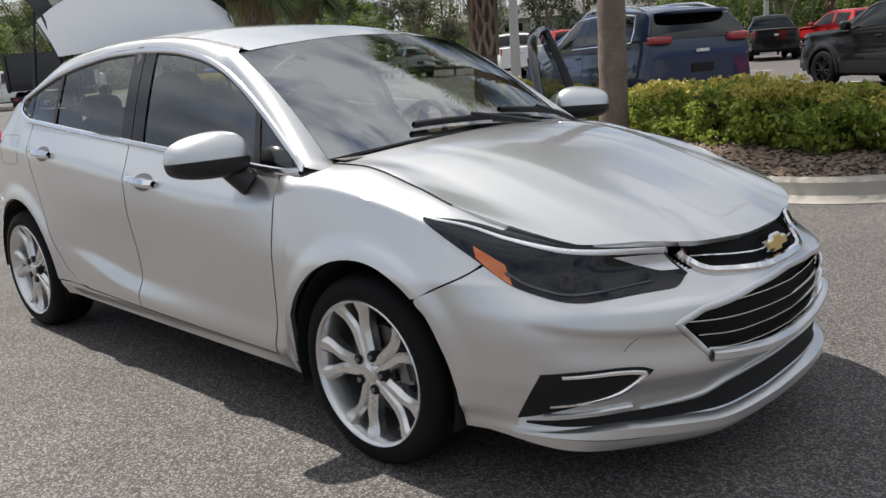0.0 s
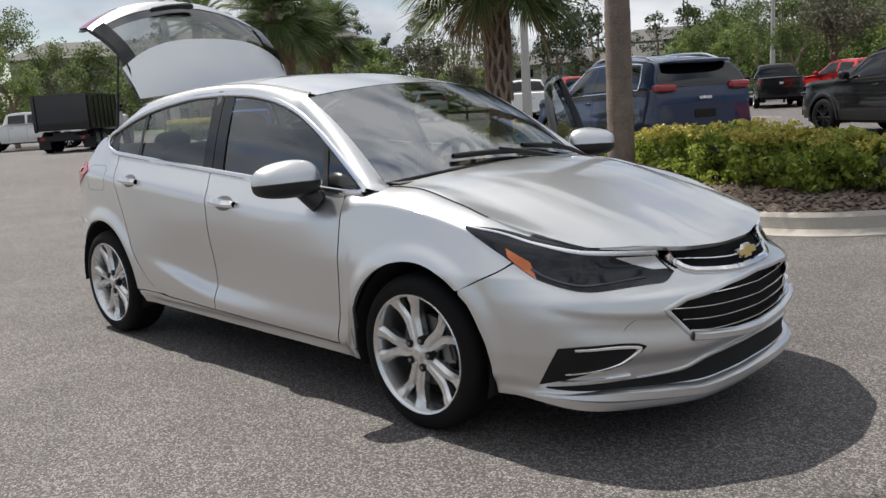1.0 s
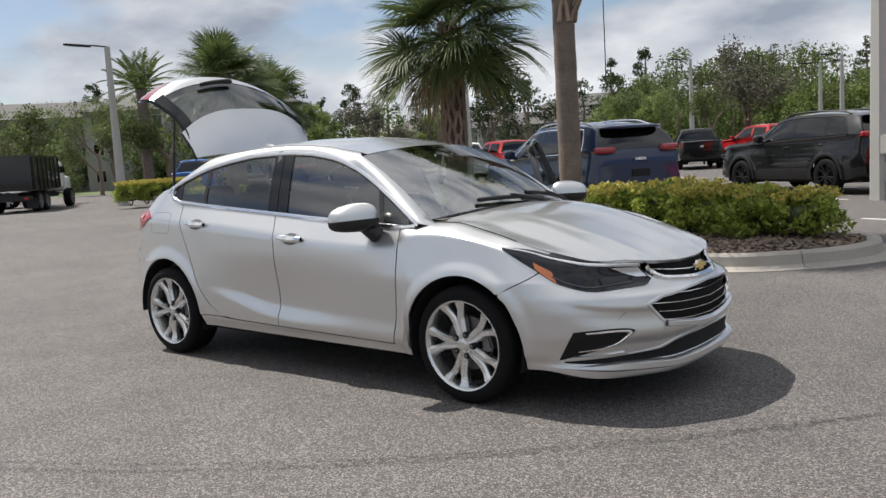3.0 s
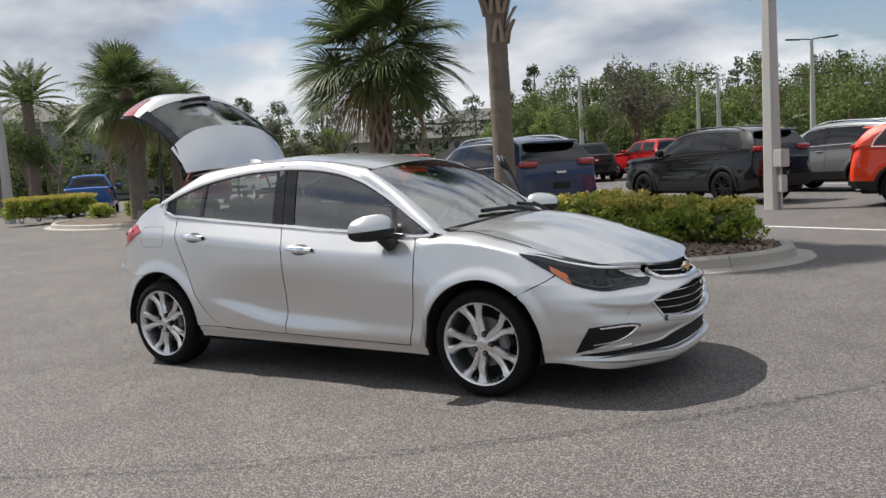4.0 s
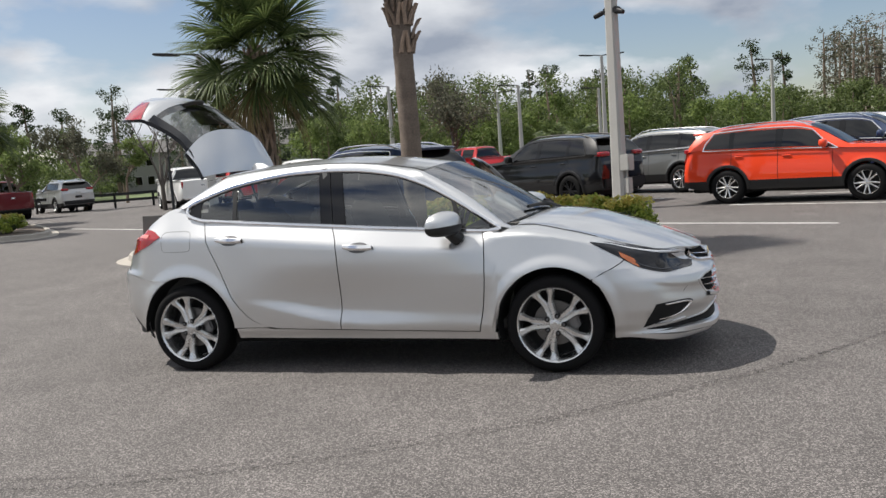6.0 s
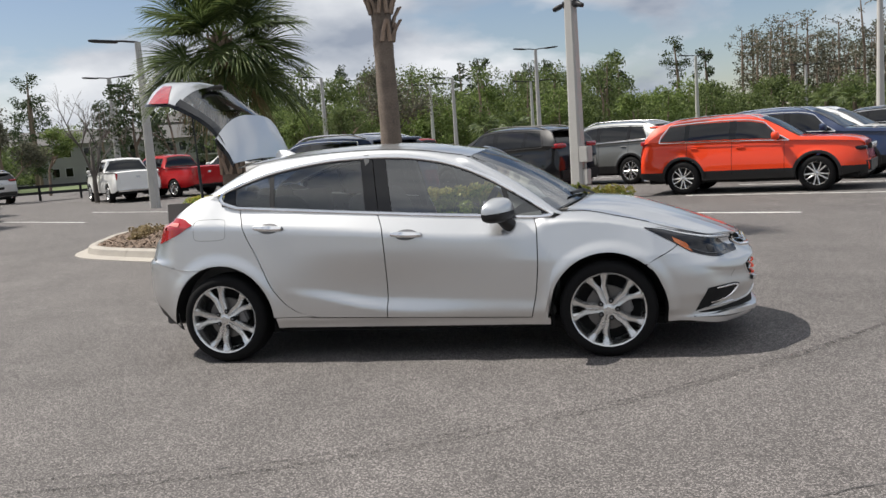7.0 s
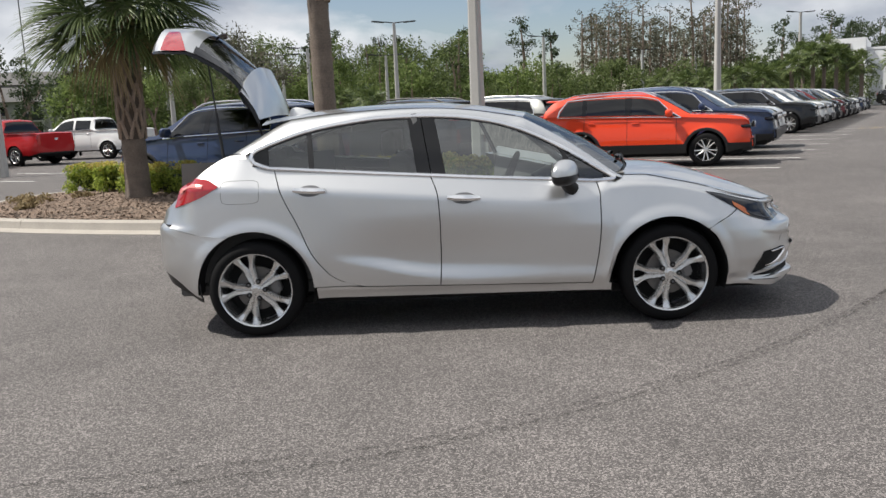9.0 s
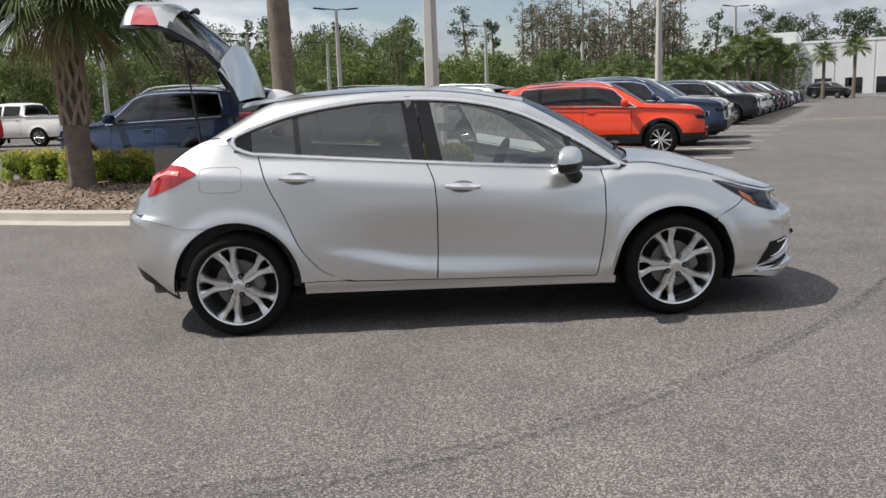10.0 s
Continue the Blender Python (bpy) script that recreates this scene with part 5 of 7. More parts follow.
def kerb_island(name, ctrl, label, joint=2.6):
    """A raised bed inside a rounded concrete kerb with gutter; the kerb is laid in lengths with open joints."""
    line = closed_curve(ctrl)
    m = len(line)
    cen = sum(line, Vector()) / m
    root = thing(name, label, "island", kind="structure")
    nor = []
    for i in range(m):
        d = line[(i + 1) % m] - line[i - 1]
        n = Vector((d.y, -d.x, 0)).normalized()
        nor.append(n if n.dot(line[i] - cen) > 0 else -n)
    # profile from the gutter's outer edge to the back of the kerb: (outwards, height)
    prof = [(0.22, -0.02), (0.22, 0.006), (0.06, 0.012), (0.015, 0.03), (0.0, 0.075), (-0.012, 0.125), (-0.045, 0.148), (-0.14, 0.152), (-0.16, 0.14), (-0.16, 0.02)]
    acc = 0.0
    cuts = [0]
    for i in range(m):
        acc += (line[(i + 1) % m] - line[i]).length
        if acc > joint:
            cuts.append(i + 1)
            acc = 0.0
    cuts.append(m)
    for a, b in zip(cuts, cuts[1:]):
        if b - a < 1:
            continue
        rows = []
        for i in range(a, b + 1):
            p, n = line[i % m], nor[i % m]
            if i in (a, b):
                q = line[(i + (1 if i == a else -1)) % m]
                p = p + (q - p).normalized() * 0.004
            rows.append([p + n * o + Vector((0, 0, z)) for o, z in prof])
        bm = grid(rows)
        bm.verts.ensure_lookup_table()
        k = len(prof)
        bm.faces.new([bm.verts[j] for j in range(k)])
        bm.faces.new([bm.verts[len(bm.verts) - k + j] for j in range(k)])
        part("kerb_stone", bm, CONCRETE, root)
    # bed: a low heap inside the kerb
    rows = []
    for s in (1.0, 0.93, 0.8, 0.6, 0.4, 0.2, 0.02):
        ring = []
        for i in range(m):
            p = line[i] - nor[i] * 0.15
            q = cen.lerp(p, s)
            z = 0.125 + 0.10 * (1 - s ** 3) + 0.02 * noise.noise(q * 1.7)
            ring.append(Vector((q.x, q.y, z if s < 1 else 0.11)))
        rows.append(ring)
    bed = part("mulch_bed", grid(rows, None, True), MULCH, root, "brown bark mulch")
    return root, line, cen


ISLAND = [(-8.15, 7.6), (-7.5, 6.35), (-6.0, 5.5), (-3.7, 4.66), (-1.2, 4.12), (0.7, 3.98), (1.5, 4.36), (1.98, 4.98), (2.03, 5.72), (1.45, 6.33), (-2.0, 7.35), (-5.0, 9.1), (-7.3, 11.0), (-8.4, 10.6), (-8.6, 9.0)]
isl, isl_line, isl_cen = kerb_island("planting_island", ISLAND, "kerbed planting island with bark mulch")


def bark_chips(name, line, cen, n, seed):
    """Loose bark over a bed: many thin flat chips, lying on its heap."""
    rnd = np.random.RandomState(seed)
    m = len(line)
    area = np.array([abs((line[i] - cen).cross(line[(i + 1) % m] - cen).z) for i in range(m)])
    vs, fs = [], []
    for i in rnd.choice(m, n, p=area / area.sum()):
        p = line[i].lerp(line[(i + 1) % m], rnd.rand()) - cen
        r = math.sqrt(rnd.rand()) * 0.985
        q = cen + p * (1 - 0.15 / p.length) * r
        q.z = 0.128 + 0.10 * (1 - r ** 3) + 0.02 * noise.noise(Vector((q.x, q.y, 0)) * 1.7)
        a, t, l, w = rnd.rand() * 6.28, (rnd.rand() - 0.5) * 0.9, 0.016 + 0.034 * rnd.rand(), 0.007 + 0.012 * rnd.rand()
        c = q + Vector((0, 0, 0.016 * rnd.rand()))
        d = Vector((math.cos(a) * math.cos(t), math.sin(a) * math.cos(t), math.sin(t)))
        s = Vector((-math.sin(a), math.cos(a), 0.3 * (rnd.rand() - 0.5)))
        u = Vector((0, 0, 0.005))
        k = len(vs)
        vs += [c - d * l - s * w, c + d * l - s * w, c + d * l + s * w, c - d * l + s * w, c - d * l * 0.8 + u, c + d * l * 0.8 + u]
        fs += [(k, k + 1, k + 5, k + 4), (k + 3, k + 4, k + 5, k + 2), (k, k + 3, k + 2, k + 1)]
    me = bpy.data.meshes.new(name)
    me.from_pydata([tuple(v) for v in vs], [], fs)
    me.materials.append(CHIP)
    return tagged(new(name, me), "loose brown bark chips over the planting bed", "mulch", kind="stuff")


bark_chips("bark_mulch", isl_line, isl_cen, 17000, 4)


def line_mark(name, a, b, width, mat, label, category="marking"):
    a, b = Vector((*a, 0.004)), Vector((*b, 0.004))
    d = (b - a).normalized()
    s = Vector((-d.y, d.x, 0)) * width / 2
    n = max(2, int((b - a).length / 0.4))
    rows = [[a.lerp(b, k / n) - s * (1 + 0.05 * noise.noise(a.lerp(b, k / n) * 9)), a.lerp(b, k / n) + s * (1 + 0.05 * noise.noise(a.lerp(b, k / n) * 7))] for k in range(n + 1)]
    ob = part(name, grid(rows), mat)
    return tagged(ob, label, category, "painted lines", "structure")


ROW = Vector((math.cos(radians(-26)), math.sin(radians(-26)), 0))      # heading of the parked row
ACROSS = Vector((0.49, 0.87, 0))                                        # along the row
for k in range(0, 22):
    o = Vector((1.0, 9.42, 0)) + ACROSS * (k * 2.95 + (0 if k < 1 else 0.75))
    e = o + ROW * (3.6 if k == 0 else 4.1)
    line_mark("stall_line", (o.x, o.y), (e.x, e.y), 0.10, WHITE_LINE, "white painted stall line on asphalt")
for k in range(0, 4):
    o = Vector((-0.1, 13.3, 0)) + ACROSS * (k * 2.95)
    e = o - ROW * 5.2
    line_mark("stall_line", (o.x, o.y), (e.x, e.y), 0.10, WHITE_LINE, "white painted stall line on asphalt")
for k in range(0, 5):
    o = Vector((-13.4, 14.6, 0)) + ACROSS * (k * 2.95)
    e = o - ROW * 5.0
    line_mark("stall_line", (o.x, o.y), (e.x, e.y), 0.10, WHITE_LINE, "white painted stall line on asphalt")
line_mark("yellow_line", (16.4, 28.6), (27.0, 27.4), 0.12, YELLOW_LINE, "yellow painted line across the drive")


def crack(name, pts, width, seed):
    """A hairline crack in the asphalt."""
    rnd = random.Random(seed)
    c = closed_curve(pts + pts[::-1][1:-1], 14)[: 14 * (len(pts) - 1)]
    rows = []
    for i, p in enumerate(c):
        j = Vector((rnd.uniform(-1, 1), rnd.uniform(-1, 1), 0)) * 0.012
        w = width * rnd.uniform(0.4, 1.2)
        rows.append([p + j + Vector((0, -w, 0.004)), p + j + Vector((0, w, 0.004))])
    return tagged(part(name, grid(rows), TAR), "thin dark crack in the asphalt", "crack", kind="structure")


def wear_surface():
    """A faint dark scuff: broken up by noise, the ground shows between."""
    m, nt, b = nodes("tyre_scuff")
    b.inputs["Base Color"].default_value, b.inputs["Roughness"].default_value = (0.05, 0.047, 0.044, 1), 0.8
    co = nt.nodes.new("ShaderNodeTexCoord")
    n = nt.nodes.new("ShaderNodeTexNoise")
    n.inputs["Scale"].default_value, n.inputs["Detail"].default_value = 26.0, 8.0
    nt.links.new(co.outputs["Object"], n.inputs["Vector"])
    r = nt.nodes.new("ShaderNodeMapRange")
    r.inputs["From Min"].default_value, r.inputs["From Max"].default_value = 0.40, 0.66
    r.inputs["To Min"].default_value, r.inputs["To Max"].default_value = 0.0, 0.46
    nt.links.new(n.outputs["Fac"], r.inputs["Value"])
    nt.links.new(r.outputs[0], b.inputs["Alpha"])
    return m


SCUFF = wear_surface()


def scuff(pts, width):
    c = closed_curve(pts + pts[::-1][1:-1], 14)[: 14 * (len(pts) - 1)]
    rows = []
    for i, p in enumerate(c):
        d = (c[min(i + 1, len(c) - 1)] - c[max(i - 1, 0)]).normalized()
        s = Vector((-d.y, d.x, 0)) * width * (0.6 + 0.8 * noise.noise(p * 1.3) ** 2)
        rows.append([p - s + Vector((0, 0, 0.004)), p + Vector((0, 0, 0.004)), p + s + Vector((0, 0, 0.004))])
    return tagged(part("tyre_mark", grid(rows), SCUFF), "faint dark tyre arc on the asphalt", "tyre mark", kind="structure")


scuff([(-2.2, -3.35), (-0.58, -2.96), (0.03, -2.71), (0.72, -2.34), (1.46, -1.83), (2.27, -1.12), (3.13, -0.19), (4.2, 1.3)], 0.035)
scuff([(-2.0, -3.10), (-0.50, -2.83), (0.10, -2.58), (0.80, -2.20), (1.54, -1.70), (2.36, -0.98), (3.25, -0.05)], 0.022)
crack("ground_crack", [(2.9, 1.4), (3.4, 0.6), (4.3, 0.1), (5.2, -0.9)], 0.004, 1)
crack("ground_crack", [(1.2, -3.9), (2.0, -3.1), (3.1, -2.5), (4.0, -1.5)], 0.003, 2)


# ---- plants ----
def leaf_mesh(name, centres, radii, per, size, mat, seed, flat=0.75, hollow=0.55):
    """Small leaf quads thrown over clumps: centres (n, 3), radii (n)."""
    rnd = np.random.RandomState(seed)
    c = np.repeat(np.asarray(centres, float), per, 0)
    r = np.repeat(np.asarray(radii, float), per)
    n = len(c)
    d = rnd.normal(size=(n, 3))
    d /= np.linalg.norm(d, axis=1)[:, None]
    rad = r * (hollow + (1 - hollow) * rnd.rand(n) ** 0.6)
    p = c + d * rad[:, None] * np.array([1, 1, flat])
    a = rnd.normal(size=(n, 3)) + d * 0.4
    a /= np.linalg.norm(a, axis=1)[:, None]
    b = np.cross(a, rnd.normal(size=(n, 3)))
    b /= np.linalg.norm(b, axis=1)[:, None]
    s = (size * (0.6 + 0.8 * rnd.rand(n)))[:, None]
    v = np.stack((p - a * s, p - b * s * 0.5, p + a * s, p + b * s * 0.5), 1).reshape(-1, 3)
    f = np.arange(4 * n).reshape(-1, 4)
    me = bpy.data.meshes.new(name)
    me.from_pydata(v.tolist(), [], f.tolist())
    me.materials.append(mat)
    return me


LEAF_HEDGE = leaf_surface("hedge_leaf", (0.11, 0.18, 0.028), (0.44, 0.49, 0.10), 0.38, 0.45)
LEAF_NEW = leaf_surface("hedge_new_leaf", (0.38, 0.28, 0.06), (0.55, 0.52, 0.13), 0.45, 0.3)
LEAF_OAK = leaf_surface("oak_leaf", (0.055, 0.082, 0.028), (0.165, 0.205, 0.075), 0.6, 0.45)
LEAF_SPRING = leaf_surface("spring_leaf", (0.09, 0.135, 0.038), (0.23, 0.29, 0.095), 0.6, 0.45)
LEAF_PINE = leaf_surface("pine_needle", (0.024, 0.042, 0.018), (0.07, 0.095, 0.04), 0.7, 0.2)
LEAF_GREY = leaf_surface("cypress_leaf", (0.07, 0.075, 0.05), (0.16, 0.155, 0.11), 0.8, 0.25)
PALM_LEAF = leaf_surface("palm_leaf", (0.036, 0.062, 0.020), (0.145, 0.185, 0.062), 0.46, 0.35)
PALM_DRY = leaf_surface("dry_palm_leaf", (0.20, 0.15, 0.08), (0.34, 0.27, 0.15), 0.8, 0.2)


def shrub(x, y, rx, ry, h, seed, label, tip=0.35):
    root = thing("shrub", label, "shrub", pose(x, y, 0.16), "island shrubs")
    rnd = random.Random(seed)
    cs, rs, top = [], [], []
    for k in range(int(150 * rx * ry) + 16):
        a, r = rnd.random() * 6.283, math.sqrt(rnd.random())
        z = h * (0.18 + 0.72 * rnd.random())
        k2 = 1.0 - 0.35 * (z / h) ** 3 * r
        cs.append((rx * 0.88 * r * math.cos(a) * k2, ry * 0.88 * r * math.sin(a) * k2, min(z, h * (0.95 - 0.16 * r ** 3))))
        rs.append(0.10 + 0.05 * rnd.random())
        if rnd.random() < tip:
            top.append((cs[-1][0], cs[-1][1], h * (0.94 - 0.10 * r ** 3 + 0.04 * rnd.random())))
    leaves = new("foliage", leaf_mesh("foliage", cs, rs, 80, 0.030, LEAF_HEDGE, seed))
    leaves.parent = root
    tagged(leaves, kind="stuff")
    if top:
        t = new("new_growth", leaf_mesh("new_growth", top, [0.09] * len(top), 46, 0.024, LEAF_NEW, seed + 1))
        t.parent = root
        tagged(t, "bronze young leaves on top", kind="stuff")
    for k in range(7):
        a = 6.283 * k / 7
        part("stem", tube([(0.04 * math.cos(a), 0.04 * math.sin(a), -0.05), (rx * 0.3 * math.cos(a), ry * 0.3 * math.sin(a), h * 0.35), (rx * 0.6 * math.cos(a), ry * 0.6 * math.sin(a), h * 0.7)], [0.014, 0.010, 0.005], 5), BARK, root)
    # added solid lump; the shrub's inner shade is put into its dark colour
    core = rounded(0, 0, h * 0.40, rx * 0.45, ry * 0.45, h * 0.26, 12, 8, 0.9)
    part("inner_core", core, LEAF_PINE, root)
    return root


HEDGE = "dense green hedge shrub with bronze tips, in bark mulch"
for i, (x, y, rx, ry, h) in enumerate(((1.22, 5.66, 0.50, 0.50, 0.54), (0.60, 5.62, 0.58, 0.56, 0.59), (-0.08, 5.72, 0.58, 0.58, 0.61), (-0.80, 5.95, 0.62, 0.55, 0.65), (-0.55, 6.45, 0.62, 0.45, 0.67), (-1.45, 6.30, 0.55, 0.5, 0.62))):
    shrub(x, y, rx, ry, h, 20 + i, HEDGE, 0.3)
for i, (x, y, rx, ry, h) in enumerate(((-7.35, 10.3, 0.5, 0.45, 0.55), (-6.55, 9.7, 0.48, 0.42, 0.58), (-5.75, 8.95, 0.46, 0.40, 0.55), (-4.95, 8.35, 0.58, 0.5, 0.60), (-4.1, 8.05, 0.5, 0.4, 0.52), (-3.2, 7.4, 0.5, 0.42, 0.5), (-2.4, 6.9, 0.45, 0.4, 0.5))):
    shrub(x, y, rx, ry, h, 40 + i, "clipped green shrub with yellow-green tips, in bark mulch", 0.35)


def dry_clump(x, y, r, seed):
    root = thing("dry_plant", "small withered brown plant lying on the mulch", "plant", pose(x, y, 0.18), "withered plants")
    rnd = random.Random(seed)
    cs = [(rnd.uniform(-r, r), rnd.uniform(-r, r), rnd.uniform(0.02, r * 0.7)) for _ in range(14)]
    o = new("dry_leaves", leaf_mesh("dry_leaves", cs, [r * 0.45] * 14, 26, 0.03, PALM_DRY, seed))
    o.parent = root


for i, (x, y, r) in enumerate(((-7.75, 8.35, 0.17), (-7.2, 7.85, 0.2), (-6.7, 8.5, 0.15), (-6.9, 6.9, 0.12))):
    dry_clump(x, y, r, 60 + i)


def fan_frond(el, radius, rnd, droop, n=50):
    """A palm's fan on its long arched stalk: pleated leaflets, joined inside, free and hanging at the tips; it points along +x."""
    vs, fs = [], []

    def strip(pts, wid, up):
        k0 = len(vs)
        for i, p in enumerate(pts):
            d = (pts[min(i + 1, len(pts) - 1)] - pts[max(i - 1, 0)]).normalized()
            s = d.cross(up)
            s = s.normalized() * wid[i] if s.length > 1e-4 else Vector((0, wid[i], 0))
            vs.extend((p - s, p + up * wid[i] * 0.45, p + s))
        for i in range(len(pts) - 1):
            a = k0 + 3 * i
            fs.extend(((a, a + 3, a + 4, a + 1), (a + 1, a + 4, a + 5, a + 2)))
    stalk, blade = radius * rnd.uniform(0.60, 0.95), radius * rnd.uniform(0.72, 0.86)
    d0 = Vector((math.cos(el), 0, math.sin(el)))
    sag = 0.16 * stalk * max(math.cos(el), 0.15)
    at = lambda t: d0 * stalk * t + Vector((0, 0, -sag * t * t))
    strip([at(t) for t in (0, 0.3, 0.6, 0.85, 1.0)], [0.030, 0.022, 0.018, 0.015, 0.012], Vector((-math.sin(el), 0, math.cos(el))))
    end, tan = at(1.0), (at(1.0) - at(0.9)).normalized()
    twist = rnd.uniform(-0.7, 0.7)
    side = Vector((0, math.cos(twist), math.sin(twist)))
    nor = tan.cross(side).normalized()
    if nor.z < 0:
        nor = -nor
    for k in range(n):
        t = k / (n - 1) * 2 - 1
        a = t * 2.35 + rnd.uniform(-0.03, 0.03)
        l = blade * (1.0 - 0.30 * abs(t) ** 1.6 + rnd.uniform(-0.07, 0.05))
        st = end + tan * blade * 0.16 * (1 - abs(t)) ** 0.7 - Vector((0, 0, 0.05 * blade * (1 - abs(t))))
        d = (tan * math.cos(a) + side * math.sin(a) + nor * (0.32 * abs(math.sin(a)) - 0.10)).normalized()
        hang = droop * rnd.uniform(0.6, 1.3)
        pts = [st + d * l * s - Vector((0, 0, hang * l * s ** 2.6)) for s in (0.0, 0.33, 0.58, 0.80, 1.0)]
        w = 0.5 * l * 4.7 / (n - 1)
        strip(pts, [0.004, w * 0.33, w * 0.46, w * 0.26, 0.002], nor)
    me = bpy.data.meshes.new("frond")
    me.from_pydata([tuple(v) for v in vs], [], fs)
    return me


def fan_palm(name, x, y, height, radius, fronds, seed, label, trunk_r=(0.20, 0.165), boots=(0.45, 1.0), base_z=0.18, dry=5, boot_open=0.0, lean=(0, 0), sleeve=False, fall=108):
    rnd = random.Random(seed)
    root = thing(name, label, "palm tree", pose(x, y, base_z))
    h = height
    # trunk with slight rings
    rows, n = [], 22
    steps = int(h / 0.055)
    for i in range(steps + 1):
        t = i / steps
        r = lerp(trunk_r[0], trunk_r[1], t) * (1 + 0.28 * math.exp(-t * h / 0.22)) * (1 + 0.030 * (i % 2) * (0.6 + 0.4 * math.sin(i * 1.9)) + 0.014 * math.sin(i * 0.77))
        rows.append([(lean[0] * t + r * (1 + 0.03 * noise.noise(Vector((k * 0.9, i * 0.3, seed)))) * math.cos(6.2832 * k / n), lean[1] * t + r * math.sin(6.2832 * k / n), h * t - 0.1 * (1 - t)) for k in range(n)])
    part("trunk", grid(rows, None, True), PALM_BARK, root)
    # added dark sleeve that carries the shade between the leaf bases
    if sleeve:
        prof = [(lerp(trunk_r[0], trunk_r[1], t) * 1.0 + 0.012, h * t) for t in [lerp(boots[0], 1.0, k / 20) for k in range(21)]]
        part("trunk_fibre", lathe(prof, 22, None, "Z"), BOOT_SHADE, root)
    # old leaf bases, crossed in a lattice
    z, i = h * boots[0], 0
    while z < h * boots[1]:
        for k in range(6):
            if i < 2 and not sleeve and rnd.random() < 0.6:
                continue
            a = 6.2832 * (k / 6 + (0.5 / 6 if i % 2 else 0)) + rnd.uniform(-0.1, 0.1)
            bm = bmesh.new()
            for sgn in (-1, 1):
                pts = []
                for s in (0, 0.5, 1.0):
                    r = lerp(trunk_r[0], trunk_r[1], z / h) + 0.006 + boot_open * s * s * rnd.uniform(0.6, 1.2) + 0.025 * s
                    ang = a + sgn * (0.42 - 0.36 * s)
                    pts.append(Vector((r * math.cos(ang), r * math.sin(ang), 0.30 * s)))
                nn = [Vector((math.cos(a), math.sin(a), 0.1))] * 3
                sweep(pts, nn, 0.055, 0.028, bm, lambda t: 1.15 - 0.35 * t)
            ob = part("leaf_base", bm, BOOT, root)
            t = z / h
            ob.location = (lean[0] * t, lean[1] * t, z)
        z += 0.20
        i += 1
    # crown
    for k in range(fronds + dry):
        old = k >= fronds
        e = radians(rnd.uniform(-60, -35) if old else 80 - fall * (k / fronds) ** 0.78 + rnd.uniform(-9, 9))
        a = k * 137.5 + rnd.uniform(-14, 14)
        me = fan_frond(e, radius * (0.72 if old else rnd.uniform(0.9, 1.08)), rnd, 0.75 if old else rnd.uniform(0.10, 0.36))
        me.materials.append(PALM_DRY if old else PALM_LEAF)
        ob = new("dry_frond" if old else "frond", me)
        ob.parent = root
        ob.matrix_basis = Matrix.Translation((lean[0], lean[1], h - 0.12 + 0.14 * math.sin(e))) @ Matrix.Rotation(radians(a), 4, "Z")
    return root


fan_palm("cabbage_palm", -5.42, 7.81, 3.40, 1.10, 56, 3, "cabbage palm with lattice trunk and full green crown, in the island", (0.20, 0.165), (0.30, 1.0), dry=4, sleeve=True)
fan_palm("tall_cabbage_palm", -1.83, 5.75, 4.85, 1.15, 46, 5, "tall cabbage palm with smooth grey-brown trunk and split leaf bases", (0.160, 0.132), (0.58, 1.0), dry=0, boot_open=0.10, lean=(-0.04, 0.02), fall=68)
fan_palm("cabbage_palm", -19.4, 13.3, 4.1, 1.2, 48, 7, "cabbage palm with drooping crown, in a far planting bed", (0.2, 0.17), (0.5, 1.0), dry=5)
fan_palm("cabbage_palm", -22.6, 16.2, 4.4, 1.2, 48, 8, "cabbage palm with drooping crown, in a far planting bed", (0.2, 0.17), (0.5, 1.0), dry=5)
fan_palm("cabbage_palm", -24.6, 19.6, 4.0, 1.25, 44, 9, "cabbage palm with dense dark crown, in a far planting bed", (0.2, 0.17), (0.5, 1.0), dry=3)


def feather_palm(x, y, h, r, seed):
    root = thing("date_palm", "tall date palm with arching feather fronds, beside the drive", "palm tree", pose(x, y, 0))
    rnd = random.Random(seed)
    part("trunk", tube([(0, 0, -0.1), (0, 0, h * 0.5), (0.05, 0, h)], [0.3, 0.24, 0.26], 14), PALM_BARK, root)
    vs, fs = [], []
    n = 16
    for i in range(n):
        t0 = i / n
        p = Vector((r * t0, 0, r * (0.35 * t0 - 0.55 * t0 * t0)))
        for s in (-1, 1):
            d = Vector((0.55, s * 0.8, -0.25)).normalized() * r * 0.26 * math.sin(math.pi * (0.12 + 0.8 * t0))
            k = len(vs)
            vs += [p, p + d * 0.5 + Vector((0.05, 0, 0.03)), p + d, p + d * 0.5 + Vector((-0.03, 0, 0))]
            fs.append((k, k + 1, k + 2, k + 3))
    me = bpy.data.meshes.new("frond")
    me.from_pydata([tuple(v) for v in vs], [], fs)
    me.materials.append(PALM_LEAF)
    for k in range(38):
        ob = new("frond", me)
        ob.parent = root
        e = 80 - 110 * k / 38
        ob.matrix_basis = Matrix.Translation((0.05, 0, h)) @ Euler((rnd.uniform(-0.3, 0.3), -radians(e), radians(k * 137.5)), "XYZ").to_matrix().to_4x4()


feather_palm(-34.5, 19.5, 5.6, 2.1, 4)


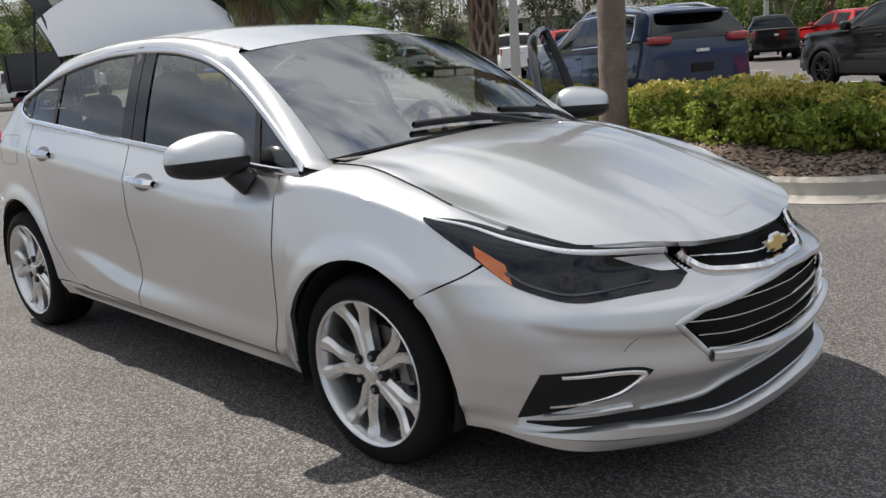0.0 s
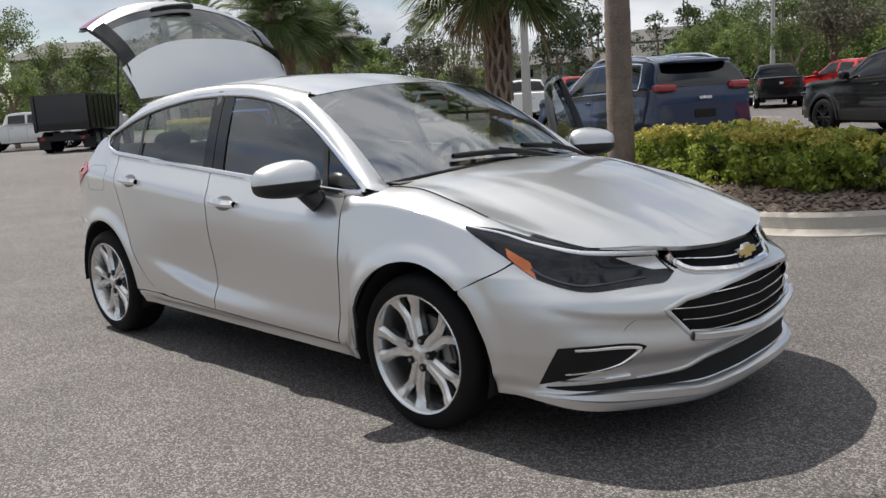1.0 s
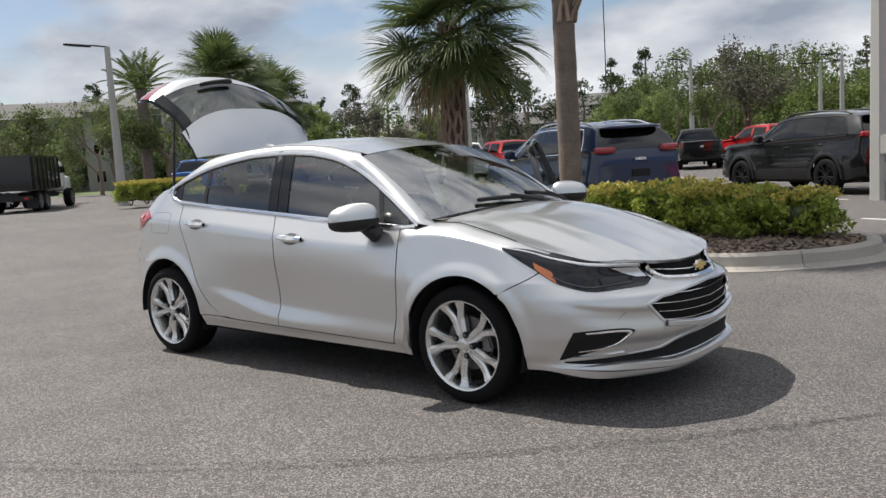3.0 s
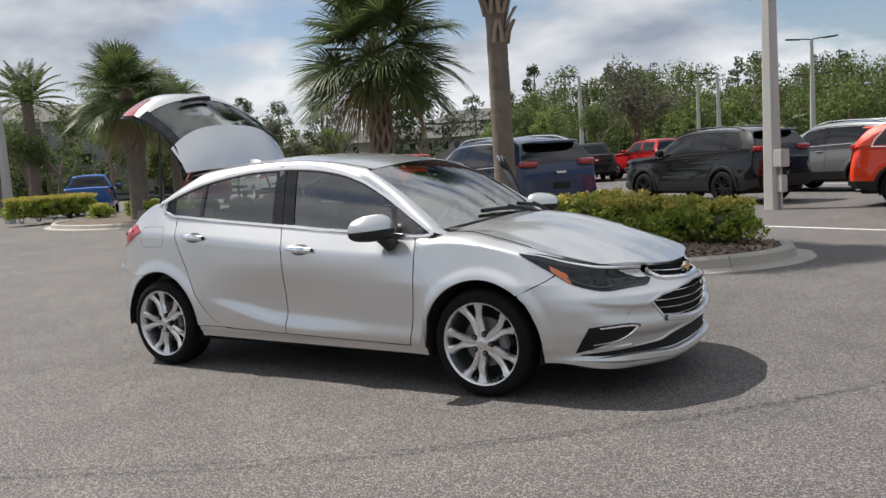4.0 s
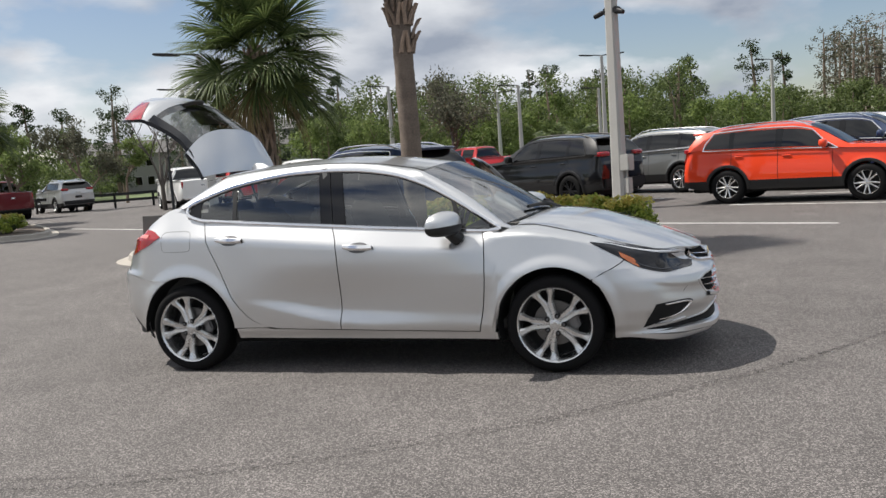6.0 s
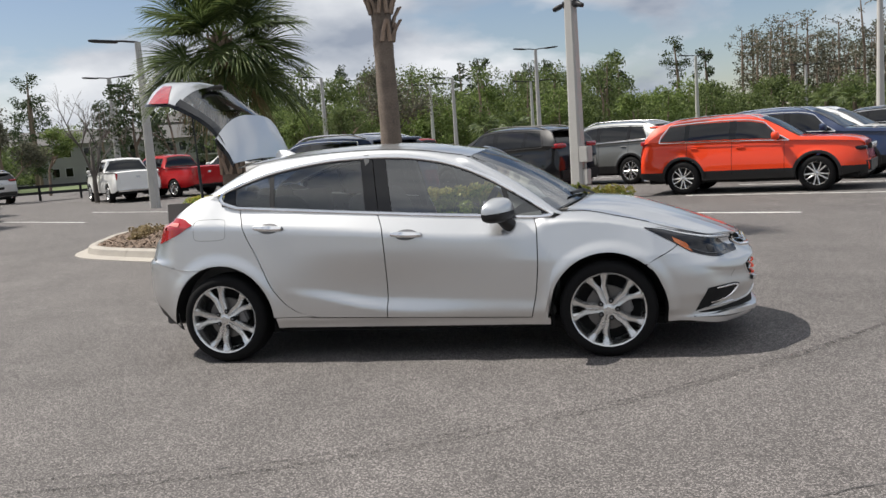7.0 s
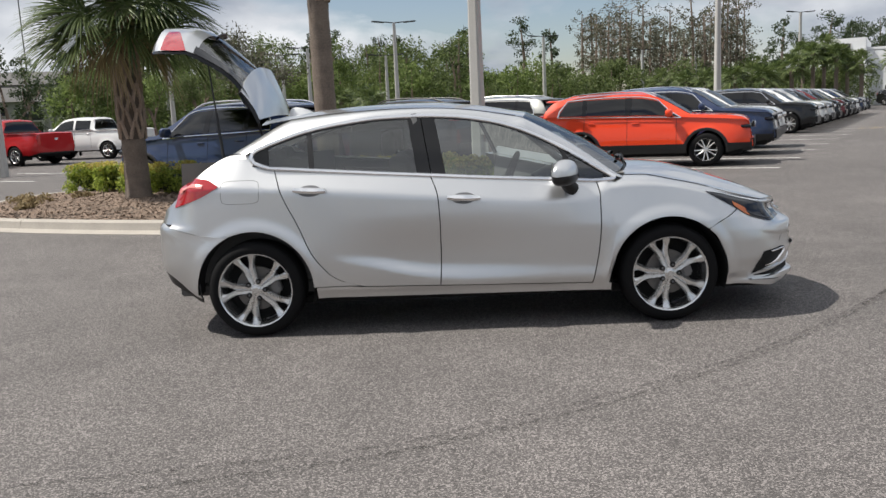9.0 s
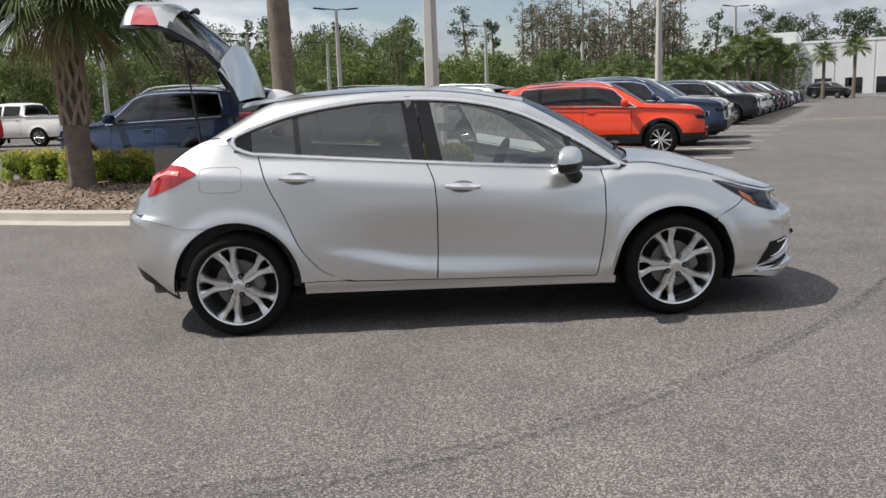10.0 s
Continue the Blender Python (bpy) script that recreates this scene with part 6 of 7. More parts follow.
def leafy_tree(x, y, h, spread, seed, leaf, label, dense=1.0, bare=False, name="tree", size=0.085):
    """A trunk that forks into limbs, and clumps of leaves along them."""
    rnd = random.Random(seed)
    root = thing(name, label, "tree", pose(x, y, 0), "lot trees")
    bm = bmesh.new()
    tips = []

    def limb(p, d, l, r, depth):
        q = p + d * l * 0.5 + Vector((rnd.uniform(-1, 1), rnd.uniform(-1, 1), rnd.uniform(0, 0.6))) * l * 0.07
        e = p + d * l
        tube([p, q, e], [r, r * 0.8, r * 0.58], 7 if depth < 2 else (5 if depth < 4 else 3), bm, False)
        if depth >= (5 if bare else 3):
            tips.append(e)
            return
        if depth >= 1:
            tips.append(e)
        for _ in range(3 if depth < 2 else (3 if bare else 2)):
            nd = (d + Vector((rnd.uniform(-1, 1), rnd.uniform(-1, 1), rnd.uniform(-0.25, 0.7))) * 0.75).normalized()
            limb(e if rnd.random() < 0.6 else q, nd, l * rnd.uniform(0.55, 0.8), r * 0.56, depth + 1)
    limb(Vector((0, 0, -0.1)), Vector((rnd.uniform(-0.05, 0.05), rnd.uniform(-0.05, 0.05), 1)), h * (0.30 if bare else 0.36), h * (0.015 if bare else 0.022), 0)
    for v in bm.verts:
        k = min(1.0, spread / (h * 0.5))
        v.co.x *= 0.6 + 0.5 * k
        v.co.y *= 0.6 + 0.5 * k
    part("trunk", bm, GREY_BARK if bare else BARK, root)
    cs = [(t.x * (0.6 + 0.5 * spread / (h * 0.5)), t.y * (0.6 + 0.5 * spread / (h * 0.5)), t.z) for t in tips]
    if dense > 0:
        per = max(6, int(95 * dense))
        o = new("crown", leaf_mesh("crown", cs, [h * 0.10 * rnd.uniform(0.7, 1.3) for _ in cs], per, size, leaf, seed, 0.8, 0.2))
        o.parent = root
    return root


def polar(eye, az, d):
    return eye[0] + math.cos(radians(az)) * d, eye[1] + math.sin(radians(az)) * d


MID = (1.5, -5.8)
leafy_tree(*polar(MID, 105.5, 46), 7.8, 3.4, 11, LEAF_GREY, "bare grey tree with fine upright branches", 0.12, True)
leafy_tree(*polar(MID, 125, 40), 7.2, 3.6, 12, LEAF_GREY, "leafless grey tree with spreading branches", 0.0, True)
leafy_tree(*polar(MID, 122.2, 52), 7.6, 2.2, 13, LEAF_PINE, "slender pine with dark clumped needles", 0.8, False, size=0.10)
leafy_tree(*polar(MID, 119.8, 52), 7.4, 1.8, 14, LEAF_PINE, "slender pine with dark clumped needles", 0.6, False, size=0.10)
for i, (az, d, h, s, leaf) in enumerate(((134, 44, 5.6, 2.4, LEAF_SPRING), (130, 50, 5.8, 2.6, LEAF_GREY), (137.5, 48, 5.0, 2.4, LEAF_SPRING), (141, 56, 6.6, 2.6, LEAF_SPRING), (127.5, 60, 5.4, 2.0, LEAF_SPRING), (111.5, 54, 5.2, 2.4, LEAF_SPRING), (108.5, 60, 6.2, 2.6, LEAF_OAK), (146, 60, 6.6, 2.6, LEAF_OAK), (149, 66, 6.6, 2.8, LEAF_OAK), (157, 52, 6.2, 2.8, LEAF_SPRING), (160.5, 48, 6.0, 2.8, LEAF_SPRING), (163.5, 46, 6.4, 2.8, LEAF_OAK), (166.5, 44, 6.0, 2.8, LEAF_SPRING), (169.5, 46, 6.4, 3.0, LEAF_OAK), (158.6, 56, 7.4, 3.0, LEAF_OAK), (155.2, 58, 6.4, 3.0, LEAF_OAK), (152.6, 50, 5.0, 2.6, LEAF_OAK), (147.2, 50, 5.4, 2.6, LEAF_OAK), (143.4, 44, 4.8, 2.4, LEAF_OAK), (172.5, 44, 6.2, 3.0, LEAF_SPRING))):
    leafy_tree(*polar(MID, az, d), h * (1.22 if az > 140 else 0.92), s * 1.15, 100 + i, leaf, "young broadleaf tree in spring leaf, beyond the car park", 1.5, size=0.075)


def woods(name, spots, leaf, label, seed, per=92, size=0.145, thin=False, clumps=(16, 24)):
    """A far stand of trees in one mesh: trunks and clumps of leaves."""
    rnd = random.Random(seed)
    cs, rs = [], []
    bm = bmesh.new()
    for x, y, h, r in spots:
        tube([(x, y, -0.2), (x + rnd.uniform(-0.3, 0.3), y, h * 0.6), (x + rnd.uniform(-0.4, 0.4), y, h * 0.95)], [0.02 * h, 0.014 * h, 0.004 * h] if not thin else [0.014 * h, 0.010 * h, 0.004 * h], 6, bm, False)
        if thin:
            for k in range(26):
                z = h * (0.42 + 0.56 * rnd.random())
                a, l = rnd.random() * 6.28, r * rnd.uniform(0.25, 1.0)
                e = Vector((x + l * math.cos(a), y + l * math.sin(a), z + 0.1 * l))
                tube([(x, y, z - 0.2 * l), e], [0.0026 * h, 0.0008 * h], 4, bm, False)
                cs.append(tuple(e))
                rs.append(r * 0.30)
        else:
            n = rnd.randint(*clumps)
            for k in range(n):
                t = rnd.random()
                rad = r * math.sin(math.pi * (0.16 + 0.80 * t)) ** 0.7 * rnd.uniform(0.3, 1.0)
                a = rnd.random() * 6.28
                cs.append((x + rad * math.cos(a), y + rad * math.sin(a), h * (0.10 + 0.86 * t)))
                rs.append(r * rnd.uniform(0.26, 0.46) * (1.0 if clumps[0] < 20 else 0.75))
    me = leaf_mesh(name, cs, rs, per, size, leaf, seed, 0.75, 0.25)
    ob = new(name, me)
    bm2 = bmesh.new()
    bm2.from_mesh(me)
    trunk_start = len(bm2.faces)
    tmp = bpy.data.meshes.new("tmp")
    bm.to_mesh(tmp)
    bm.free()
    bm2.from_mesh(tmp)
    bpy.data.meshes.remove(tmp)
    for i, f in enumerate(bm2.faces):
        f.material_index = 1 if i >= trunk_start else 0
    bm2.to_mesh(me)
    bm2.free()
    me.materials.append(BARK)
    return tagged(ob, label, "woods", kind="stuff")


def belt_of_trees(az0, az1, d0, d1, n, h0, h1, r0, r1, seed):
    rnd = random.Random(seed)
    out = []
    for k in range(n):
        az = lerp(az0, az1, (k + rnd.random()) / n)
        d = rnd.uniform(d0, d1)
        out.append((*polar(MID, az, d), rnd.uniform(h0, h1), rnd.uniform(r0, r1)))
    return out


woods("far_oak_woods", belt_of_trees(90, 115.5, 82, 108, 84, 5.6, 10.0, 2.6, 4.2, 1) + belt_of_trees(66, 90, 84, 104, 46, 3.4, 6.2, 2.2, 3.6, 8), LEAF_OAK, "far belt of mixed green woodland behind the car park", 71)
woods("far_spring_woods", belt_of_trees(82, 116, 80, 100, 34, 4.0, 7.0, 2.0, 3.4, 2), LEAF_SPRING, "far belt of lighter spring woodland behind the car park", 72)
woods("far_side_woods", belt_of_trees(129, 172, 78, 110, 52, 3.6, 6.4, 2.2, 3.4, 3), LEAF_OAK, "far woodland behind the apartment houses", 73)
woods("pine_woods", belt_of_trees(84, 150, 90, 112, 30, 9.0, 12.2, 1.6, 2.6, 4), LEAF_PINE, "tall dark pines standing over the far woodland", 74, 46, 0.13, clumps=(46, 60))
woods("cypress_grove", belt_of_trees(71.9, 82.3, 96, 116, 46, 10.0, 14.0, 1.4, 2.4, 5), LEAF_GREY, "grove of tall thin grey cypresses", 75, 20, 0.14, True)
woods("right_pines", belt_of_trees(56, 70, 128, 150, 16, 9.5, 13.5, 2.6, 4.2, 6), LEAF_PINE, "dark pines behind the dealership", 76, 50, 0.16, clumps=(46, 60))


def palm_crown(radius, fronds, seed, mat, n=12):
    """A whole crown of fans in one mesh, for palms far off."""
    rnd = random.Random(seed)
    bm = bmesh.new()
    for k in range(fronds):
        me = fan_frond(radians(80 - 118 * (k / fronds) ** 0.8 + rnd.uniform(-9, 9)), radius, rnd, rnd.uniform(0.15, 0.45), n)
        me.transform(Matrix.Rotation(radians(k * 137.5), 4, "Z"))
        bm.from_mesh(me)
        bpy.data.meshes.remove(me)
    me = bpy.data.meshes.new("crown")
    bm.to_mesh(me)
    bm.free()
    me.materials.append(mat)
    return me


def far_palms(spots, seed):
    crowns = [palm_crown(0.95, 26, seed + k, (PALM_LEAF, LEAF_OAK, PALM_LEAF)[k]) for k in range(3)]
    for i, (az, d, h) in enumerate(spots):
        x, y = polar((-0.3, -5.9), az, d)
        root = thing("far_palm", "cabbage palm with round crown and pale trunk, before the building", "palm tree", pose(x, y, 0), "far palms")
        part("trunk", tube([(0, 0, -0.1), (0.04, 0, h * 0.5), (0, 0, h)], [0.22, 0.17, 0.18], 8), PALM_BARK, root)
        o = new("crown", crowns[i % 3])
        o.parent = root
        o.matrix_basis = pose(0, 0, h, 0, 0, 67 * i)


far_palms([(71.6, 74, 3.2), (70.6, 78, 3.4), (69.9, 74, 3.0), (69.2, 80, 3.6), (68.3, 78, 3.8), (67.7, 84, 5.2), (67.1, 80, 5.0), (66.5, 84, 5.6), (65.8, 80, 4.6), (65.2, 86, 4.2), (64.4, 80, 3.8), (62.7, 96, 4.6), (61.0, 96, 5.2), (72.4, 78, 3.0), (73.4, 80, 3.2), (74.6, 82, 3.2), (76.2, 84, 3.4), (95.5, 66, 2.6), (97.5, 68, 2.8)], 300)

# ---- parked vehicles ----
def paint(name, c, metal=0.35):
    return car_paint(name, c, metal, 0.35, 0.02)


P_RED, P_NAVY, P_BLACK = paint("orange_red_paint", (0.72, 0.055, 0.015), 0.0), paint("navy_paint", (0.018, 0.032, 0.080), 0.0), paint("black_paint", (0.006, 0.006, 0.007), 0.0)
P_GREY, P_WHITE, P_SILVER2 = paint("granite_paint", (0.17, 0.175, 0.17), 0.5), paint("white_paint", (0.78, 0.78, 0.77), 0.0), paint("light_silver_paint", (0.5, 0.5, 0.5), 0.6)
P_MAROON, P_BLUE, P_CRIMSON = paint("maroon_paint", (0.13, 0.018, 0.022), 0.2), paint("bright_blue_paint", (0.02, 0.10, 0.36), 0.2), paint("crimson_paint", (0.40, 0.015, 0.018), 0.1)
WHEEL_MESH = {}


def parked_wheel(root, x, y, r, side, rim_mat, w=0.23):
    key = (round(r, 3), rim_mat.name)
    if key not in WHEEL_MESH:
        k = r / 0.365
        tyre = finish("tyre", lathe([(0.235 * k, 0.02), (0.245 * k, 0), (0.30 * k, -0.008), (0.345 * k, 0.012), (0.362 * k, 0.04), (0.365 * k, 0.11), (0.362 * k, w - 0.03), (0.33 * k, w)], 40), RUBBER)
        bm = lathe([(0.243 * k, 0.006), (0.236 * k, -0.004), (0.225 * k, 0.01), (0.21 * k, 0.06)], 40)
        for i in range(10):
            a = 2 * math.pi * (i + (0.13 if i % 2 else -0.13)) / 10
            c, s = math.cos(a), math.sin(a)
            sweep([(0.03 * k * c, 0.022, 0.03 * k * s), (0.13 * k * c, 0.018, 0.13 * k * s), (0.235 * k * c, 0.008, 0.235 * k * s)], [(0, -1, 0)] * 3, 0.034 * k, 0.012, bm, lambda t: 1.0 - 0.2 * t)
        merge(bm, lathe([(0.0, 0.008), (0.035 * k, 0.01), (0.06 * k, 0.03)], 20))
        rim = finish("rim", bm, rim_mat)
        back = finish("brake", lathe([(0.0, 0.075), (0.19 * k, 0.08), (0.222 * k, 0.09)], 28), DARK)
        WHEEL_MESH[key] = (tyre, rim, back)
    wh = new("wheel")
    wh.parent = root
    wh.matrix_basis = pose(x, side * y, r, 0, 0, 0 if side < 0 else 180)
    for n, me in zip(("tyre", "rim", "brake"), WHEEL_MESH[key]):
        o = new(n, me)
        o.parent = wh
    return wh


SUV = dict(kind="suv", front=2.29, back=-2.33, w=0.93, wb=1.36, r=0.365, floor=0.30, clad=0.50, belt=((-2.35, 1.15), (-1.0, 1.105), (1.1, 1.05), (2.2, 0.97)),
           top=((-2.33, 0.95), (-2.30, 1.09), (-2.24, 1.24), (-2.02, 1.535), (-1.86, 1.595), (-1.3, 1.645), (-0.6, 1.668), (-0.1, 1.655), (0.18, 1.61), (0.42, 1.52), (0.98, 1.185), (1.07, 1.15), (1.25, 1.140), (1.8, 1.110), (2.06, 1.070), (2.20, 1.00), (2.27, 0.88), (2.29, 0.62)),
           panes=((-1.88, -1.30), (-1.26, -0.36), (-0.28, 0.48)), screen=(0.24, 1.02), rear=(-2.27, -2.04), bed=None)
PICKUP = dict(kind="pickup", front=2.75, back=-3.05, w=1.0, wb=1.80, r=0.40, floor=0.42, clad=0.44, belt=((-3.1, 1.30), (-0.9, 1.30), (-0.8, 1.29), (1.3, 1.25), (2.6, 1.16)),
              top=((-3.05, 1.29), (-2.95, 1.335), (-1.22, 1.335), (-1.15, 1.36), (-1.02, 1.80), (-0.85, 1.90), (0.0, 1.93), (0.45, 1.89), (0.75, 1.76), (1.22, 1.36), (1.36, 1.32), (2.2, 1.26), (2.6, 1.16), (2.72, 1.0), (2.75, 0.7)),
              panes=((-0.92, -0.12), (-0.02, 0.92)), screen=(0.5, 1.22), rear=(-1.14, -1.0), bed=(-2.92, -1.25))


def vehicle(spec, col, at, name, label, rim=ALLOY, trim=True, group="", rails=CHROME, glass=GLASS_DARK):
    root = thing(name, label, "car" if spec["kind"] == "suv" else "pickup truck", at, group)
    top, bl = smooth_curve(*spec["top"]), smooth_curve(*spec["belt"])
    F, B, W, hub, R = spec["front"], spec["back"], spec["w"], spec["wb"], spec["r"]
    ar = R + 0.055

    def half(x):
        f = max((x - (F - 0.55)) / 0.55, 0.0)
        b = max(((B + 0.4) - x) / 0.4, 0.0)
        return W * (1 - 0.20 * f ** 2.2 - 0.09 * b ** 2.2)

    def sec(x, t):
        """Half section at x; t from 0 at the sill through 1 at the belt and 2 at the roof's edge to 3 at its middle."""
        w, zt = half(x), top(x)
        zs = min(bl(x), zt - 0.035)
        zf = spec["floor"] + 0.10 * max((x - (F - 0.5)) / 0.5, 0) + 0.10 * max(((B + 0.4) - x) / 0.4, 0)
        g = step(0.05, 0.5, zt - zs)
        yr = w * lerp(0.93, 0.70, g)
        zr = zt - lerp(0.022, 0.05, g)
        if t <= 1:
            z = lerp(zf, zs, t)
            k = (z - zf) / max(zs - zf, 0.05)
            y = w * (0.955 + 0.045 * math.sin(math.pi * min(k * 1.25, 1.0) ** 0.8) - 0.035 * step(0.72, 1.0, k))
            d = min(math.hypot(x - hub, max(z - R, 0)), math.hypot(x + hub, max(z - R, 0)))
            y += 0.022 * (1 - step(ar + 0.02, ar + 0.09, d))
            return Vector((x, y, z))
        y0 = w * 0.965
        if t <= 2:
            k = t - 1
            return Vector((x, lerp(y0, yr, k) + 0.02 * math.sin(math.pi * k) * g, lerp(zs, zr, k)))
        k = t - 2
        return Vector((x, yr * (1 - k), lerp(zr, zt, 1 - (1 - k) ** 2.2)))
    xs = [lerp(F, B, k / 70) for k in range(71)]
    for h in (hub, -hub):
        xs += [h + s * (ar + e) for s in (-1, 1) for e in (-0.002, 0.002)] + [h + ar * math.cos(math.pi * k / 14) for k in range(1, 14)]
    xs = sorted(set(round(v, 4) for v in xs if B <= v <= F), reverse=True)

    def low(x):
        for h in (hub, -hub):
            if abs(x - h) < ar:
                return R + math.sqrt(ar * ar - (x - h) ** 2)
        return 0.0

    for sy in (-1, 1):
        rows, rows_c = [], []
        for x in xs:
            zl, zs = low(x), sec(x, 1).z
            zf = sec(x, 0).z
            zc = min(max(spec["clad"], zf + 0.02), zs - 0.05)
            start = max(zl, zc)
            ts = [((lerp(start, zs, k / 7)) - zf) / (zs - zf) for k in range(8)]
            r = [sec(x, min(t, 1)) for t in ts] + [sec(x, t) for t in (1.12, 1.3, 1.5, 1.75, 2.0, 2.08, 2.2, 2.45, 2.7, 3.0)]
            rows.append([(p.x, sy * p.y, p.z) for p in r])
            c0 = min(max(zl, zf), start)
            rows_c.append([(p.x, sy * p.y, p.z) for p in [sec(x, (lerp(c0, start, k / 3) - zf) / (zs - zf)) for k in range(4)]])
        part("body_side", grid(rows), col, root)
        part("lower_trim", grid(rows_c), BLACK_TRIM if trim else col, root)
        if spec["kind"] == "suv":
            for h in (hub, -hub):
                pts, nor = [], []
                for k in range(19):
                    a = math.radians(-8 + 196 * k / 18)
                    x, z = h + (ar + 0.022) * math.cos(a), R + (ar + 0.022) * math.sin(a)
                    p0, p1 = sec(x, 0), sec(x, 1)
                    p = sec(x, min(max((z - p0.z) / (p1.z - p0.z), 0), 1))
                    pts.append((x, sy * (p.y + 0.003), z))
                    nor.append((0, sy, 0))
                part("arch_trim", sweep(pts, nor, 0.065, 0.012), BLACK_TRIM, root)
        n = len(spec["panes"])
        for i, (x0, x1) in enumerate(spec["panes"]):
            rows = []
            for j in range(7):
                t = lerp(1.13, 1.84, j / 6)
                a = x0 + (0.20 * (j / 6) if i == 0 and spec["kind"] == "suv" else 0.02 * (j / 6))
                b = x1 - (0.0 if i < n - 1 else 0.0)
                if i == n - 1:
                    b = x1 + lerp(0.34, -0.14, j / 6)
                rows.append([(p.x, sy * (p.y + 0.007), p.z) for p in [sec(lerp(a, b, k / 8), t) for k in range(9)]])
            part("side_window", grid(rows), glass, root, "dark side glass")
        if spec["kind"] == "suv":
            for x0, x1 in ((-1.33, -1.23), (-0.37, -0.23)):
                rows = [[(p.x, sy * (p.y + 0.0095), p.z) for p in [sec(lerp(x0, x1, k / 3), lerp(1.12, 1.85, j / 6)) for k in range(4)]] for j in range(7)]
                part("window_pillar", grid(rows), GLOSS_BLACK, root)
        a, b = spec["panes"][0][0], spec["panes"][-1][1] + 0.36
        if trim and spec["kind"] == "suv":
            up = [sec(lerp(a + 0.2, b - 0.52, k / 20), 1.90) for k in range(21)]
            pts = [sec(b, 1.06)] + [sec(b - 0.25, 1.5)] + up[::-1] + [sec(a + 0.03, 1.4), sec(a, 1.06)]
            part("window_trim", sweep([(p.x, sy * (p.y + 0.008), p.z) for p in pts], [(0, sy, 0.3)] * len(pts), 0.022, 0.008), rails, root)
        pts = [sec(lerp(a, b, k / 20), 1.055) for k in range(21)]
        part("belt_trim", sweep([(p.x, sy * (p.y + 0.008), p.z) for p in pts], [(0, sy, 0.3)] * 21, 0.02, 0.008), rails if spec["kind"] == "suv" else BLACK_TRIM, root)
        # door seams and handles
        for i, (x0, x1) in enumerate(spec["panes"]):
            if spec["kind"] == "suv" and i == 0:
                continue
            for xx in (x1 + 0.04,) + ((x0 - 0.02,) if i == (1 if spec["kind"] == "suv" else 0) else ()):
                xx = xx + (0.22 if i == n - 1 and xx > x0 + 0.2 else 0)
                pts = [sec(xx, k / 8) for k in range(1, 9)]
                part("door_seam", sweep([(p.x, sy * (p.y + 0.001), p.z) for p in pts], [(0, sy, 0)] * 8, 0.008, 0.002), DARK, root)
            hx = x0 + 0.14
            p = sec(hx, 0.86)
            part("door_handle", rounded(hx, sy * (p.y + 0.018), p.z, 0.095, 0.016, 0.017, 12, 8), col if spec["kind"] == "suv" else rails, root)
        # mirror
        mx = spec["panes"][-1][1] + 0.12
        p = sec(mx, 1.05)
        mir = part("door_mirror", rounded(mx, sy * (p.y + 0.15), p.z + 0.10, 0.08, 0.12, 0.085, 16, 10, 0.7), col, root)
        part("mirror_foot", tube([(mx + 0.03, sy * p.y, p.z + 0.02), (mx, sy * (p.y + 0.08), p.z + 0.06)], 0.03, 8), BLACK_TRIM, mir)
        # lamps
        q = sec(F - 0.20, 0.85)
        part("headlamp", rounded(F - 0.145, sy * (q.y - 0.115), q.z - 0.05, 0.13, 0.15, 0.048 if spec["kind"] == "suv" else 0.12, 18, 10, 0.6), SMOKE if spec["kind"] == "suv" else LAMP_SILVER, root)
        q = sec(B + 0.12, 1.0)
        if spec["kind"] == "suv":
            tl = part("tail_lamp", rounded(B + 0.13, sy * (q.y - 0.17), q.z + 0.02, 0.15, 0.195, 0.060, 18, 10, 0.45), RED_LENS, root)
        else:
            tl = part("tail_lamp", rounded(B + 0.06, sy * (q.y - 0.06), q.z - 0.22, 0.075, 0.08, 0.19, 14, 10, 0.5), RED_LENS, root)
        # roof rail
        if spec["kind"] == "suv":
            pts = []
            for k in range(15):
                x = lerp(0.30, -1.85, k / 14)
                p = sec(x, 2.05)
                lift = 0.055 * min(1.0, 6 * (k / 14) * 1.0, 6 * (1 - k / 14))
                pts.append((x, sy * (p.y - 0.03), p.z + lift))
            part("roof_rail", tube(pts, 0.017, 8), rails, root)
        for hx in (hub, -hub):
            parked_wheel(root, hx, half(hx) + 0.012, R, sy, rim)
            rows = [[(hx + (ar - 0.003) * math.cos(math.radians(-20 + 220 * k / 16)), sy * yy, R + (ar - 0.003) * math.sin(math.radians(-20 + 220 * k / 16))) for yy in (half(hx) * 0.97, 0.55)] for k in range(17)]
            part("wheel_well", grid(rows), DARK, root)
    # glass fore and aft
    for key, nm in (("screen", "windscreen"), ("rear", "rear_window")):
        x0, x1 = spec[key]
        rows = []
        for k in range(9):
            x = lerp(x0, x1, k / 8)
            d = (top(x + 0.01) - top(x - 0.01)) / 0.02
            nn = Vector((-d, 0, 1)).normalized() * 0.008
            rows.append([(x + nn.x, s * p.y, p.z + nn.z) for s, p in [(-1, sec(x, lerp(2.06, 3, k2 / 8))) for k2 in range(9)] + [(1, sec(x, lerp(3, 2.06, k2 / 8))) for k2 in range(1, 9)]])
        part(nm, grid(rows), glass, root, "dark tinted glass")
    # ends
    for x, nm in ((F, "nose"), (B, "tail")):
        ring = [sec(x, t) for t in (0, 0.25, 0.5, 0.75, 1, 1.5, 2, 2.4, 3)]
        out = 0.03 if x == F else -0.02
        rows = []
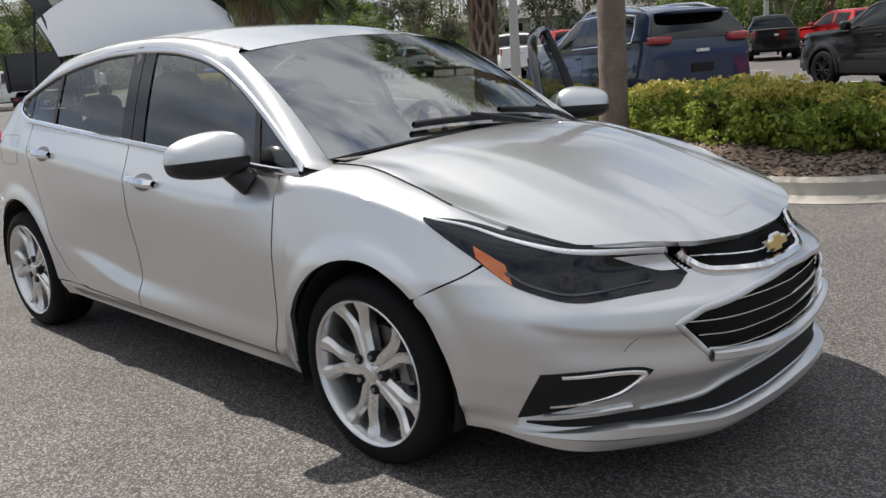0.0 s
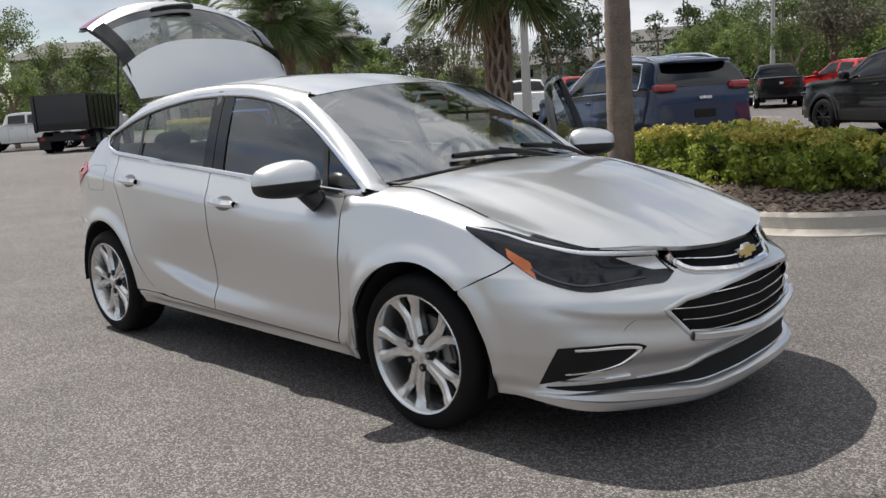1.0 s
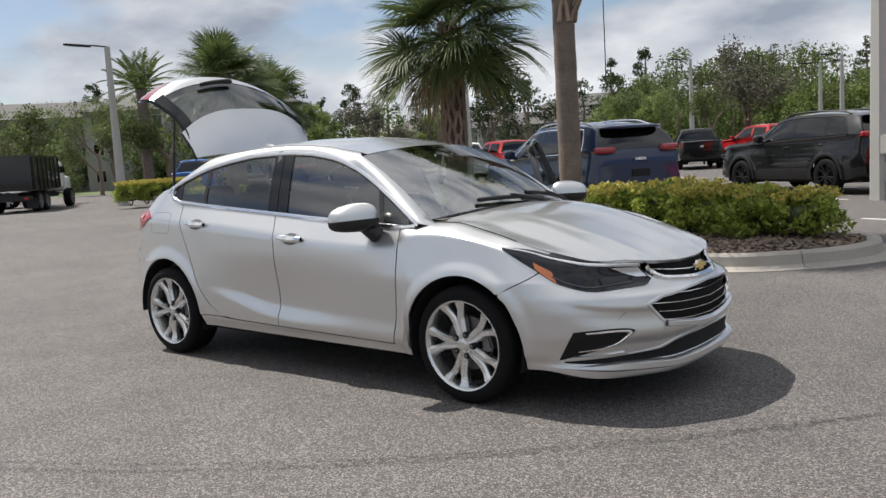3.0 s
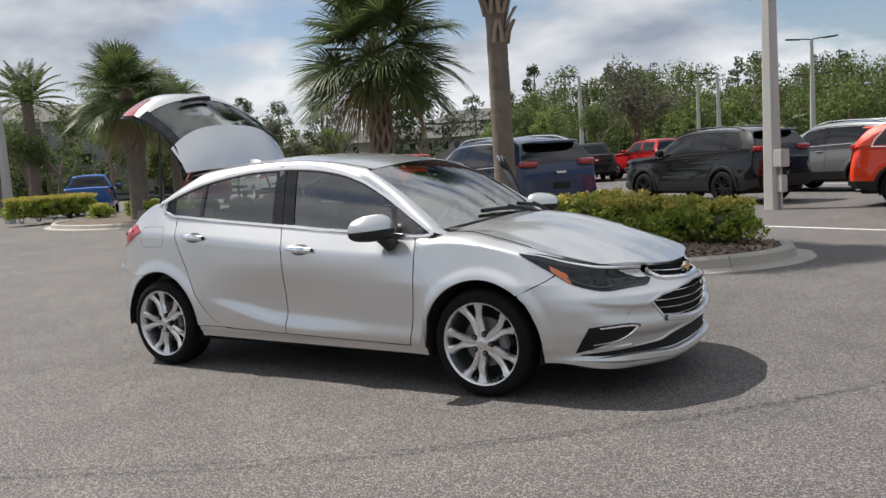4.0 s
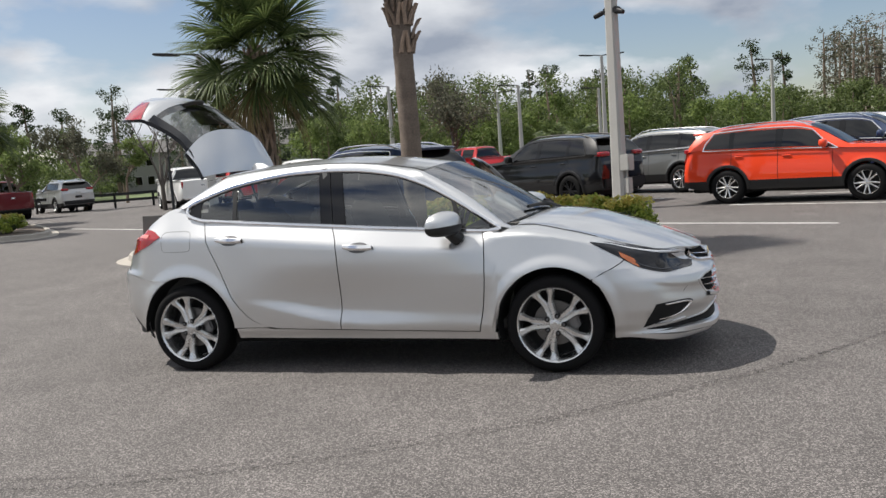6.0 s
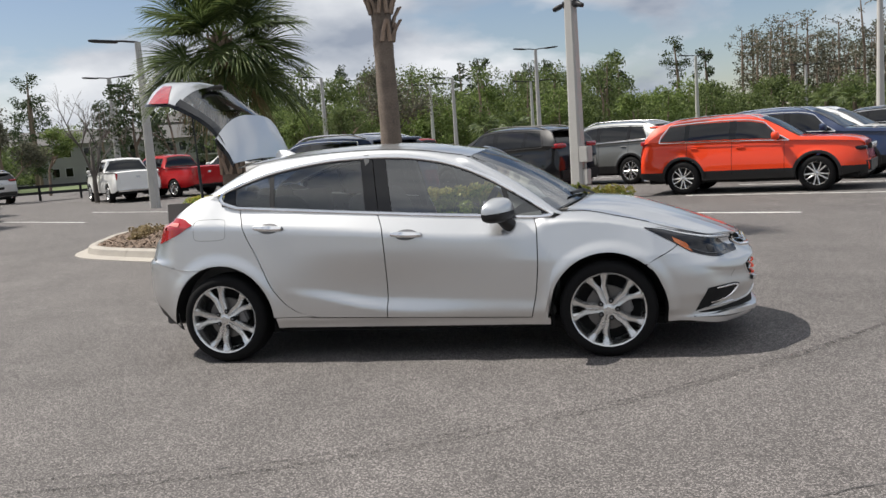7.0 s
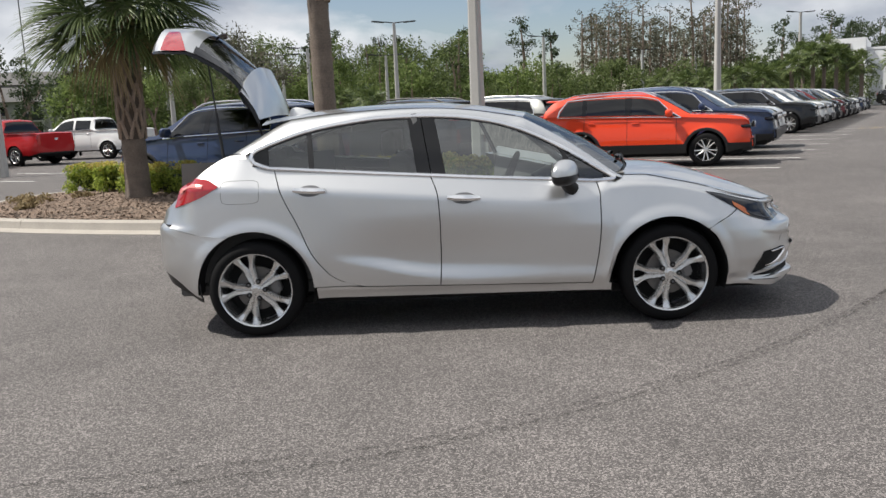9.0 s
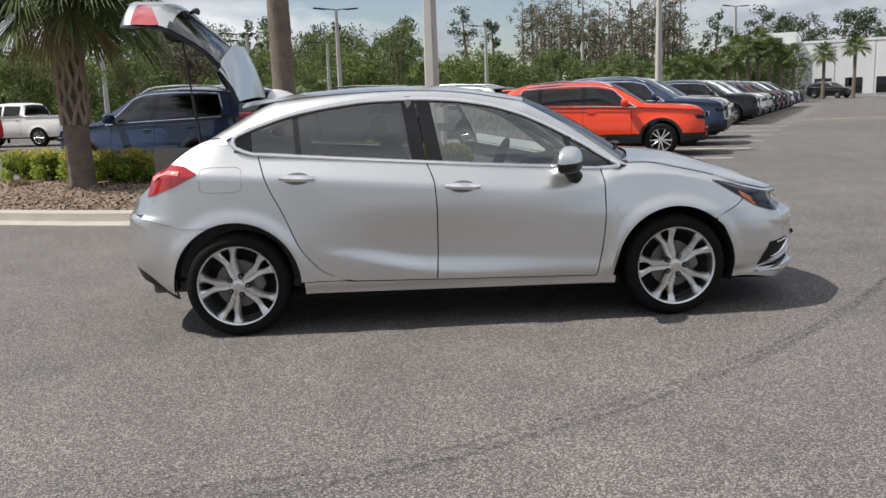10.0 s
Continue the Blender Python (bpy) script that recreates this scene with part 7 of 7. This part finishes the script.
        for s in (-1, -0.94, -0.5, 0, 0.5, 0.94, 1):
            rows.append([(x + (out if abs(s) < 0.97 else 0), s * p.y, p.z) for p in ring])
        part(nm, grid(rows), col, root)
    part("front_bumper", box(F - 0.22, F + 0.05, -W * 0.82, W * 0.82, spec["floor"] + 0.02, spec["clad"] + 0.14, 0.06), BLACK_TRIM if spec["kind"] == "suv" else rails, root)
    part("rear_bumper", box(B - 0.07, B + 0.25, -W * 0.90, W * 0.90, spec["floor"] + 0.05, spec["clad"] + 0.16, 0.06), BLACK_TRIM if spec["kind"] == "suv" else rails, root)
    if spec["kind"] == "suv":
        gr = part("grille", box(F - 0.02, F + 0.045, -0.52, 0.52, 0.80, 0.93, 0.02), BLACK_TRIM, root)
        for k in range(7):
            y = -0.42 + 0.14 * k
            part("grille_slot", rounded(F + 0.045, y, 0.865, 0.012, 0.045, 0.055, 12, 8, 0.6), rails, gr)
        part("spoiler", rounded(-2.07, 0, top(-2.05) + 0.015, 0.20, 0.60, 0.035, 20, 8, 0.6), col, root)
        part("plate_panel", box(B - 0.032, B, -0.19, 0.19, 0.72, 0.84, 0.008), GLOSS_BLACK, root)
        part("badge_bar", box(B - 0.036, B - 0.02, -0.11, 0.11, 0.985, 1.025, 0.004), LAMP_SILVER, root)
        part("rear_wiper", tube([(-2.26, 0.02, 1.13), (-2.22, -0.28, 1.19)], 0.014, 6), BLACK_TRIM, root)
    else:
        gr = part("grille", box(F - 0.02, F + 0.05, -0.62, 0.62, 0.82, 1.12, 0.03), BLACK_TRIM if rails is not CHROME else CHROME, root)
        x0, x1 = spec["bed"]
        part("bed_cover", box(x0, x1, -0.80, 0.80, 1.325, 1.345, 0.006), BLACK_TRIM, root)
        part("tailgate_panel", box(B - 0.03, B + 0.01, -0.76, 0.76, 0.80, 1.28, 0.02), col, root)
        part("badge_bar", box(B - 0.04, B - 0.02, -0.08, 0.08, 1.02, 1.10, 0.006), LAMP_SILVER, root)
        part("cab_back", box(-1.16, -1.12, -0.72, 0.72, 1.30, 1.36, 0.01), BLACK_TRIM, root)
    part("underbody", box(B + 0.15, F - 0.2, -W * 0.8, W * 0.8, spec["floor"] - 0.06, spec["floor"] + 0.10, 0.02), DARK, root)
    if spec["kind"] == "suv":
        part("exhaust", tube([(B - 0.05, -0.5, 0.33), (B + 0.2, -0.5, 0.33)], 0.035, 8), CHROME, root)
    return root


def suv(x, y, rot, col, word, rails=CHROME, rim=ALLOY, glass=GLASS_DARK, tall=1.07):
    return vehicle(SUV, col, pose(x, y, 0, 0, 0, rot) @ Matrix.Diagonal((1, 1, tall, 1)), "suv", word + " sport utility vehicle parked on asphalt", rim, True, "parked cars", rails, glass)


def pickup(x, y, rot, col, word, rails=CHROME):
    return vehicle(PICKUP, col, pose(x, y, 0, 0, 0, rot), "pickup_truck", word + " crew-cab pickup truck parked on asphalt", ALLOY, False, "parked cars", rails)


suv(4.38, 13.3, -20, P_RED, "orange-red", tall=1.0)
suv(-1.55, 16.25, 148, P_BLACK, "black", BLACK_TRIM, GLOSS_BLACK)
suv(-4.5, 10.3, 151, P_NAVY, "dark navy blue")
suv(1.0, 19.4, 150, P_GREY, "granite grey")
suv(6.1, 16.4, -26, P_NAVY, "navy blue")
suv(7.3, 19.2, -27, P_WHITE, "white")
suv(12.0, 27.9, -28, P_BLACK, "glossy black")
tones = [P_WHITE, P_SILVER2, P_BLACK, P_MAROON, P_BLACK, P_GREY, P_WHITE, P_NAVY, P_SILVER2, P_BLACK]
words = ["white", "light silver", "black", "maroon", "black", "grey", "white", "navy blue", "light silver", "black"]
for k, (c, wd) in enumerate(zip(tones, words)):
    p = Vector((13.4, 30.4, 0)) + ACROSS * 2.9 * k
    suv(p.x, p.y, -28, c, wd)
pickup(-20.7, 27.8, 136, P_WHITE, "white")
pickup(-19.2, 29.2, 156, P_CRIMSON, "crimson red", BLACK_TRIM)
pickup(-17.3, 32.9, 166, P_WHITE, "white")
pickup(-30.75, 19.85, 140, P_BLUE, "bright blue", BLACK_TRIM)
pickup(-31.1, 26.8, 150, P_MAROON, "dark maroon", BLACK_TRIM)
pickup(-9.2, 36.6, 150, P_CRIMSON, "red", BLACK_TRIM)
pickup(-12.3, 35.6, 118, P_BLACK, "black", BLACK_TRIM)
suv(-32.0, 32.5, 150, P_SILVER2, "silver")
suv(-29.0, 40.0, 150, P_BLACK, "black")
pickup(41.0, 88.0, -20, P_WHITE, "white")
suv(47.0, 84.0, -60, P_BLACK, "black")


def dump_truck(at):
    root = thing("dump_truck", "black dump-bed truck with white cab, on asphalt", "truck", at)
    part("bed", box(-2.6, 1.2, -1.2, 1.2, 0.95, 2.45, 0.04), P_BLACK, root)
    for k in range(7):
        x = -2.5 + 0.6 * k
        for s in (-1, 1):
            part("bed_rib", box(x, x + 0.08, s * 1.2 - 0.05, s * 1.2 + 0.05, 0.98, 2.40, 0.01), P_BLACK, root)
    for s in (-1, 1):
        part("gate_post", box(-2.68, -2.6, s * 1.1 - 0.06, s * 1.1 + 0.06, 0.9, 2.5, 0.01), P_BLACK, root)
    part("top_rim", box(-2.66, 1.26, -1.26, 1.26, 2.40, 2.48, 0.02), P_BLACK, root)
    part("frame", box(-2.5, 3.4, -0.5, 0.5, 0.55, 0.85, 0.03), DARK_METAL, root)
    part("rear_bar", box(-2.7, -2.55, -1.1, 1.1, 0.5, 0.72, 0.02), DARK_METAL, root)
    bm = rounded(2.35, 0, 1.55, 0.85, 1.0, 0.75, 24, 14, 0.4)
    part("cab", bm, P_WHITE, root)
    part("bonnet", rounded(3.5, 0, 1.15, 0.75, 0.95, 0.42, 24, 12, 0.4), P_WHITE, root)
    part("cab_glass", box(1.8, 2.95, -1.01, 1.01, 1.62, 2.05, 0.05), GLASS_DARK, root)
    for x in (-1.7, -0.75, 3.3):
        for s in (-1, 1):
            parked_wheel(root, x, 1.15, 0.46, s, ALLOY_DARK, 0.34)
    for s in (-1, 1):
        part("tail_lamp", box(-2.72, -2.68, s * 0.85 - 0.1, s * 0.85 + 0.1, 0.56, 0.66, 0.01), RED_LENS, root)
        part("mud_flap", box(-2.30, -2.28, s * 0.95 - 0.25, s * 0.95 + 0.25, 0.15, 0.62, 0.005), BLACK_TRIM, root)


dump_truck(pose(-35.3, 13.6, 0, 0, 0, 138))
vehicle(PICKUP, P_WHITE, pose(-41.5, 13.6, 0, 0, 0, 60), "pickup_truck", "white work truck parked beside the dump truck", ALLOY, False, "parked cars")


# ---- poles and lamps ----
def lamp_pole(x, y, h, arms, turn, base_w=0.30, label="", cams=False, head=1.0):
    root = thing("lamp_post", label or "tapered concrete lamp post with flat lamp heads", "lamp post", pose(x, y, 0, 0, 0, turn), "lamp posts")
    rows = []
    for t in even(8):
        w = lerp(base_w / 2, base_w / 2 * 0.55, t)
        c = w * 0.35
        rows.append([(w, -w + c, h * t), (w, w - c, h * t), (w - c, w, h * t), (-w + c, w, h * t), (-w, w - c, h * t), (-w, -w + c, h * t), (-w + c, -w, h * t), (w - c, -w, h * t)])
    bm = grid(rows, None, True)
    bm.verts.ensure_lookup_table()
    bm.faces.new([bm.verts[len(bm.verts) - 8 + k] for k in range(8)])
    part("post", bm, POLE_GREY, root)
    for a in arms:
        d = Vector((math.cos(radians(a)), math.sin(radians(a)), 0))
        p = Vector((0, 0, h))
        part("arm", tube([p, p + d * 0.5 + Vector((0, 0, 0.06)), p + d * 0.75 + Vector((0, 0, 0.07))], 0.035, 8), DARK_METAL, root)
        bm = rounded(0, 0, 0, 0.48 * head, 0.17, 0.05, 18, 8, 0.5)
        bmesh.ops.transform(bm, matrix=Matrix.Translation(p + d * (0.7 + 0.42 * head) + Vector((0, 0, 0.08))) @ Matrix.Rotation(radians(a), 4, "Z") @ Matrix.Rotation(radians(-5), 4, "Y"), verts=bm.verts)
        part("lamp_head", bm, DARK_METAL, root)
    return root


pole = lamp_pole(0.5, 13.1, 9.0, (20, 200), -26, 0.30, "square concrete lamp post with cameras and a switch box")
part("switch_box", box(0.10, 0.32, -0.14, 0.12, 0.86, 1.22, 0.015), POLE_GREY, pole)
part("conduit_box", box(0.13, 0.28, -0.09, 0.09, 0.35, 0.70, 0.012), POLE_GREY, pole)
part("conduit", tube([(0.19, 0, 0.0), (0.19, 0, 0.9)], 0.03, 8), POLE_GREY, pole)
part("camera_mount", box(-0.16, 0.20, -0.10, 0.10, 4.30, 4.45, 0.02), DARK_METAL, pole)
for s, a in ((-1, 200), (1, -20)):
    bm = rounded(0, 0, 0, 0.13, 0.055, 0.055, 12, 8, 0.6)
    bmesh.ops.transform(bm, matrix=Matrix.Translation((0.27 * s, -0.08, 4.33)) @ Matrix.Rotation(radians(a), 4, "Z") @ Matrix.Rotation(radians(22), 4, "Y"), verts=bm.verts)
    part("camera_body", bm, DARK_METAL, pole)
lamp_pole(-14.4, 20.0, 5.65, (200,), 0, 0.30, "concrete lamp post with one lamp arm")
lamp_pole(-4.1, 53.7, 7.7, (10, 190), 8, 0.36)
lamp_pole(8.6, 76, 8.1, (10, 190), 8, 0.4)
lamp_pole(16.0, 46.0, 10.6, (10, 190), 8, 0.40)
for az, d, h in ((94.1, 100, 7.6), (89.7, 100, 6.6), (78.3, 92, 6.9), (74.9, 100, 6.4), (122.7, 56, 7.0), (109.5, 84, 7.4), (68.8, 88, 9.2), (95.4, 72, 6.3), (102.2, 76, 6.9)):
    x, y = polar((1.05, -6.29), az, d)
    lamp_pole(x, y, h, (10, 190), 8, 0.36)
for az, d, h in ((103.7, 64, 6.6), (112.6, 66, 7.4)):
    x, y = polar((4.1, -3.88), az, d)
    lamp_pole(x, y, h, (190,), 8, 0.36)
x, y = polar((4.1, -3.88), 150.6, 40)
lamp_pole(x, y, 7.0, (238,), 0, 0.36, "concrete lamp post with one flat lamp arm", head=1.2)
mast = thing("radio_mast", "thin far radio mast above the trees", "mast", pose(*polar((4.1, -3.88), 117.85, 260), 0))
part("mast_pole", tube([(0, 0, 0), (0, 0, 62)], [0.22, 0.12], 6), DARK_METAL, mast)


# ---- far planting beds, fence and houses ----
kerb_island("far_planting_bed", [(-24.0, 13.2), (-20.0, 11.6), (-16.6, 12.6), (-16.4, 14.2), (-21.0, 18.5), (-27.0, 22.0), (-27.5, 18.0)], "kerbed planting bed with palms and low shrubs")
for i, (x, y) in enumerate(((-18.2, 13.4), (-17.3, 13.6), (-20.6, 14.6), (-21.8, 15.2), (-23.6, 17.2), (-19.6, 14.8), (-22.8, 14.4))):
    shrub(x, y, 0.55, 0.5, 0.55, 80 + i, "low green shrub in a far planting bed", 0.25)
for i, (az, d) in enumerate(((150.2, 36), (149.2, 36.5), (148.3, 37), (147.4, 37.5), (146.6, 38), (126.2, 42), (125.2, 43)  )):
    x, y = polar((4.1, -3.88), az, d)
    shrub(x, y, 0.9, 0.7, 0.95, 90 + i, "rounded yellow-green shrub beside the drive", 0.6)


def low_fence(a, b):
    root = thing("low_fence", "low dark metal rail fence behind the parked trucks", "fence", None)
    a, b = Vector((*a, 0)), Vector((*b, 0))
    n = int((b - a).length / 2.0)
    for k in range(n + 1):
        p = a.lerp(b, k / n)
        part("post", box(p.x - 0.05, p.x + 0.05, p.y - 0.05, p.y + 0.05, 0, 0.85, 0.01), DARK_METAL, root)
    for z in (0.4, 0.75):
        part("rail", sweep([a + Vector((0, 0, z)), b + Vector((0, 0, z))], [(0, 0, 1)] * 2, 0.06, 0.10), DARK_METAL, root)


low_fence((-46, 25), (-20, 38))
low_fence((-20, 38), (-6, 45))
STUCCO = surface("stucco", (0.27, 0.265, 0.255), 0.9, 0.0, 0.1, 0.7, 20.0)
STUCCO_PALE = surface("pale_stucco", (0.42, 0.41, 0.40), 0.9, 0.0, 0.1, 0.7, 20.0)
ROOF = surface("shingle_roof", (0.085, 0.082, 0.08), 0.9, 0.0, 0.15, 1.5, 12.0)
WHITE_WALL = surface("white_cladding", (0.66, 0.67, 0.68), 0.6, 0.0, 0.06, 0.4, 6.0)


def apartment(x, y, rot, n, storeys, label):
    root = thing("apartment_building", label, "building", pose(x, y, 0, 0, 0, rot), "apartment houses")
    w, d, h = n * 4.0, 11.0, storeys * 2.5
    part("wall", box(-w / 2, w / 2, 0, d, 0, h, 0.02), STUCCO, root)
    bm = bmesh.new()
    e = 0.6
    rows = [[(-w / 2 - e, -e, h), (w / 2 + e, -e, h)], [(-w / 2 + 2.5, d / 2, h + 2.0), (w / 2 - 2.5, d / 2, h + 2.0)], [(-w / 2 - e, d + e, h), (w / 2 + e, d + e, h)]]
    grid(rows, bm)
    bm.verts.ensure_lookup_table()
    for a, b, c in ((0, 2, 4), (1, 3, 5)):
        bm.faces.new([bm.verts[k] for k in (a, b, c)])
    bm.faces.new([bm.verts[k] for k in (0, 1, 5, 4)])
    part("roof", bm, ROOF, root)
    for i in range(n):
        for s in range(storeys):
            cx, z = -w / 2 + 2 + 4 * i, s * 2.5
            if i % 3 == 1:
                bal = part("balcony", box(cx - 1.5, cx + 1.5, -1.2, 0.0, z + 0.02, z + 0.16, 0.01), STUCCO_PALE, root)
                part("balcony_rail", box(cx - 1.5, cx + 1.5, -1.2, -1.14, z + 0.2, z + 1.0, 0.01), DARK_METAL, bal)
                part("balcony_post", box(cx + 1.3, cx + 1.5, -1.2, -1.0, z, z + 2.5, 0.01), STUCCO_PALE, bal)
            for dx in (-0.8, 0.8):
                wd = part("window", box(cx + dx - 0.5, cx + dx + 0.5, -0.05, 0.03, z + 0.8, z + 2.0, 0.01), STUCCO_PALE, root)
                part("pane", box(cx + dx - 0.42, cx + dx + 0.42, -0.07, -0.045, z + 0.87, z + 1.93), GLASS_DARK, wd)
    return root


A = "grey three-storey apartment house with pitched roof, behind trees"
apartment(*polar(MID, 121.5, 118), 22, 5, 2, "grey two-storey apartment house with pitched roof, behind trees")
apartment(*polar(MID, 126.5, 118), 30, 5, 2, "grey two-storey apartment house with pitched roof, behind trees")
apartment(*polar(MID, 116.5, 126), 20, 5, 3, A)
apartment(*polar(MID, 143.5, 84), 50, 5, 3, A)
apartment(*polar(MID, 153.5, 92), 60, 4, 3, A)


def dealership():
    x, y = polar((-0.35, -5.89), 60.5, 108)
    root = thing("dealership_building", "low white-clad dealership building with glazed corner tower", "building", pose(x, y, 0, 0, 0, -28))
    part("wall", box(-7, 30, 0, 20, 0, 6.2, 0.05), WHITE_WALL, root)
    part("parapet", box(-7.1, 30.1, -0.1, 20.1, 6.2, 6.5, 0.03), WHITE_WALL, root)
    for k in range(9):
        part("wall_panel", box(-6.9 + 4.1 * k, -2.95 + 4.1 * k, -0.06, 0.0, 0.3, 6.1, 0.02), WHITE_WALL, root)
    tw = part("tower", box(-13.5, -7, -1, 12, 0, 7.6, 0.06), WHITE_WALL, root)
    part("glazing", box(-12.8, -8.6, -1.05, -0.95, 5.0, 7.0, 0.01), GLASS_DARK, tw)
    for k in range(5):
        part("mullion", box(-12.8 + 1.05 * k, -12.72 + 1.05 * k, -1.1, -0.95, 5.0, 7.0), POLE_GREY, tw)
    part("canopy", box(-14.5, -6.5, -4, -1, 4.0, 4.5, 0.05), WHITE_WALL, tw)
    for k in range(4):
        part("column", box(-14.2 + 2.4 * k, -13.9 + 2.4 * k, -3.8, -3.5, 0, 4.0, 0.02), WHITE_WALL, tw)
    for k in range(6):
        part("window", box(-5 + 3.2 * k, -3.2 + 3.2 * k, -0.09, -0.05, 0.4, 2.2, 0.01), GLASS_DARK, root)


dealership()
verge = part("grass_verge", grid([[(*polar(MID, az, d), 0.012) for d in (69, 78, 120, 400)] for az in range(80, 176, 4)]), GRASS)
tagged(verge, "rough green grass verge under the far trees", "grass", kind="structure")
